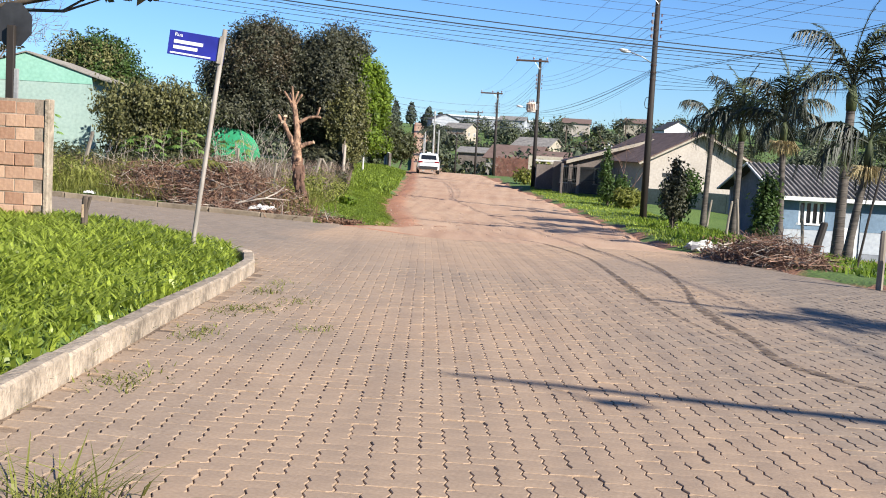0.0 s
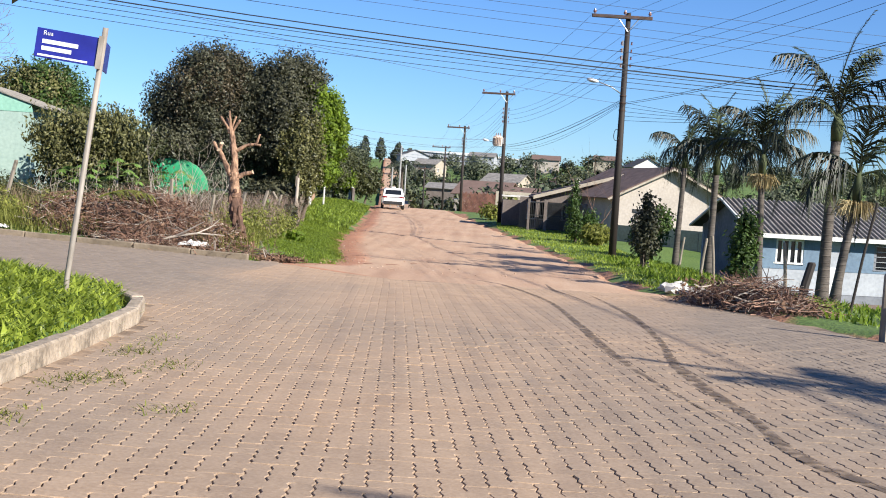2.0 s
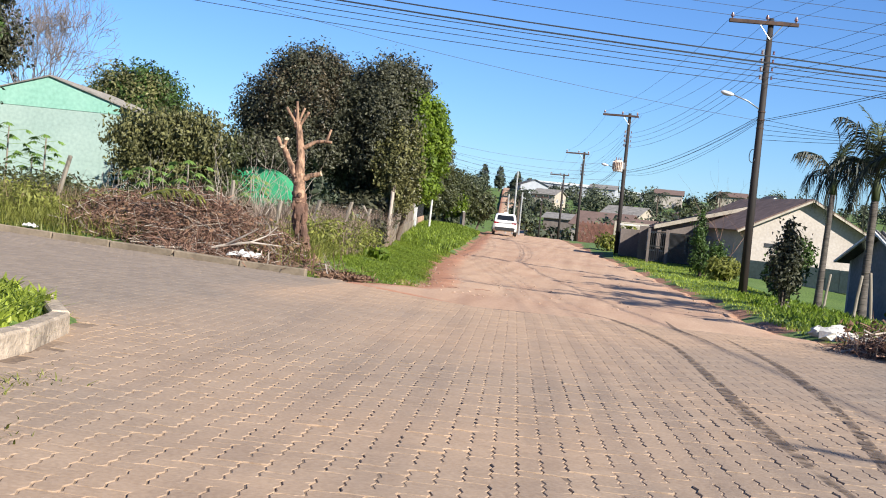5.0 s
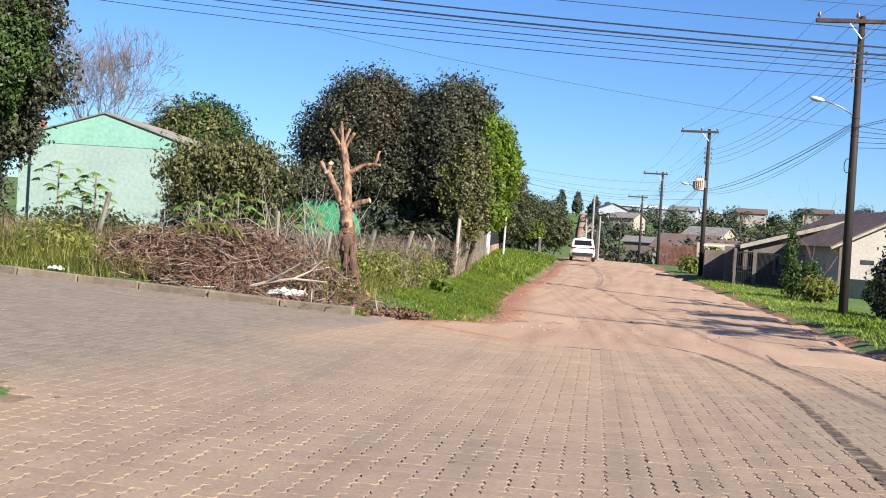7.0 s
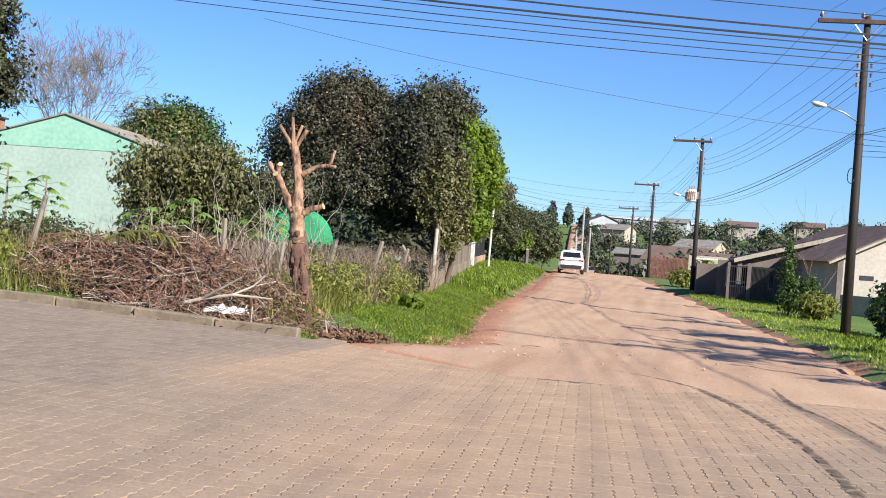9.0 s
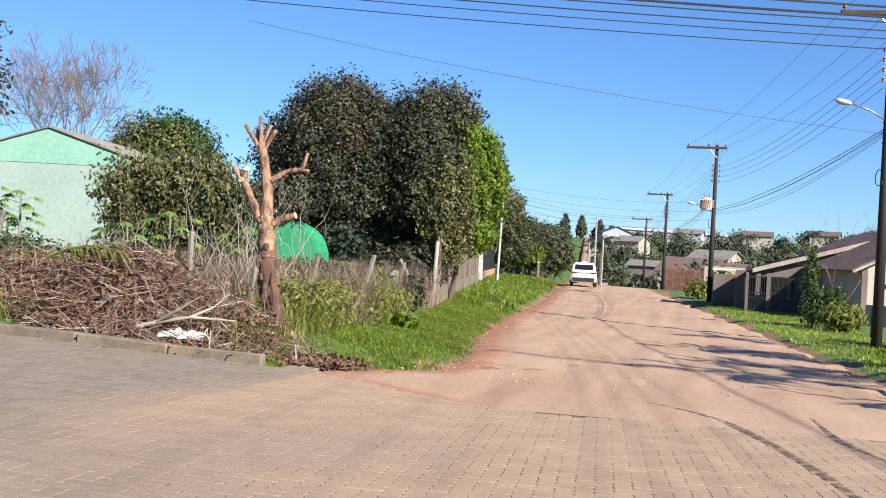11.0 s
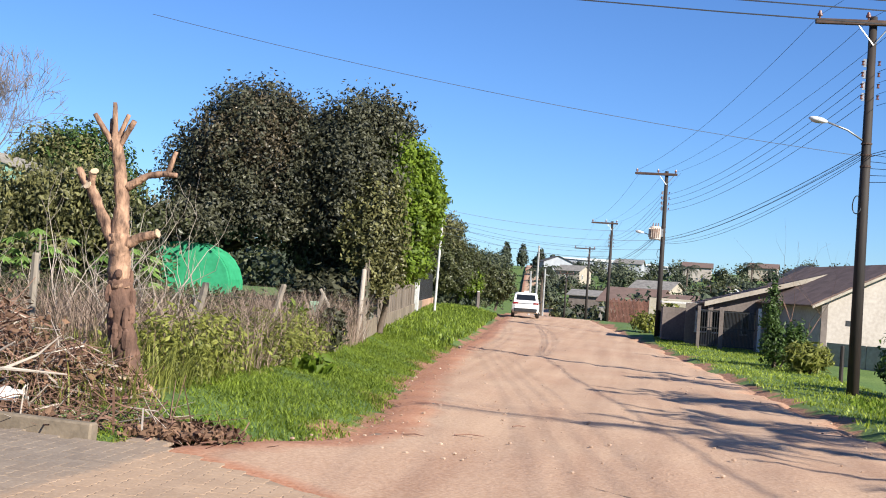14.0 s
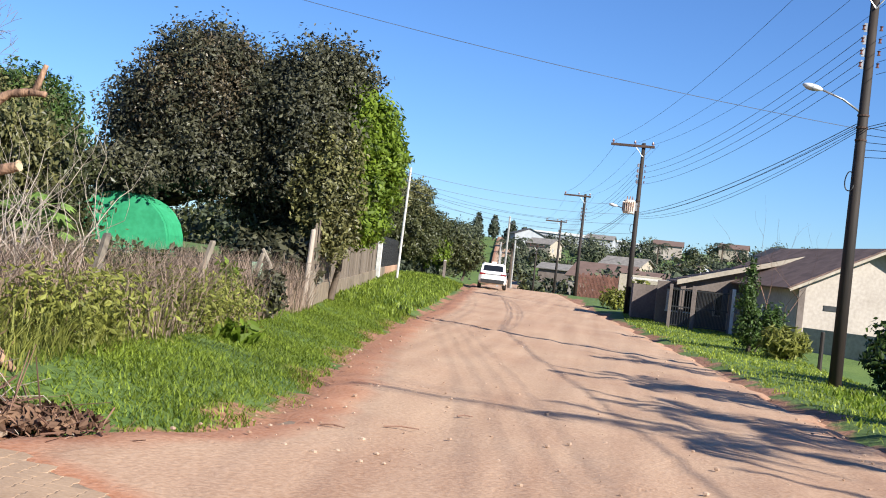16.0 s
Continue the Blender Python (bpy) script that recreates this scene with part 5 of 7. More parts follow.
# ---- small dark stump in the grass ----
x, y = -5.2, 13.9
ob = wood_post("sapling_stump", "small dark cut sapling with a pale stripe in the grass", (x, y), 0.42, 0.045, (0.02, 0), "bark", "", 7)
part("cut_stub", Shape().tube([(0.02, 0, 0.2), (0.09, -0.02, 0.42)], [0.025, 0.018], 6), "bark", ob)
part("bare_wood", Shape().box((0, -0.042, 0.24), (0.025, 0.012, 0.16)), "cut_wood", ob)
# drain cover at the grass edge
x, y = -4.9, 16.2
tagged(part("drain_slab", Shape().box((0, 0, 0), (0.5, 0.35, 0.08), 0.3), "kerb_old", at=Matrix.Translation((x, y, gz(x, y) + 0.05)), bevel=0.01), "small worn concrete slab in the grass edge", "slab")

# ---- wire fence posts in the lot ----
for k, (x, y, h, lx, r) in enumerate([(-6.9, 38.3, 1.35, 0.35, 0.06), (-6.5, 33.6, 1.25, 0.25, 0.06), (-6.75, 31.6, 1.1, 0.14, 0.05), (-7.05, 41.8, 1.2, 0.3, 0.05), (-12.9, 33.5, 1.5, 0.35, 0.06), (-7.6, 31.2, 1.4, 0.0, 0.05)]):
    wood_post("leaning_post", "grey leaning wooden post of the wire fence", (x, y), h, r, (lx, 0), "post_wood", "wire fence posts", 6)
for k in range(3):
    a = Vector((-6.55, 33.6, gz(-6.5, 33.6) + 0.35 + 0.35 * k))
    b = Vector((-6.8, 45.8, gz(-7, 45.8) + 0.35 + 0.35 * k))
    tagged(part("fence_wire", Shape().tube([(0, 0, 0), (b - a) / 2 - Vector((0, 0, 0.05)), b - a], 0.004, 3), "cable", at=Matrix.Translation(a)), "slack rusty fence wire between leaning posts", "wire", "fence wires")
tagged(part("pale_post", Shape().box((0, 0, 0.45), (0.22, 0.18, 0.95)), "green_pale", at=Matrix.Translation((-7.9, 45.2, gz(-7.9, 45.2))), bevel=0.02), "pale green mossy concrete post among the weeds", "post")
s = Shape().tube([(0, 0, -0.1), (0.12, 0, 0.9), (-0.1, 0, 1.25)], 0.045, 7)
tagged(part("bent_post", s, "post_wood", at=Matrix.Translation((-7.4, 44.2, gz(-7.4, 44.2)))), "bent grey concrete fence post", "post")

# ---- plank fence and the darker fences beyond ----
FS = -0.14


def fence_at(y):
    return -7 + FS * (y - 46.4)


ang = math.atan2(1, FS) - math.pi / 2
fence = thing("plank_fence", "weathered grey vertical-plank fence on a low plinth", "fence", Matrix.Translation((fence_at(46.9), 46.9, gz(fence_at(46.9), 46.9))) @ Matrix.Rotation(ang, 4, "Z"))
run = 25.0
z_of = lambda d: gz(fence_at(46.9 + d), 46.9 + d) - gz(fence_at(46.9), 46.9)
g = np.random.default_rng(400)
plank = mesh_of("plank", Shape().box((0, 0, 0), (0.024, 0.136, 1.0)), "old_wood", bevel=0.004)
for k in range(int(run / 0.15)):
    d = 0.15 * k
    hh = 1.78 + 0.1 * math.sin(d * 0.5) + 0.09 * g.normal() - (0.5 if k in (3, 4, 61, 62) else 0)
    ob = new("plank", plank)
    ob.parent = fence
    ob.matrix_basis = Matrix.Translation((0.012 * g.normal(), d, z_of(d) + 0.18 + hh / 2)) @ Matrix.Rotation(0.02 * g.normal(), 4, "X") @ Matrix.Diagonal((1, 1, hh, 1))
for k in range(10):
    d = 2.5 * k + 0.6
    part("fence_post", Shape().box((-0.06, d, z_of(d) + 0.9), (0.09, 0.09, 2.0)), "old_wood", fence, bevel=0.008)
for k in range(10):
    d0 = 2.5 * k
    part("plinth_block", Shape().box((0.035, d0 + 1.25, z_of(d0 + 1.25) + 0.18), (0.07, 2.46, 0.62)), "kerb_old", fence, bevel=0.01)
for h in (0.5, 1.5):
    part("rail", Shape().tube([(-0.04, 0, h), (-0.04, run / 2, h + z_of(run / 2)), (-0.04, run, h + z_of(run))], 0.035, 5), "old_wood", fence)
wood_post("fence_end_post", "pale round timber post at the fence end", (-7.0, 46.2), 1.85, 0.06, (0.06, 0), "twig_pale", "fence end posts", 10)
wood_post("fence_end_post", "grey timber stub beside the fence end", (-7.1, 47.0), 0.85, 0.11, (0.02, 0), "post_wood", "fence end posts", 8)
y = 73.3
tagged(part("gate_post", Shape().box((0, 0, 0.95), (0.2, 0.2, 2.1)), "white_post", at=Matrix.Translation((fence_at(y) + 0.05, y, gz(fence_at(y), y))), bevel=0.01), "white painted concrete gate post in the fence line", "post")
bf = thing("metal_fence", "dark metal panel fence on a low brick plinth", "fence", Matrix.Translation((fence_at(74), 74, gz(fence_at(74), 74))) @ Matrix.Rotation(ang, 4, "Z"))
bar = mesh_of("bar", Shape().box((0, 0, 0), (0.03, 0.03, 1.7)), "black_metal")
for k in range(150):
    d = 0.2 + 0.14 * k
    ob = new("bar", bar)
    ob.parent = bf
    ob.matrix_basis = Matrix.Translation((0, d, 1.25 - (0.2 if k < 18 else 0)))
for k in range(9):
    part("panel", Shape().box((-0.03, 2.4 * k + 1.2, 1.2), (0.012, 2.3, 1.55)), "black_metal", bf)
    part("plinth_block", Shape().box((0.02, 2.4 * k + 1.2, 0.2), (0.16, 2.36, 0.7)), "brick" if k > 1 else "kerb_old", bf, bevel=0.01)
y = 75.5
wood_post("lamp_pole", "thin white steel pole beside the fence", (fence_at(y) + 0.9, y), 5.6, 0.06, (0.12, 0), "white_post", "", 10)
wood_post("lamp_pole", "short thin white steel pole beside the fence", (fence_at(64) - 0.3, 64), 2.9, 0.05, (0.02, 0), "white_post", "", 8)
for k in range(4):
    y = 96 + 4.2 * k
    tagged(part("boundary_wall", Shape().box((0, 0, 0.5), (0.2, 4.1, 1.3), ang), ("taupe_wall", "white_post", "taupe_wall", "white_wall")[k], at=Matrix.Translation((fence_at(y) + 3.2, y, gz(fence_at(y) + 3.2, y))), bevel=0.02), "low boundary wall by the road under the trees", "wall", "boundary walls")


# ---- houses ----
def gable_roof(parent, w, d, wall, rise, over, material, ribs=0, thick=0.05, lip=0.1):
    """Two roof slopes with the ridge along y (gables towards -y), over a plan of w by d."""
    for sgn in (-1, 1):
        a = math.atan2(rise, w / 2)
        ln = (w / 2 + over) / math.cos(a)
        m = Matrix.Translation((0, 0, wall + rise)) @ Matrix.Rotation(sgn * a, 4, "Y")
        s = Shape().box((sgn * ln / 2, (d + over - lip) / 2, 0.03), (ln, d + over + lip, thick))
        slope = part("roof_slope", s, material, parent, at=m)
        for k in range(ribs):
            y = -lip + (k + 0.5) * (d + over + lip) / ribs
            part("roof_rib", Shape().tube([(0, y, 0.055), (sgn * ln, y, 0.055)], 0.035, 5), material, slope)


def window(parent, at, w, h, rot=0.0, mull=3, frame="white_paint", bars=0):
    m = Matrix.Translation(at) @ Matrix.Rotation(rot, 4, "Z")
    win = part("window", Shape().box((0, 0, -h / 2 - 0.03), (w + 0.16, 0.12, 0.06)), frame, parent, "framed window", at=m)
    for x in (-w / 2, w / 2):
        part("frame", Shape().box((x, 0, 0), (0.10, 0.08, h + 0.10)), frame, win)
    part("frame", Shape().box((0, 0, h / 2), (w + 0.10, 0.08, 0.10)), frame, win)
    for k in range(mull + 1):
        x0, x1 = -w / 2 + k * w / (mull + 1), -w / 2 + (k + 1) * w / (mull + 1)
        part("pane", Shape().box(((x0 + x1) / 2, 0.015, 0), (x1 - x0 - 0.05, 0.01, h - 0.05)), "glass", win)
        if k:
            part("mullion", Shape().box((x0, 0, 0), (0.085, 0.06, h)), frame, win)
    for k in range(bars):
        part("grille_bar", Shape().box((0, -0.05, -h / 2 + (k + 0.5) * h / bars), (w, 0.02, 0.02)), "steel", win)
    return win


# mint-green house
zb = gz(-21.9, 50.6)
gh = thing("green_house", "mint-green rendered house with a grey fibre-cement roof", "house", Matrix.Translation((-21.9, 50.0, zb)) @ Matrix.Rotation(radians(9), 4, "Z"))
wt, ap = 3.72 - zb, 4.62 - zb
part("gable_wall", Shape().prism([(-2.85, -0.3), (2.85, -0.3), (2.85, wt - 0.35), (-2.85, wt - 0.35)], 0, 0.18, "y"), "mint_light", gh, "pale weathered mint render")
part("gable_top", Shape().prism([(-2.85, wt - 0.346), (2.85, wt - 0.346), (2.85, wt), (0, ap), (-2.85, wt)], -0.02, 0.18, "y"), "mint", gh, "stronger mint-green band below the roof")
for x in (-2.76, 2.76):
    part("side_wall", Shape().box((x, 4.1, wt / 2 - 0.15), (0.18, 7.8, wt + 0.28)), "mint_light", gh)
part("back_wall", Shape().prism([(-2.85, -0.3), (2.85, -0.3), (2.85, wt), (0, ap), (-2.85, wt)], 8.02, 8.2, "y"), "mint_light", gh)
gable_roof(gh, 5.7, 8.2, wt, ap - wt, 0.5, "fibre_roof", 26)
chim = part("chimney", Shape().box((-3.15, 0.6, wt / 2), (0.6, 0.7, wt + 0.4)), "mint_light", gh, bevel=0.01)
part("chimney_top", Shape().box((-3.0, 0.8, wt + 0.4), (0.55, 0.5, 0.5)), "brick", chim)
part("chimney_cap", Shape().box((-3.0, 0.8, wt + 0.68), (0.75, 0.7, 0.06)), "dark_roof", chim)

# barrel-roofed green shed behind the trees
zb = gz(-12.2, 47.6)
sh_t = thing("green_shed", "bright green shed with a rounded barrel roof and pale base", "shed", Matrix.Translation((-12.25, 47.2, zb)))
H = 1.76 - zb
arch = [(-1.37, 0.72)] + [(1.37 * math.cos(a) if abs(math.cos(a)) < 1 else 1.37 * math.copysign(1, math.cos(a)), 0.72 + (H - 0.72) * math.sin(a) ** 0.75) for a in np.linspace(math.pi, 0, 15)[1:-1]] + [(1.37, 0.72)]
part("front_wall", Shape().prism(arch, 0, 0.12, "y"), "green_paint", sh_t)
part("roof_shell", Shape().prism([(x * 1.01, z + 0.02) for x, z in arch], 0.13, 1.1, "y"), "green_paint", sh_t)
part("base_wall", Shape().prism([(-1.37, -0.3), (1.37, -0.3), (1.37, 0.715), (-1.37, 0.715)], 0, 1.1, "y"), "green_pale", sh_t)
ob = tagged(part("brick_stack", Shape().box((0, 0, 0.35), (1.1, 0.5, 0.9), 0.2), "brick", at=Matrix.Translation((-12.9, 46.5, gz(-12.9, 46.5) + 0.1)), bevel=0.02), "stack of old bricks before the green shed", "bricks")

# pale blue house in the lower yard
zb = -2.0
bh = thing("blue_house", "low pale-blue and white house with a corrugated roof", "house", Matrix.Translation((9.6, 42.0, zb)) @ Matrix.Rotation(radians(9), 4, "Z"))
wl, dp, wh_ = 8.2, 5.4, 2.5
for (x0, x1) in ((0, 0.66), (1.66, 2.34), (3.0, 4.2), (5.5, wl)):
    part("front_wall", Shape().box(((x0 + x1) / 2, 0.08, 1.86), (x1 - x0, 0.16, 1.28)), "blue_wall", bh)
part("front_wall", Shape().box((1.16, 0.08, 2.37), (1.0, 0.16, 0.26)), "blue_wall", bh)
part("front_wall", Shape().box((1.16, 0.08, 1.29), (1.0, 0.16, 0.14)), "blue_wall", bh)
part("front_wall", Shape().box((4.85, 0.08, 2.37), (1.3, 0.16, 0.26)), "blue_wall", bh)
part("front_wall", Shape().box((4.85, 0.08, 1.27), (1.3, 0.16, 0.10)), "blue_wall", bh)
part("front_wall", Shape().box((2.67, 0.08, 2.36), (0.66, 0.16, 0.28)), "blue_wall", bh)
for (x0, x1) in ((0, 2.34), (3.0, wl)):
    part("lower_wall", Shape().box(((x0 + x1) / 2, 0.075, 0.82), (x1 - x0, 0.17, 0.78)), "white_wall", bh, "lower wall, paler than the wall above")
    part("wall_base", Shape().box(((x0 + x1) / 2, 0.07, 0.07), (x1 - x0, 0.18, 0.70)), "base_grey", bh, "grey painted plinth")
win = window(bh, (1.16, 0.06, 1.84), 0.96, 0.78, mull=3)
win2 = window(bh, (4.85, 0.06, 1.80), 1.2, 0.9, mull=1, frame="base_grey", bars=5)
door = part("door", Shape().box((2.67, 0.06, 1.12), (0.64, 0.06, 2.2)), "white_wall", bh, "plain pale door")
part("door_panel", Shape().box((2.67, 0.025, 0.8), (0.5, 0.02, 1.1)), "white_paint", door)
part("door_step", Shape().box((2.67, -0.3, -0.05), (0.9, 0.5, 0.5)), "base_grey", bh)
part("gable_wall", Shape().prism([(0, -0.3), (dp, -0.3), (dp, wh_), (dp / 2, wh_ + 0.95), (0.162, wh_ + 0.02), (0.162, -0.3)][1:] + [], 0, 0.16, "x"), "base_grey", bh, "grey shaded gable wall")
part("gable_wall", Shape().prism([(0.162, -0.3), (dp, -0.3), (dp, wh_), (dp / 2, wh_ + 0.95), (0.162, wh_ + 0.02)], wl - 0.16, wl, "x"), "base_grey", bh)
part("back_wall", Shape().box((wl / 2, dp + 0.08, wh_ / 2), (wl, 0.16, wh_ + 0.6)), "white_wall", bh)
for sgn, y0 in ((1, 0), (-1, dp)):
    a = math.atan2(0.95, dp / 2)
    ln = (dp / 2 + 0.45) / math.cos(a)
    m = Matrix.Translation((wl / 2, dp / 2, wh_ + 1.0)) @ Matrix.Rotation(sgn * a, 4, "X")
    slope = part("roof_slope", Shape().box((0, -sgn * ln / 2, 0), (wl + 0.8, ln, 0.035)), "dark_roof", bh, "grey corrugated fibre-cement", at=m)
    for k in range(46 if sgn == 1 else 0):
        x = -wl / 2 - 0.35 + k * 0.194
        part("corrugation", Shape().tube([(x, 0, 0.02), (x, -ln, 0.02)], 0.055, 6), "fibre_roof", slope)
part("fascia", Shape().box((wl / 2, -0.45, wh_ - 0.16), (wl + 0.8, 0.03, 0.14)), "white_paint", bh)
part("barge_board", Shape().tube([(-0.42, -0.45, wh_ - 0.1), (-0.42, dp / 2, wh_ + 1.0)], 0.05, 4), "white_paint", bh)
part("barge_board", Shape().tube([(-0.42, dp + 0.45, wh_ - 0.1), (-0.42, dp / 2, wh_ + 1.0)], 0.05, 4), "white_paint", bh)

# cream house behind the gates
zb = -1.0
ch = thing("cream_house", "cream rendered house with a brown tiled gable roof", "house", Matrix.Translation((10.2, 65.6, zb)) @ Matrix.Rotation(radians(12), 4, "Z"))
W, D, wt, rs = 6.2, 10.0, 2.45, 1.55
part("gable_wall", Shape().prism([(-W / 2, -0.3), (W / 2, -0.3), (W / 2, wt), (0, wt + rs), (-W / 2, wt)], 0, 0.2, "y"), "cream_wall", ch)
for x in (-W / 2 + 0.1, W / 2 - 0.1):
    part("side_wall", Shape().box((x, D / 2 + 0.1, wt / 2 - 0.15), (0.2, D - 0.2, wt + 0.28)), "cream_wall", ch)
part("back_wall", Shape().box((0, D + 0.1, wt / 2), (W, 0.2, wt + 0.6)), "cream_wall", ch)
vent = part("vent_window", Shape().box((-1.75, -0.01, 1.62), (0.62, 0.04, 0.2)), "dark_gap", ch, "small dark slot window")
part("recess", Shape().box((-2.95, -0.02, 1.4), (0.25, 0.04, 1.9)), "taupe_wall", ch, "darker wall strip at the corner")
for sgn in (-1, 1):
    a = math.atan2(rs, W / 2)
    ln = (W / 2 + 0.55) / math.cos(a)
    m = Matrix.Translation((0, -0.5, wt + rs + 0.03)) @ Matrix.Rotation(sgn * a, 4, "Y")
    s = Shape()
    rows = 12
    for k in range(rows):
        x0 = k * ln / rows
        for j in range(26):
            y0 = j * (D + 1) / 26
            s.box((sgn * (x0 + ln / rows / 2), y0 + (D + 1) / 52, 0.05 - 0.0 * k), (ln / rows * 1.12, (D + 1) / 26 * 0.94, 0.035), 0, Matrix.Rotation(sgn * 0.05, 4, "Y"))
    slope = part("roof_slope", Shape().box((sgn * ln / 2, (D + 1) / 2, 0), (ln, D + 1, 0.05)), "tile_roof", ch, at=m)
    part("tiling", s, "tile_roof", slope)
    part("barge_board", Shape().box((sgn * ln / 2, -0.02, -0.04), (ln, 0.05, 0.10)), "hedge_wall", ch, at=m)

# veranda wing with hipped roof and low garage box
wg = thing("veranda_wing", "low wing with a brown tiled gable roof and dark veranda", "house wing", Matrix.Translation((4.9, 71.5, -1.0)))
for foot, edge, top in ((-1.9, 2.02, 3.58), (6.2, 2.3, 3.58)):
    v = [(foot, -0.9, edge), (3.3, -0.9, top), (3.3, 7.5, top), (foot, 7.5, edge)]
    slope = part("roof_slope", Shape().add(v + [(a, b, c + 0.07) for a, b, c in v], [(0, 1, 2, 3), (7, 6, 5, 4), (0, 4, 5, 1), (1, 5, 6, 2), (2, 6, 7, 3), (3, 7, 4, 0)]), "tile_roof", wg)
    for k in range(14):
        u = (k + 0.5) / 14
        x, z = foot + (3.3 - foot) * u, edge + (top - edge) * u
        part("tile_course", Shape().tube([(x, -0.9, z + 0.075), (x, 7.5, z + 0.075)], 0.035, 4), "tile_roof", slope)
    part("barge_board", Shape().add([(foot, -0.97, edge - 0.12), (3.3, -0.97, top - 0.12), (3.3, -0.97, top + 0.09), (foot, -0.97, edge + 0.09), (foot, -0.91, edge - 0.12), (3.3, -0.91, top - 0.12), (3.3, -0.91, top + 0.09), (foot, -0.91, edge + 0.09)], [(0, 1, 2, 3), (7, 6, 5, 4), (0, 4, 5, 1), (1, 5, 6, 2), (2, 6, 7, 3), (3, 7, 4, 0)]), "hedge_wall", wg, "pale board along the gable edge")
part("gable_wall", Shape().prism([(-1.6, 1.75), (3.3, 1.75), (3.3, 3.5), (-1.6, 2.08)], -0.5, -0.35, "y"), "taupe_wall", wg)
part("back_wall", Shape().box((0.1, 1.6, 0.9), (5.4, 0.2, 2.2)), "taupe_wall", wg)
for x in (-1.6, 0.2, 1.9, 3.2):
    part("column", Shape().box((x, -0.6, 0.9), (0.22, 0.22, 2.1)), "taupe_wall", wg, bevel=0.01)
window(wg, (-1.5, 1.46, 1.2), 1.2, 1.0, mull=1, frame="white_post")
window(wg, (0.6, 1.46, 1.2), 1.2, 1.0, mull=1, frame="white_post")
gb = thing("garage_box", "flat-roofed taupe garage box beside the power pole", "garage", Matrix.Translation((2.15, 75.0, gz(2.15, 75.0))))
part("wall", Shape().box((0, 1.6, 0.85), (1.75, 3.2, 1.6)), "taupe_wall", gb, bevel=0.01)
part("roof_slab", Shape().box((0.05, 1.6, 1.89), (2.0, 3.5, 0.1)), "white_post", gb, bevel=0.01)


def gate(label, at, w, h, rot, bars, mat, fr):
    t = thing("yard_gate", label, "gate", Matrix.Translation((at[0], at[1], gz(*at))) @ Matrix.Rotation(rot, 4, "Z"), "yard gates")
    for x in (0, w):
        part("gate_post", Shape().box((x, 0, h / 2 + 0.05), (0.14, 0.14, h + 0.3)), fr, t, bevel=0.008)
    for z in (0.12, h * 0.55, h):
        part("rail", Shape().box((w / 2, 0, z), (w - 0.14, 0.04, 0.05)), mat, t)
    for k in range(bars):
        part("gate_bar", Shape().box((0.1 + (k + 0.5) * (w - 0.2) / bars, 0, h / 2 + 0.06), (0.03, 0.025, h - 0.1)), mat, t)


gate("open-barred grey gate before the veranda", (2.75, 69.9), 0.95, 1.65, -0.05, 7, "black_metal", "taupe_wall")
gate("dark close-barred sliding gate before the veranda", (3.75, 69.85), 1.5, 1.65, -0.03, 22, "black_metal", "taupe_wall")
gate("white-framed barred gate beside the shrubs", (5.35, 69.7), 2.0, 1.7, 0.0, 15, "base_grey", "white_paint")
yw = thing("yard_wall", "low pale concrete yard wall along the verge", "wall", Matrix.Translation((7.1, 62.5, gz(7.1, 62.5))) @ Matrix.Rotation(radians(-40), 4, "Z"))
for k in range(4):
    part("wall_panel", Shape().box((0.8 + 1.62 * k, 0, 0.35), (1.6, 0.14, 1.0)), "hedge_wall", yw, bevel=0.01)
wood_post("yard_post", "dark slim timber post before the yard wall", (6.0, 53.0), 1.1, 0.06, (0, 0), "pole_wood", "", 8)
pf = thing("picket_fence", "rusty red-brown board fence past the second pole", "fence", Matrix.Translation((-2.4, 112, gz(-2.4, 112))))
for k in range(34):
    part("board", Shape().box((0.1 + 0.11 * k, 0.25 * k * 0.2, 0.85 + 0.1 * math.sin(k * 1.7)), (0.09, 0.03, 2.0)), "rust", pf)
tagged(part("cream_wall_panel", Shape().box((0, 0, 0.9), (3.2, 0.2, 2.4)), "hedge_wall", at=Matrix.Translation((2.6, 108, gz(2.6, 108))), bevel=0.02), "cream rendered wall end past the second pole", "wall")

# distant houses
def far_house(label, x, y, w, d, h, rise, wall, roof, turn=0.0, wins=2, base=0.0):
    t = thing("hill_house", label, "house", Matrix.Translation((x, y, gz(x, y) + base)) @ Matrix.Rotation(turn, 4, "Z"), "houses on the far slope")
    part("wall", Shape().prism([(-w / 2, -2), (w / 2, -2), (w / 2, h), (0, h + rise), (-w / 2, h)], 0, d, "y"), wall, t)
    for sgn in (-1, 1):
        a = math.atan2(rise, w / 2)
        ln = (w / 2 + 0.5) / math.cos(a)
        part("roof_slope", Shape().box((sgn * ln / 2, d / 2, 0.12), (ln, d + 1, 0.12)), roof, t, at=Matrix.Translation((0, 0, h + rise)) @ Matrix.Rotation(sgn * a, 4, "Y"))
    for k in range(wins):
        window(t, (-w / 2 + (k + 0.5) * w / wins, -0.03, h * 0.6), 0.9, 1.0, mull=1)
    return t


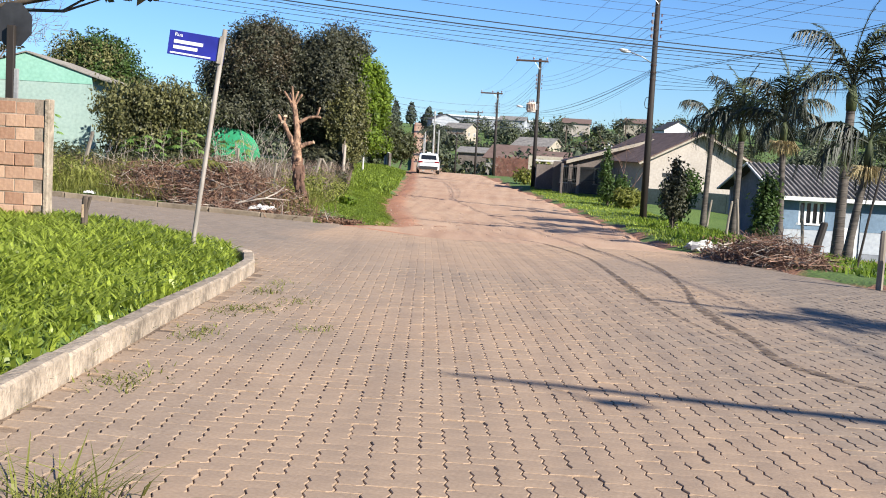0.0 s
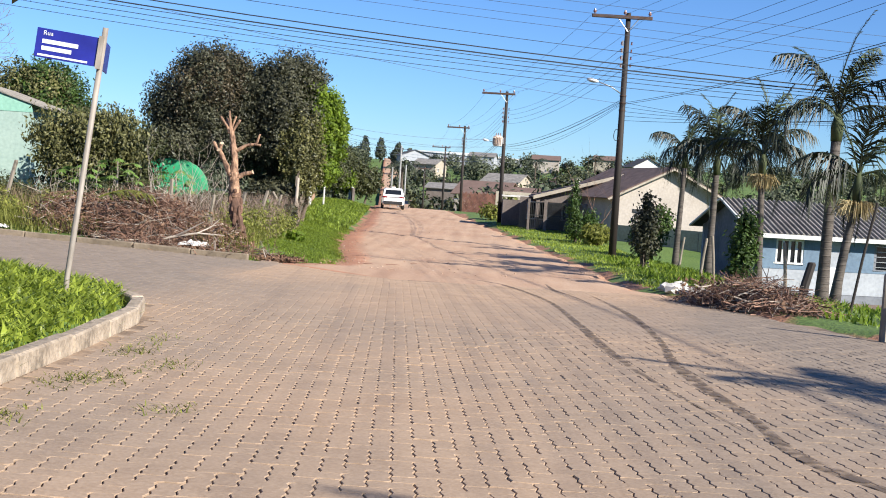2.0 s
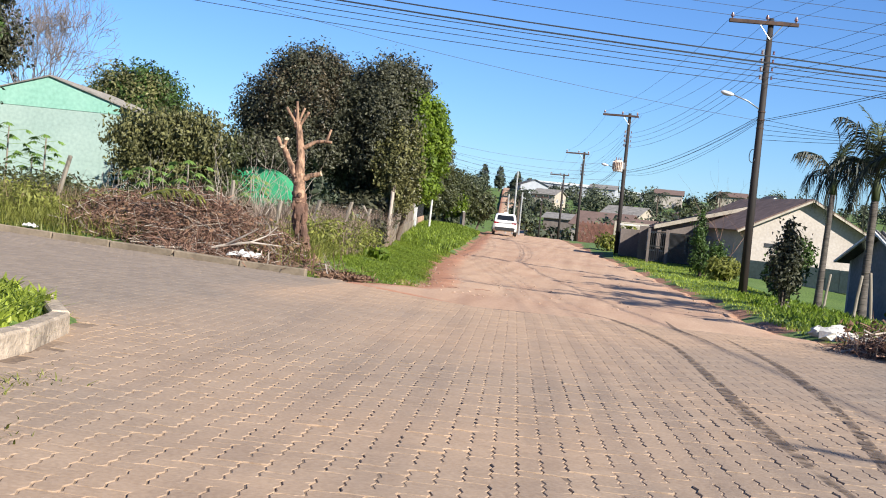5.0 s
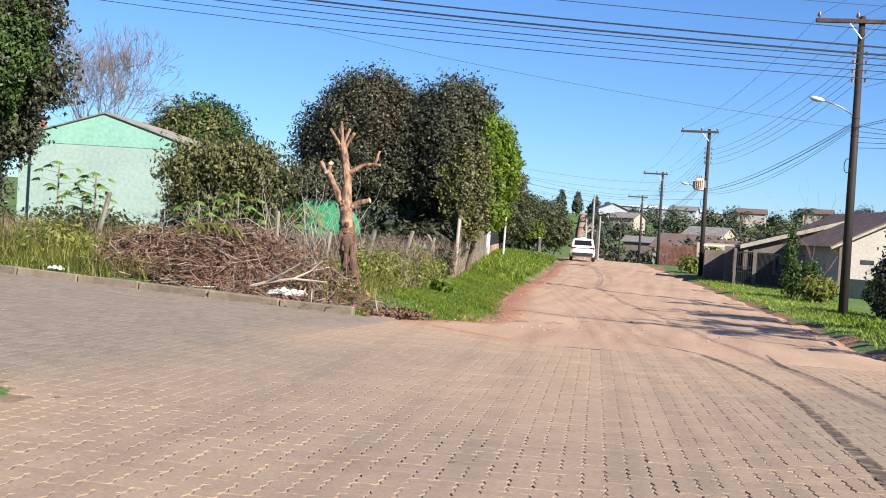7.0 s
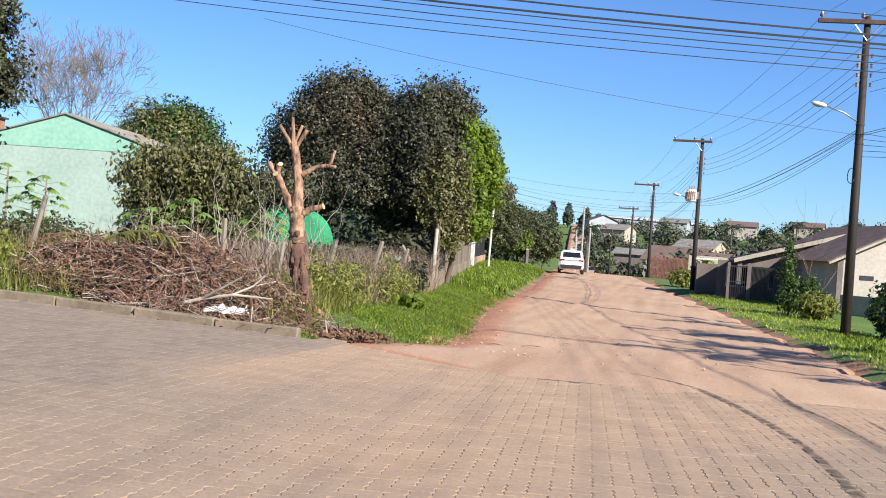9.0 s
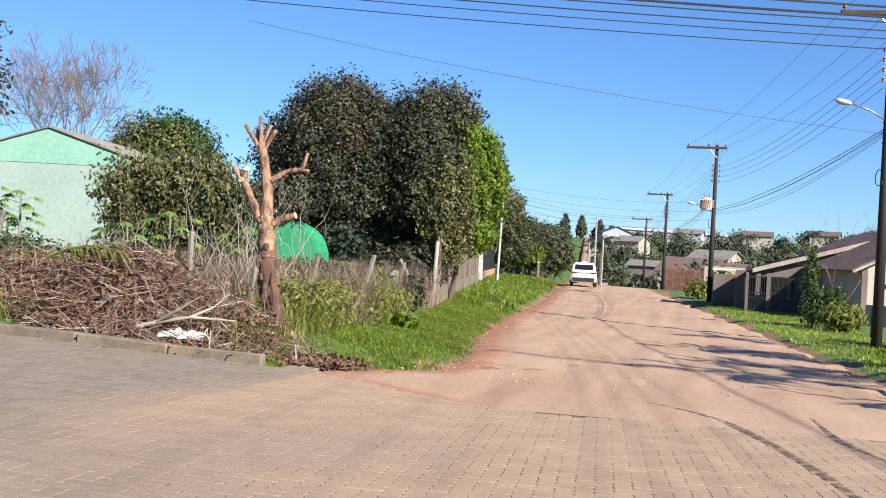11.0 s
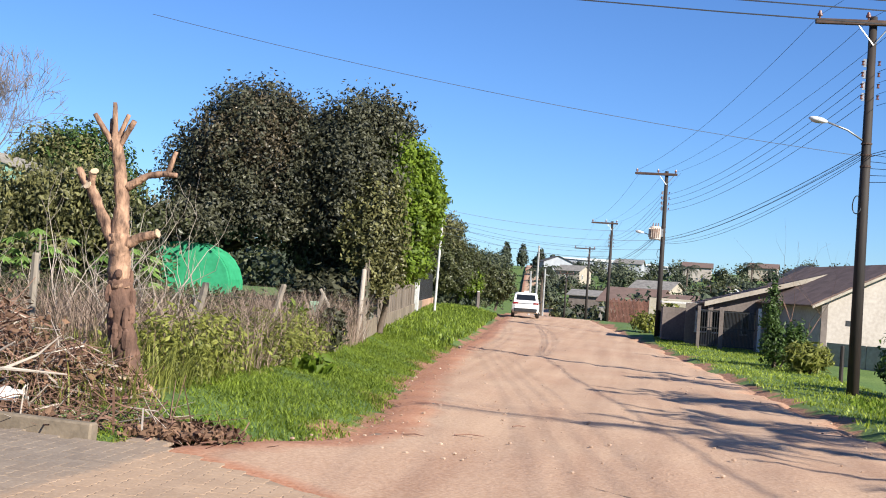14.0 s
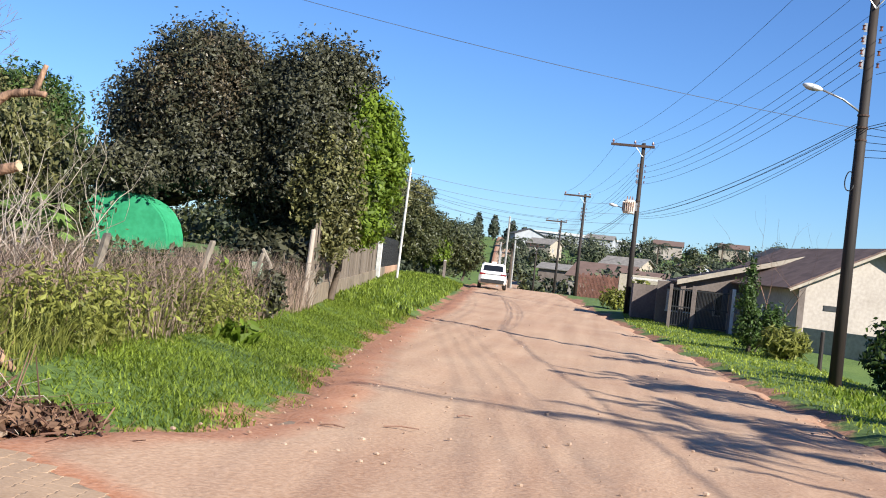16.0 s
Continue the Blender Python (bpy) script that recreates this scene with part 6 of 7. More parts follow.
for lab, x, y, w, d, h, r, wl_, rf, tn in [
    ("low house with a wide brown roof below the crest", 9, 150, 10, 8, 2.6, 1.6, "hedge_wall", "tile_roof", 1.35),
    ("house with a reddish roof on the far slope", 4, 185, 10, 8, 4.0, 2.0, "cream_wall", "tile_roof", 1.3),
    ("grey-roofed shed on the far slope", -4, 225, 14, 7, 3.4, 1.0, "taupe_wall", "fibre_roof", 1.5),
    ("two-storey white house on the hill shoulder", 41, 300, 8, 8, 7.0, 2.2, "white_paint", "dark_roof", 0.2),
    ("pale house among hill trees", -14, 335, 8, 7, 4.0, 1.5, "hedge_wall", "fibre_roof", 1.2),
    ("orange-roofed house on the hilltop", 24, 400, 12, 9, 3.4, 1.6, "cream_wall", "tile_roof", 1.5),
    ("long pale house on the hilltop", 2, 420, 16, 9, 3.4, 1.6, "white_wall", "fibre_roof", 1.5),
    ("brown-roofed house on the hilltop", 46, 410, 11, 9, 3.2, 1.6, "hedge_wall", "tile_roof", 1.4),
    ("pale house beside the far road", -24, 370, 9, 7, 5.0, 1.8, "white_wall", "dark_roof", 0.3),
    ("grey house in the hollow", 8, 250, 10, 8, 4.5, 1.8, "hedge_wall", "fibre_roof", 1.2),
    ("white cottage low on the slope", 20, 260, 9, 7, 4.0, 1.8, "white_paint", "tile_roof", 0.7),
    ("brown cottage beyond the cream house", 34, 215, 12, 8, 5.0, 2.2, "cream_wall", "tile_roof", 1.3)]:
    far_house(lab, x, y, w, d, h, r, wl_, rf, tn, base=0.5 if y > 200 else 0.0)

# long pale hall on the hilltop
hall_x, hall_y = -8.0, 446.0
fh = thing("factory_hall", "long white factory hall with a flat pale roof on the skyline", "factory", Matrix.Translation((hall_x, hall_y, gz(hall_x, hall_y))) @ Matrix.Rotation(0.03, 4, "Y"))
part("wall", Shape().box((0, 8, 1.6), (44, 16, 5.0)), "white_wall", fh, bevel=0.1)
part("roof", Shape().prism([(-22.4, 4.1), (22.4, 4.1), (22.4, 4.5), (0, 5.2), (-22.4, 4.5)], -0.5, 16.5, "y"), "white_paint", fh)
for k in range(9):
    part("door", Shape().box((-19 + 4.7 * k, -0.04, 0.9), (2.6, 0.06, 2.6)), "base_grey", fh)

# woods on the far slope
g = np.random.default_rng(500)
bl = []
for k in range(800):
    y = 135 + 330 * g.random() ** 1.2
    x = -0.092 * y + g.uniform(-0.28, 0.5) * y
    c = x + 0.092 * y
    if abs(c + 1) < 5 or (y < 160 and -16 < c < 10):
        continue
    r = (0.7 + 1.7 * g.random() ** 1.5) * (0.85 + 0.3 * (y > 230) + 0.6 * (g.random() < 0.12))
    bl.append((x, y, gz(x, y) + r * 0.9 + 0.5 * g.random(), r * 1.25, r * 1.25, r * 1.1))
for k in range(150):
    y = 120 + 300 * g.random()
    c = -8.5 - 45 * g.random() ** 1.5
    x = -0.092 * y + c
    if y < 150 and c > -12:
        continue
    r = 1.8 + 2.2 * g.random()
    bl.append((x, y, gz(x, y) + r * 0.8, r * 1.25, r * 1.25, r))
for k, (mat_, lab) in enumerate((("leaf_far", "dark green woods covering the far slope"), ("leaf_olive", "olive woods on the far slope"), ("leaf_far_pale", "pale grey-green trees between the far houses"))):
    tagged(part("hill_woods", leaf_cloud(bl[k::3], 70000, 0.46, 501 + k, 0.55, 1.4, ragged=0.35), mat_), lab, "woods", kind="stuff")
tagged(part("hill_woods", leaf_cloud([(*b[:3], b[3] * 0.72, b[4] * 0.72, b[5] * 0.72) for b in bl], 26000, 1.1, 507, 0.5, 1.2), "leaf_far"), "shaded inner foliage of the far woods", "woods", kind="stuff")
bl = [b for b in bl if b[1] > 170][::6]
tagged(part("hill_scrub", leaf_cloud([(b[0] + 4, b[1] - 5, b[2] - 1.5, b[3], b[4], b[5] * 0.7) for b in bl], 12000, 0.3, 509, 0.4, 1.4), "leaf_olive"), "lighter scrub between the far houses", "scrub", kind="stuff")
for k, (x, h) in enumerate([(-47, 9.5), (-41, 9.0), (-34.5, 8.0), (-30, 6.0)]):
    y = 430
    t = thing("conifer", "tall narrow conifer on the skyline", "tree", Matrix.Translation((x, y, gz(x, y))), "skyline conifers")
    part("trunk", Shape().tube([(0, 0, -0.5), (0, 0, h)], [0.3, 0.08], 6), "bark", t)
    part("crown", leaf_cloud([(0, 0, h * 0.35, 2.2, 2.2, h * 0.25), (0, 0, h * 0.6, 1.8, 1.8, h * 0.25), (0, 0, h * 0.85, 1.0, 1.0, h * 0.18)], 700, 0.6, 510 + k, 0.3), "leaf_far", t)
for k, (x, y) in enumerate([(30, 330), (-14, 190), (12, 300)]):
    t = thing("far_palm", "palm standing above the far houses", "palm", Matrix.Translation((x, y, gz(x, y))), "far palms")
    part("trunk", Shape().tube([(0, 0, -0.5), (0, 0, 8)], [0.25, 0.18], 6), "bark", t)
    for j in range(12):
        rib, lv = frond(3.0, 600 + j, 1.3, 0.9 - 0.1 * j, 0.9, 16, width=0.12)
        sh = Shape()
        sh.v, sh.f = rib.v, rib.f
        sh.add(lv[0], lv[1])
        part("frond", sh, "leaf_far", t, at=Matrix.Translation((0, 0, 8)) @ Matrix.Rotation(j * 2.4, 4, "Z"))
for k, (x, y, h) in enumerate([(-9.5, 128, 7), (-10.5, 150, 6.5), (-13.5, 165, 7), (-17, 205, 7.5)]):
    wood_post("far_pole", "thin distant utility pole beside the road", (x, y), h, 0.1, (0, 0), "grey_post", "far poles", 6)


# ---- white car ----
def car(at, turn):
    t = thing("car", "dusty white SUV driving away on the earth road", "car", Matrix.Translation((at[0], at[1], float(road_z(*at)) + 0.01)) @ Matrix.Rotation(turn, 4, "Z"))
    # body sections along y: y, half width, floor, waist
    lower = [(-2.28, 0.72, 0.50, 0.92), (-2.2, 0.86, 0.40, 1.0), (-1.9, 0.92, 0.32, 1.04), (-0.8, 0.925, 0.30, 1.05), (0.8, 0.925, 0.30, 1.03), (1.6, 0.91, 0.32, 0.98), (2.1, 0.84, 0.36, 0.88), (2.3, 0.66, 0.45, 0.74)]
    s = Shape()
    ring = lambda y, w, a, b: [(-w * 0.9, y, a), (w * 0.9, y, a), (w, y, a + 0.14), (w, y, (a + b) / 2), (w * 0.985, y, b - 0.08), (w * 0.9, y, b), (-w * 0.9, y, b), (-w * 0.985, y, b - 0.08), (-w, y, (a + b) / 2), (-w, y, a + 0.14)]
    for i, q in enumerate(lower):
        s.v += ring(*q)
    n = 10
    for i in range(len(lower) - 1):
        s.f += [(i * n + k, i * n + (k + 1) % n, (i + 1) * n + (k + 1) % n, (i + 1) * n + k) for k in range(n)]
    s.f += [tuple(range(n)), tuple(reversed(range((len(lower) - 1) * n, len(lower) * n)))]
    body = part("body", s, "car_white", t, smooth=False, bevel=0.02)
    cab = Shape()
    secs = [(-2.2, 0.80, 0.98, 1.04), (-2.02, 0.80, 1.0, 1.36), (-1.86, 0.76, 1.02, 1.62), (-1.5, 0.75, 1.03, 1.70), (0.1, 0.76, 1.02, 1.70), (0.55, 0.75, 1.0, 1.60), (1.25, 0.76, 0.96, 1.02)]
    for y, w, a, b in secs:
        cab.v += [(-w - 0.08, y, a), (w + 0.08, y, a), (w, y, b - 0.07), (w - 0.12, y, b), (-w + 0.12, y, b), (-w, y, b - 0.07)]
    for i in range(len(secs) - 1):
        cab.f += [(i * 6 + k, i * 6 + (k + 1) % 6, (i + 1) * 6 + (k + 1) % 6, (i + 1) * 6 + k) for k in range(6)]
    cab.f += [tuple(range(6)), tuple(reversed(range((len(secs) - 1) * 6, len(secs) * 6)))]
    part("cabin", cab, "car_white", t, bevel=0.012)
    part("rear_window", Shape().add([(-0.66, -2.1, 1.2), (0.66, -2.1, 1.2), (0.6, -1.925, 1.55), (-0.6, -1.925, 1.55), (-0.66, -2.12, 1.19), (0.66, -2.12, 1.19), (0.6, -1.94, 1.56), (-0.6, -1.94, 1.56)], [(4, 5, 6, 7), (0, 3, 2, 1), (0, 1, 5, 4), (1, 2, 6, 5), (2, 3, 7, 6), (3, 0, 4, 7)]), "glass", t, "dark tinted rear glass")
    part("windscreen", Shape().add([(-0.68, 1.17, 1.06), (0.68, 1.17, 1.06), (0.62, 0.6, 1.56), (-0.62, 0.6, 1.56), (-0.68, 1.2, 1.07), (0.68, 1.2, 1.07), (0.62, 0.63, 1.58), (-0.62, 0.63, 1.58)], [(4, 5, 6, 7), (0, 3, 2, 1), (0, 1, 5, 4), (1, 2, 6, 5), (2, 3, 7, 6), (3, 0, 4, 7)]), "glass", t)
    for sg_ in (-1, 1):
        for y0, y1 in ((-1.75, -0.95), (-0.9, -0.05), (0.0, 0.75)):
            part("side_window", Shape().add([(sg_ * 0.835, y0, 1.1), (sg_ * 0.835, y1, 1.1), (sg_ * 0.775, y1 - (0.2 if y1 > 0.5 else 0), 1.52), (sg_ * 0.775, y0 + (0.1 if y0 < -1.5 else 0), 1.52), (sg_ * 0.85, y0, 1.1), (sg_ * 0.85, y1, 1.1), (sg_ * 0.79, y1 - (0.2 if y1 > 0.5 else 0), 1.53), (sg_ * 0.79, y0 + (0.1 if y0 < -1.5 else 0), 1.53)], [(4, 5, 6, 7), (0, 3, 2, 1), (0, 1, 5, 4), (1, 2, 6, 5), (2, 3, 7, 6), (3, 0, 4, 7)]), "glass", t)
        part("tail_light", Shape().box((sg_ * 0.68, -2.2, 0.98), (0.36, 0.16, 0.13)), "tail_red", t, "red tail light", bevel=0.02)
        part("wing_mirror", Shape().ball((sg_ * 1.02, 0.75, 1.08), (0.1, 0.06, 0.075), 5, 8), "plastic_black", t)
        part("roof_rail", Shape().tube([(sg_ * 0.62, -1.5, 1.70), (sg_ * 0.62, -1.4, 1.76), (sg_ * 0.62, 0.0, 1.76), (sg_ * 0.62, 0.1, 1.70)], 0.02, 6), "alloy", t)
        part("reflector", Shape().box((sg_ * 0.72, -2.27, 0.56), (0.1, 0.03, 0.16)), "plastic_black", t)
        for y in (-1.4, 1.42):
            wheel = part("wheel", Shape().tube([(sg_ * 0.72, y, 0.36), (sg_ * 0.76, y, 0.36), (sg_ * 0.91, y, 0.36), (sg_ * 0.94, y, 0.36)], [0.33, 0.36, 0.36, 0.33], 20), "tyre", t, "dusty black tyre")
            part("rim", Shape().tube([(sg_ * 0.90, y, 0.36), (sg_ * 0.946, y, 0.36)], [0.22, 0.2], 14), "alloy", wheel)
    part("bumper", Shape().box((0, -2.24, 0.52), (1.5, 0.14, 0.26)), "plastic_black", t, "black lower bumper", bevel=0.03)
    part("tailgate_trim", Shape().box((0, -2.265, 0.98), (0.98, 0.03, 0.05)), "alloy", t)
    part("number_plate", Shape().box((0, -2.285, 0.86), (0.42, 0.02, 0.13)), "white_paint", t)
    part("spoiler", Shape().box((0, -1.6, 1.67), (1.2, 0.26, 0.05)), "car_white", t, bevel=0.015)
    part("roof_box", Shape().box((0.02, -0.7, 1.75), (0.34, 0.16, 0.13)), "white_paint", t, bevel=0.03)


car((-7.5, 96.5), 0.10)

# ---- brick wall behind the grass ----
wz = gz(-6.6, 15.0)
bw = thing("wall_west", "old unplastered hollow-brick wall with weathered top", "wall", Matrix.Translation((-6.18, 15.0, wz)), kind="structure")
part("core", Shape().box((-2.0, 0.066, 0.7), (3.96, 0.128, 1.72)), "mortar", bw)
part("pillar", Shape().box((0.03, 0.06, 0.7), (0.07, 0.17, 1.74)), "concrete", bw, "concrete end strip", bevel=0.012)
brick_me = mesh_of("brick", Shape().box((0, 0, 0), (0.252, 0.14, 0.160)), "brick", bevel=0.006)
g = np.random.default_rng(520)
for r in range(10):
    for k in range(15):
        x = -0.14 - 0.262 * k - (0.13 if r % 2 else 0)
        if r == 9 and k % 5 == 3:
            continue
        ob = new("brick", brick_me)
        ob.parent = bw
        ob.matrix_basis = Matrix.Translation((x, 0.06 + 0.006 * g.normal(), -0.1 + 0.171 * r + 0.003 * g.normal())) @ Matrix.Rotation(0.02 * g.normal(), 4, "Y")


# ---- kerbs ----
def kerb(name, label, path, stone_l, w, h, material, seed, tilt=0.02):
    t = thing(name, label, "kerb", Matrix.Identity(4), kind="structure")
    g = np.random.default_rng(seed)
    pts = [Vector((p[0], p[1], 0)) for p in path]
    seg = [(pts[i + 1] - pts[i]).length for i in range(len(pts) - 1)]
    tot = sum(seg)
    def at(d):
        for i, L in enumerate(seg):
            if d <= L or i == len(seg) - 1:
                return pts[i].lerp(pts[i + 1], d / L)
            d -= L
    d = 0.0
    while d < tot - 0.1:
        L = stone_l * (0.9 + 0.2 * g.random())
        a, b = at(d), at(min(tot, d + L - 0.015))
        q = (a + b) / 2
        z = float(road_z(q.x, q.y))
        s = Shape().box((0, 0, 0), ((b - a).length, w, h + 0.2))
        ob = part("kerb_stone", s, material, t, bevel=0.018)
        ob.matrix_basis = Matrix.Translation((q.x, q.y, z + h / 2 - 0.1)) @ Matrix.Rotation(math.atan2(b.y - a.y, b.x - a.x), 4, "Z") @ Matrix.Rotation(tilt * g.normal(), 4, "X") @ Matrix.Rotation(-math.asin(max(-0.3, min(0.3, (float(road_z(b.x, b.y)) - float(road_z(a.x, a.y))) / max(0.1, (b - a).length)))) + 0.2 * tilt * g.normal(), 4, "Y")
        d += L
    return t


path1 = [(float(kerb_x(y)) - 0.07, y) for y in np.arange(2.0, 14.6, 0.7)] + [(-3.27, 14.7), (-3.47, 15.35), (-3.8, 16.0), (-4.3, 16.6), (-5.0, 16.95)] + [(x, float(kerb_y(x)) - 0.05) for x in np.arange(-6, -22, -1.5)]
kerb("kerb_near", "worn pale concrete kerb round the grass corner", path1, 1.25, 0.15, 0.15, "concrete", 530, 0.05)
kerb("kerb_far", "dark mossy concrete kerb along the side street", [(-4.78, 27.4), (-7.0, 27.42), (-10, 27.45), (-30, 27.9)], 1.2, 0.15, 0.115, "kerb_old", 531, 0.05)


# ---- grass and weeds ----
def scatter(x0, x1, y0, y1, n, keep, seed):
    g = np.random.default_rng(seed)
    x, y = g.uniform(x0, x1, n), g.uniform(y0, y1, n)
    k = keep(x, y, g.random(n))
    return x[k], y[k]


def stuff(name, label, mesh, material, category="grass"):
    return tagged(part(name, mesh, material), label, category, kind="stuff")


inside1 = lambda x, y: np.minimum(kerb_x(np.minimum(y, 15.8)) - x, kerb_y(np.minimum(x, -3.2)) - y) - 0.12
left_d = lambda x, y: np.minimum(y - 27.5, left_edge(y) - x)
x, y = scatter(-9.5, -2.4, 4.5, 17, 42000, lambda x, y, u: (inside1(x, y) > 0) & (u < 0.9), 601)
stuff("corner_grass", "lush bright green grass inside the kerb corner", blades(x, y, 0.085, 0.015, 602, 1.2), "grass_blade")
x, y = scatter(-9.5, -2.4, 4.5, 17, 38000, lambda x, y, u: (inside1(x, y) > 0.03) & (wobble(x, y, 0.9) > -0.9), 603)
stuff("corner_weeds", "broad-leaved low weeds among the corner grass", blades(x, y, 0.10, 0.04, 604, 1.5), "grass_blade")
x, y = scatter(-4.6, -2.3, 4.5, 16.5, 30000, lambda x, y, u: (inside1(x, y) > -0.05) & (inside1(x, y) < 0.12) & (wobble(x, y, 1.6) > -0.3), 599)
stuff("kerb_grass", "grass hanging over the kerb edge", blades(x, y, 0.12, 0.014, 600, 1.0, -0.03), "grass_blade")
x, y = scatter(-8.5, -2.8, 27.5, 56, 150000, lambda x, y, u: (left_d(x, y) > 0.02 + 0.22 * u * u + 0.1 * wobble(x, y, 2.0)) & (x > -7.6 - 0.05 * (y - 28)) & ((y > 30) | (x > -4.9)) & (u < 0.85), 605)
stuff("verge_grass", "green grass on the verge before the plank fence", blades(x, y, 0.065, 0.016, 606, 1.2), "verge_blade")
x, y = scatter(-13, -5.2, 52, 96, 22000, lambda x, y, u: (left_d(x, y) > 0.3) & (x > -7 - 0.14 * (y - 46.4)), 607)
stuff("verge_grass", "grass on the verge before the far fences", blades(x, y, 0.16, 0.05, 608, 0.7), "verge_blade")
x, y = scatter(1, 11, 24, 92, 60000, lambda x, y, u: (x - right_edge(y) > 0.3 + 0.3 * u) & (x - right_edge(y) < 4.5), 609)
stuff("verge_grass", "sunlit green grass on the verge by the palms", blades(x, y, 0.08, 0.03, 610, 1.0), "grass_blade")
x, y = scatter(4.5, 24, 14.5, 45, 26000, lambda x, y, u: (x - right_edge(y) > 1.0), 611)
stuff("yard_grass", "yellow-green grass in the lower yard", blades(x, y, 0.14, 0.05, 612, 0.8), "leaf_bright")
# overgrown lot
x, y = scatter(-24, -4.9, 28.2, 46, 60000, lambda x, y, u: (left_d(x, y) > 0.6) & (x < -4.9 - 0.14 * (y - 29)) & (wobble(x, y, 0.6, 3) > -0.6), 613)
stuff("lot_weeds", "tall green weeds in the overgrown lot", blades(x, y, 0.40, 0.014, 614, 1.0), "weed")
x, y = scatter(-24, -5.2, 29.5, 46, 26000, lambda x, y, u: (x < -5.6 - 0.10 * (y - 29)) & (wobble(x, y, 0.7, 1) > -0.2), 615)
stuff("dry_grass", "tall dry straw-coloured grass in the overgrown lot", blades(x, y, 0.62, 0.014, 616, 0.5), "dry_grass")
x, y = scatter(-24, -9.5, 27.9, 34, 22000, lambda x, y, u: (u < 0.85), 617)
stuff("lot_grass", "yellow-green grass along the side street kerb", blades(x, y, 0.2, 0.02, 618, 0.8), "grass_yellow")
x, y = scatter(-9.5, -5.6, 31.5, 46.8, 13000, lambda x, y, u: (x < -5.6 - 0.1 * (y - 34)) & (wobble(x, y, 1.1, 2) > -0.3), 619)
stuff("dry_stalks", "dense dry brown-pink weed stalks along the wire fence", blades(x, y, 0.85, 0.013, 620, 0.8), "dry_pink")
bl = [(-5.9 - 0.13 * (k % 5) - 0.09 * (k // 2), 31.5 + 0.9 * k, gz(-6.5, 31.5 + 0.9 * k) + 0.35, 0.8, 0.6, 0.45) for k in range(10)]
stuff("weed_leaves", "leafy weeds along the wire fence", leaf_cloud(bl, 15000, 0.038, 621, 0.1, 2.6, ragged=0.5), "weed", "weeds")
bl = [(-10 - 0.8 * k, 31 + 1.2 * math.sin(k * 2.1), gz(-10 - 0.8 * k, 31) + 0.3, 0.9, 0.9, 0.5) for k in range(15)]
stuff("weed_leaves", "leafy undergrowth in the overgrown lot", leaf_cloud(bl, 16000, 0.045, 622, 0.2, 2.4), "weed", "weeds")
bl = [(-8 - 1.0 * k, 38 + 1.5 * math.sin(k * 1.7), gz(-8 - 1.0 * k, 38) + 0.5, 1.1, 1.0, 0.7) for k in range(16)]
stuff("weed_leaves", "rank green growth at the back of the lot", leaf_cloud(bl, 18000, 0.06, 623, 0.2, 2.2), "leaf_olive", "weeds")
# weeds in the paving joints beside the kerb
g = np.random.default_rng(630)
for k, (x0, y0, n) in enumerate([(-2.25, 7.0, 120), (-2.4, 9.1, 140), (-2.5, 10.6, 120), (-2.25, 10.9, 90), (-2.55, 12.3, 110), (-2.1, 11.7, 80), (-2.6, 13.2, 60), (-1.6, 10.0, 60), (-1.6, 4.35, 160), (-2.1, 4.1, 120)]):
    xs, ys_ = x0 + 0.1 * g.normal(size=n), y0 + 0.2 * g.normal(size=n)
    v, f = blades(xs, ys_, 0.045 if k < 8 else 0.15, 0.011, 631 + k, 1.8)
    v[:, 2] += 0.09
    stuff("joint_weed", "small tuft of weeds in the paving joints", (v, f), "weed", "weeds")
# loose stones and clods on the earth road
g = np.random.default_rng(640)
pb = Shape()
for k in range(500):
    y = 29 + 32 * g.random() ** 1.5
    lo_, hi_ = float(left_edge(y)), float(right_edge(y))
    u = g.random()
    if u > 0.35:
        u = u if g.random() < 0.5 else (0.12 * g.random() if g.random() < 0.6 else 1 - 0.08 * g.random())
    x = lo_ + (hi_ - lo_) * u
    r = 0.008 + 0.02 * g.random() ** 3
    pb.ball((x, y, float(road_z(x, y)) + 0.01 + r * 0.3), (r * 1.3, r, r * 0.7), 3, 5)
tagged(part("loose_stones", pb, "pebble"), "loose stones and clods on the earth road", "stones", kind="stuff")
for k, (x, y, L, a) in enumerate([(-2.1, 31.2, 0.35, 0.3), (-2.6, 30.6, 0.25, -0.1), (-1.6, 33.0, 0.2, 0.6)]):
    tagged(part("stick", Shape().tube([(0, 0, 0), (L / 2, 0.02, 0.012), (L, 0, 0)], [0.01, 0.009, 0.005], 5), "twig", at=Matrix.Translation((x, y, float(road_z(x, y)) + 0.025)) @ Matrix.Rotation(a, 4, "Z")), "short dry stick lying on the earth road", "stick", "sticks on the road")


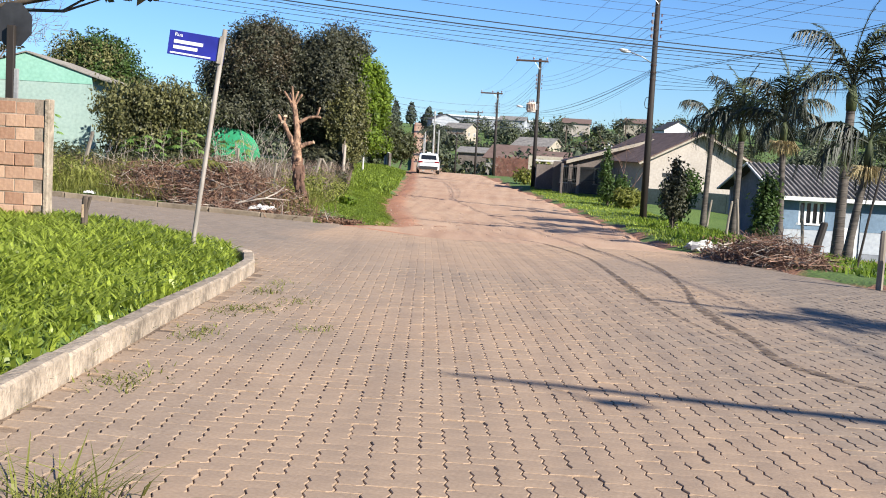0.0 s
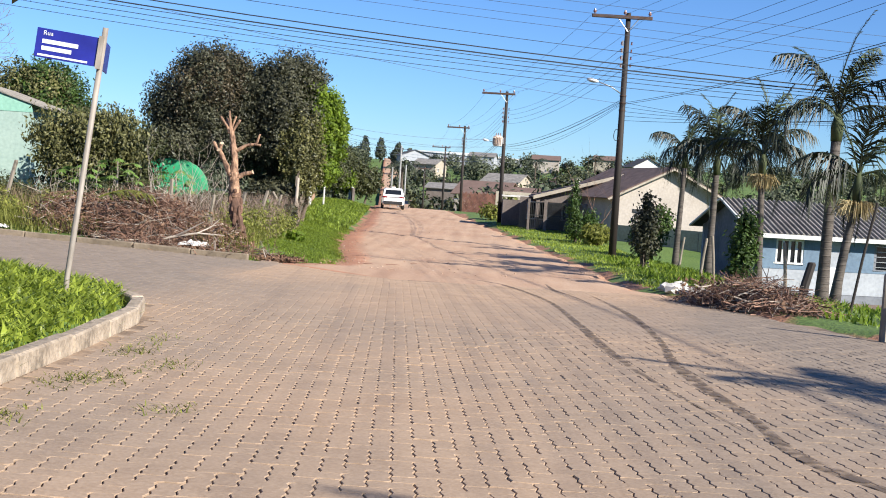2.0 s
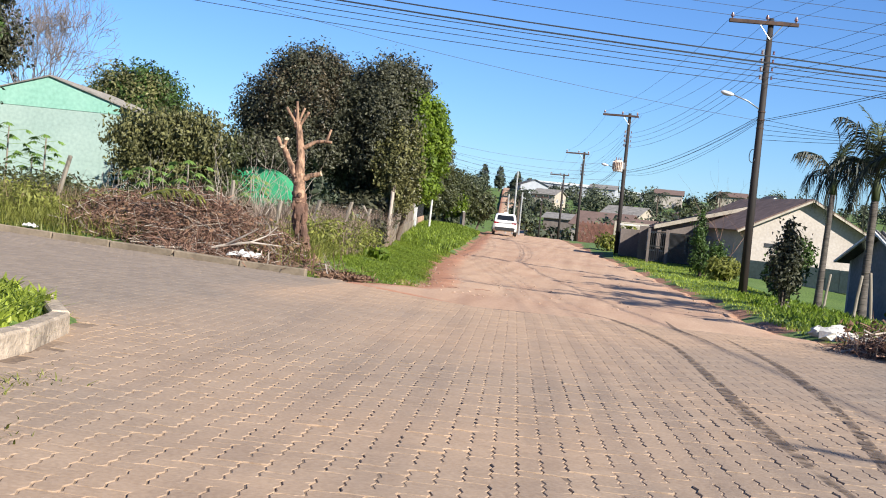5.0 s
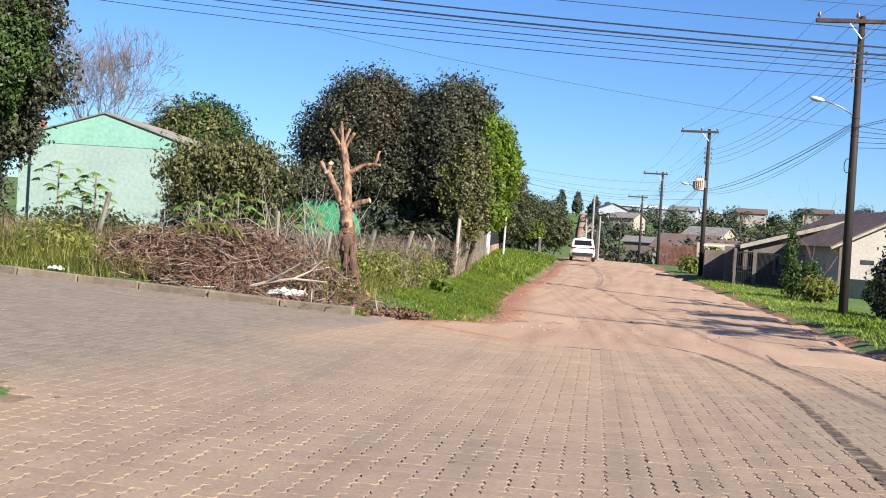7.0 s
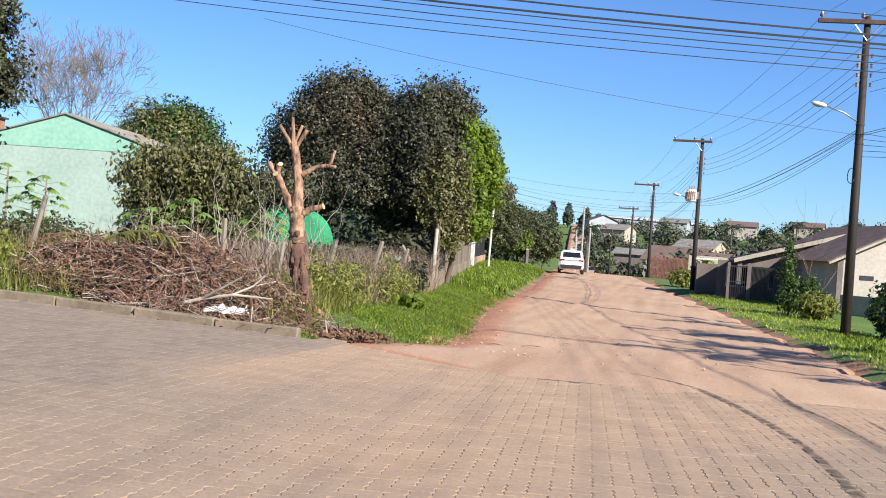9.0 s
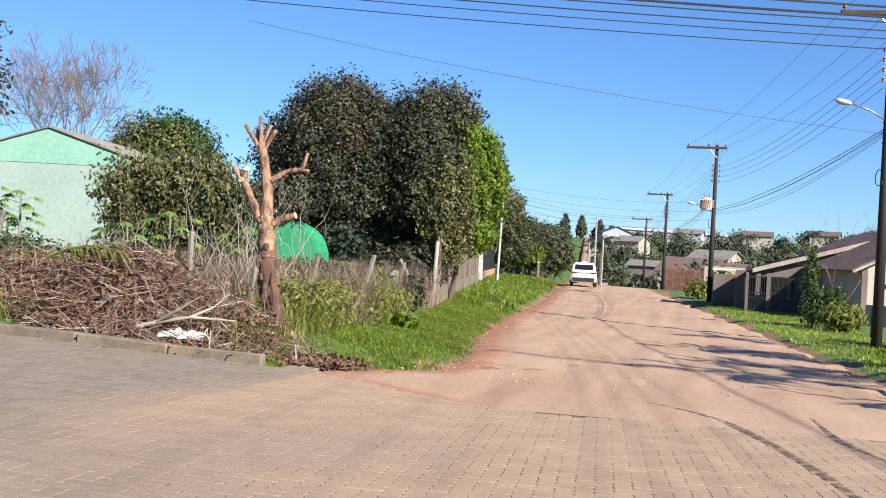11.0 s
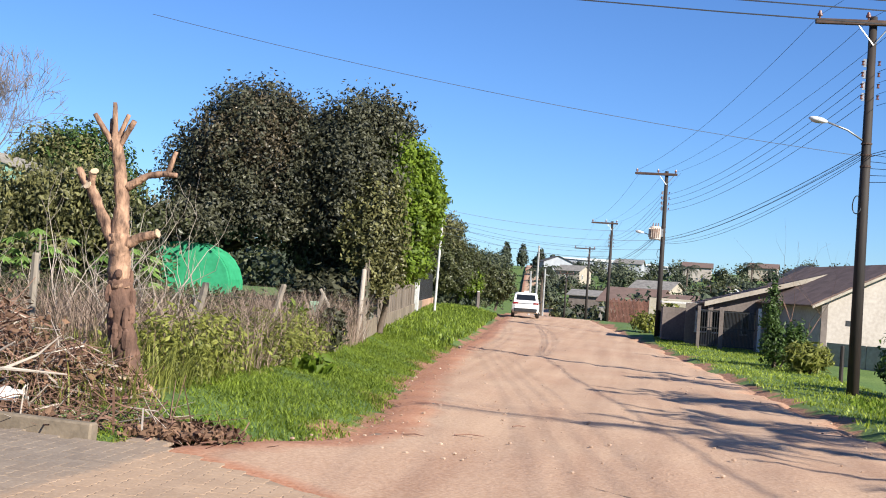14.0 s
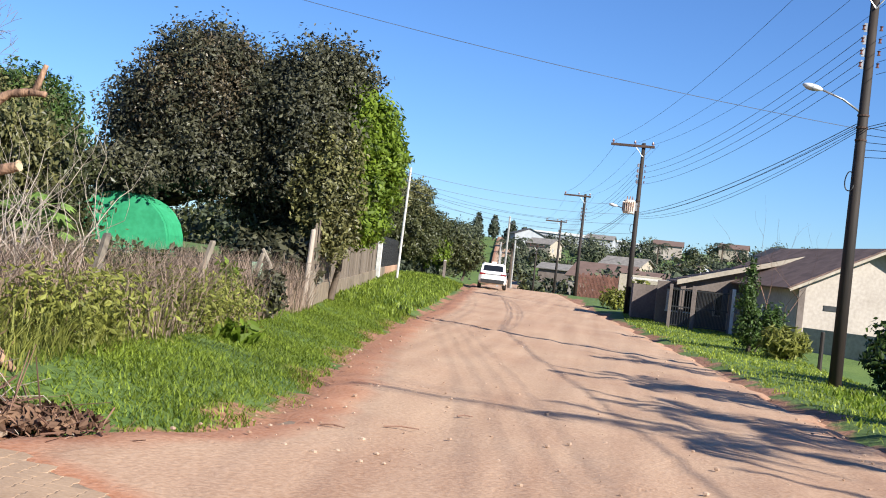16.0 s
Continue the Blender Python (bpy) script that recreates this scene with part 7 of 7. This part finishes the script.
# ---- tyre marks and dust on the paving ----
def strip(name, label, pts, w, material, lift):
    pts = [Vector((p[0], p[1], 0)) for p in pts]
    fine = []
    for i in range(len(pts) - 1):
        p0, p1, p2, p3 = pts[max(0, i - 1)], pts[i], pts[i + 1], pts[min(len(pts) - 1, i + 2)]
        for u in np.linspace(0, 1, 10, endpoint=False):
            fine.append(0.5 * (2 * p1 + (p2 - p0) * u + (2 * p0 - 5 * p1 + 4 * p2 - p3) * u * u + (3 * p1 - p0 - 3 * p2 + p3) * u ** 3))
    s = Shape()
    for i, p in enumerate(fine):
        d = (fine[min(i + 1, len(fine) - 1)] - fine[max(i - 1, 0)]).normalized()
        n = Vector((-d.y, d.x, 0)) * w / 2 * (0.9 + 0.2 * math.sin(i * 0.21)) * min(1.0, (i + 1) / 12, (len(fine) - i) / 22)
        for q in (p - n, p + n):
            s.v.append((q.x, q.y, float(road_z(q.x, q.y)) + lift))
    s.f = [(2 * i, 2 * i + 1, 2 * i + 3, 2 * i + 2) for i in range(len(fine) - 1)]
    return tagged(part(name, s, material), label, "tyre mark", kind="structure")


for pts, w in (([(2.41, 24.5), (2.62, 20.3), (2.53, 16.6), (2.36, 14.6), (2.33, 12.8), (2.40, 11.3), (2.38, 10.0), (2.55, 9.3), (2.9, 8.5), (3.6, 7.4)], 0.12),
               ([(-0.4, 28.2), (0.7, 26.4), (1.45, 22.4), (1.66, 18.4), (1.75, 15.3), (1.95, 12.6), (2.3, 10.2)], 0.11),
               ([(1.7, 28.0), (1.77, 25.5), (2.02, 24.0), (2.25, 21.5)], 0.10)):
    strip("tyre_mark", "dark dusty tyre mark curving over the road", pts, w, "tyre_mark", 0.007)

# ---- paving blocks ----
# interlocking blocks in herringbone: W wide, 2 W long, the whole field turned a little against the street
W_, TURN = 0.124, radians(4.5)
CT, ST_ = math.cos(TURN), math.sin(TURN)


def block_outline(nx, ny, gx, gy, amp):
    """The wavy outline of a block of nx by ny cells about its centre; gx, gy: half joints across and along."""
    w, h = nx * W_, ny * W_
    wave = [(k + u, q) for k in range(2) for u, q in ((0.25, 1), (0.75, -1))]
    pts = [(-w / 2 + gx, -h / 2 + gy)]
    pts += [(-w / 2 + u * W_, -h / 2 + gy + q * amp * 0.6) for u, q in wave[:2 * nx]]
    pts += [(w / 2 - gx, -h / 2 + gy)]
    pts += [(w / 2 - gx + q * amp, -h / 2 + u * W_) for u, q in wave[:2 * ny]]
    pts += [(w / 2 - gx, h / 2 - gy)]
    pts += [(-w / 2 + u * W_, h / 2 - gy + q * amp * 0.6) for u, q in wave[:2 * nx][::-1]]
    pts += [(-w / 2 + gx, h / 2 - gy)]
    pts += [(-w / 2 + gx + q * amp, -h / 2 + u * W_) for u, q in wave[:2 * ny][::-1]]
    return np.array(pts)


def dust_at(x, y):
    """How much red road dust lies on the paving."""
    d = 0.30 + 0.35 * smooth01(19, 27, y) * (x > -4) - 0.35 * smooth01(2.0, 4.5, x - 0.06 * (y - 10)) + 0.15 * smooth01(2.2, 0.5, np.abs(x + 0.3))
    return d - 0.4 * smooth01(-3.4, -5.5, x) * smooth01(15, 18, y)


def block_centres(cx, cy):
    i, j = np.meshgrid(np.arange(-150, 110), np.arange(-60, 110))
    a, b = (i + cx).ravel() * W_, (i + 4 * j + cy).ravel() * W_
    x, y = a * CT - b * ST_, a * ST_ + b * CT
    ok = (inside1(x, y) < -0.2) & ~((y > 27.2) & (x < -4.5)) & (x < right_edge(y) - 0.05) & ((y < 25.9 + 0.25 * np.sin(x * 2)) | (x < np.minimum(-2.0, left_edge(np.clip(y, 25.2, 27.5)) + 0.3)))
    ok &= (x > -16.4) & (y > np.where(x > -3.2, 1.5, 15.0)) & (y < 29.3) & (np.abs(x - 0.2) < 0.6 * (y + 3.5) + 0.8)
    return np.stack([x[ok], y[ok]], 1)


def rings_of(outl):
    """Three rings of one block: foot, shoulder and the slightly smaller top."""
    return ((outl, -0.03), (outl, -0.003), (outl - np.sign(outl) * np.array([0.0035, 0.001]), 0.0))


def block_faces(m):
    k = np.arange(m)
    k2 = (k + 1) % m
    t = [np.stack([r * m + k, r * m + k2, (r + 1) * m + k2], 1) for r in (0, 1)] + [np.stack([r * m + k, (r + 1) * m + k2, (r + 1) * m + k], 1) for r in (0, 1)]
    return np.concatenate(t + [np.stack([2 * m + k, 2 * m + k2, 0 * k + 3 * m], 1)], 0)


def joined(c, outl, seed, rough=1.0):
    """Many blocks in one mesh, each a little tilted, sunk or shrunk."""
    g = np.random.default_rng(seed)
    n, m = len(c), len(outl)
    worn = 1 - 0.035 * g.random(n) ** 3
    jig = 0.002 * rough * np.clip(g.normal(size=n), -0.7, 2.0)
    tx, ty = 0.014 * rough * g.normal(size=n), 0.009 * rough * g.normal(size=n)
    cols = []
    for pts, dz in rings_of(outl) + ((np.zeros((1, 2)), 0.0005),):
        px, py = pts[None, :, 0] * worn[:, None], pts[None, :, 1] * worn[:, None]
        x, y = c[:, 0:1] + px * CT - py * ST_, c[:, 1:2] + px * ST_ + py * CT
        cols.append(np.stack([x, y, road_z(x, y) + jig[:, None] + dz + tx[:, None] * px + ty[:, None] * py], 2))
    v = np.concatenate(cols, 1).reshape(-1, 3)
    return v, (np.arange(n)[:, None, None] * (3 * m + 1) + block_faces(m)[None]).reshape(-1, 3)


def with_dust(me):
    co = np.empty(len(me.vertices) * 3, np.float32)
    me.vertices.foreach_get("co", co)
    co = co.reshape(-1, 3)
    me.attributes.new("dust", "FLOAT", "POINT").data.foreach_set("value", dust_at(co[:, 0], co[:, 1]).astype(np.float32))


road_ob = bpy.data.objects["paved_road"]
g = np.random.default_rng(701)
for nx, ny, cx, cy, seed in ((1, 2, 0.5, 1.0, 702), (2, 1, 1.0, 3.5, 704)):
    cen = block_centres(cx, cy)
    x, y = cen[:, 0], cen[:, 1]
    single = np.zeros(len(cen), bool)
    single[np.where((np.abs(x - 0.25) < 1.75) & (y > 4.5) & (y < 7.1))[0][:148]] = True
    fine = ~single & (y < 17) & (x > -4.6) & (x < 5.2)
    wavy = block_outline(nx, ny, 0.0036, 0.0006, 0.0085)
    plain = block_outline(nx, ny, 0.0022, 0.0006, 0.007)
    for pick, outl, k in ((fine, wavy, 0), (~fine & ~single, plain, 1)):
        ob = tagged(part("pavers", joined(cen[pick], outl, seed + k, 1 - 0.65 * k), "paving", road_ob), kind="stuff")
        with_dust(ob.data)
    m = len(wavy)
    v = np.concatenate([np.concatenate([p, np.full((m, 1), dz)], 1) for p, dz in rings_of(wavy)] + [np.array([[0, 0, 0.0005]])], 0)
    block = mesh_of("paver", (v, block_faces(m)), "paving")
    block.attributes.new("dust", "FLOAT", "POINT").data.foreach_set("value", np.full(len(v), 0.42, np.float32))
    for px, py in cen[single]:
        ob = new("paver", block)
        ob.parent = road_ob
        ob.matrix_basis = Matrix.Translation((px, py, float(road_z(px, py)) + 0.0018 * g.normal())) @ Matrix.Rotation(TURN, 4, "Z") @ Matrix.Rotation(-0.024 + 0.012 * g.normal(), 4, "X") @ Matrix.Rotation(0.012 * g.normal(), 4, "Y")
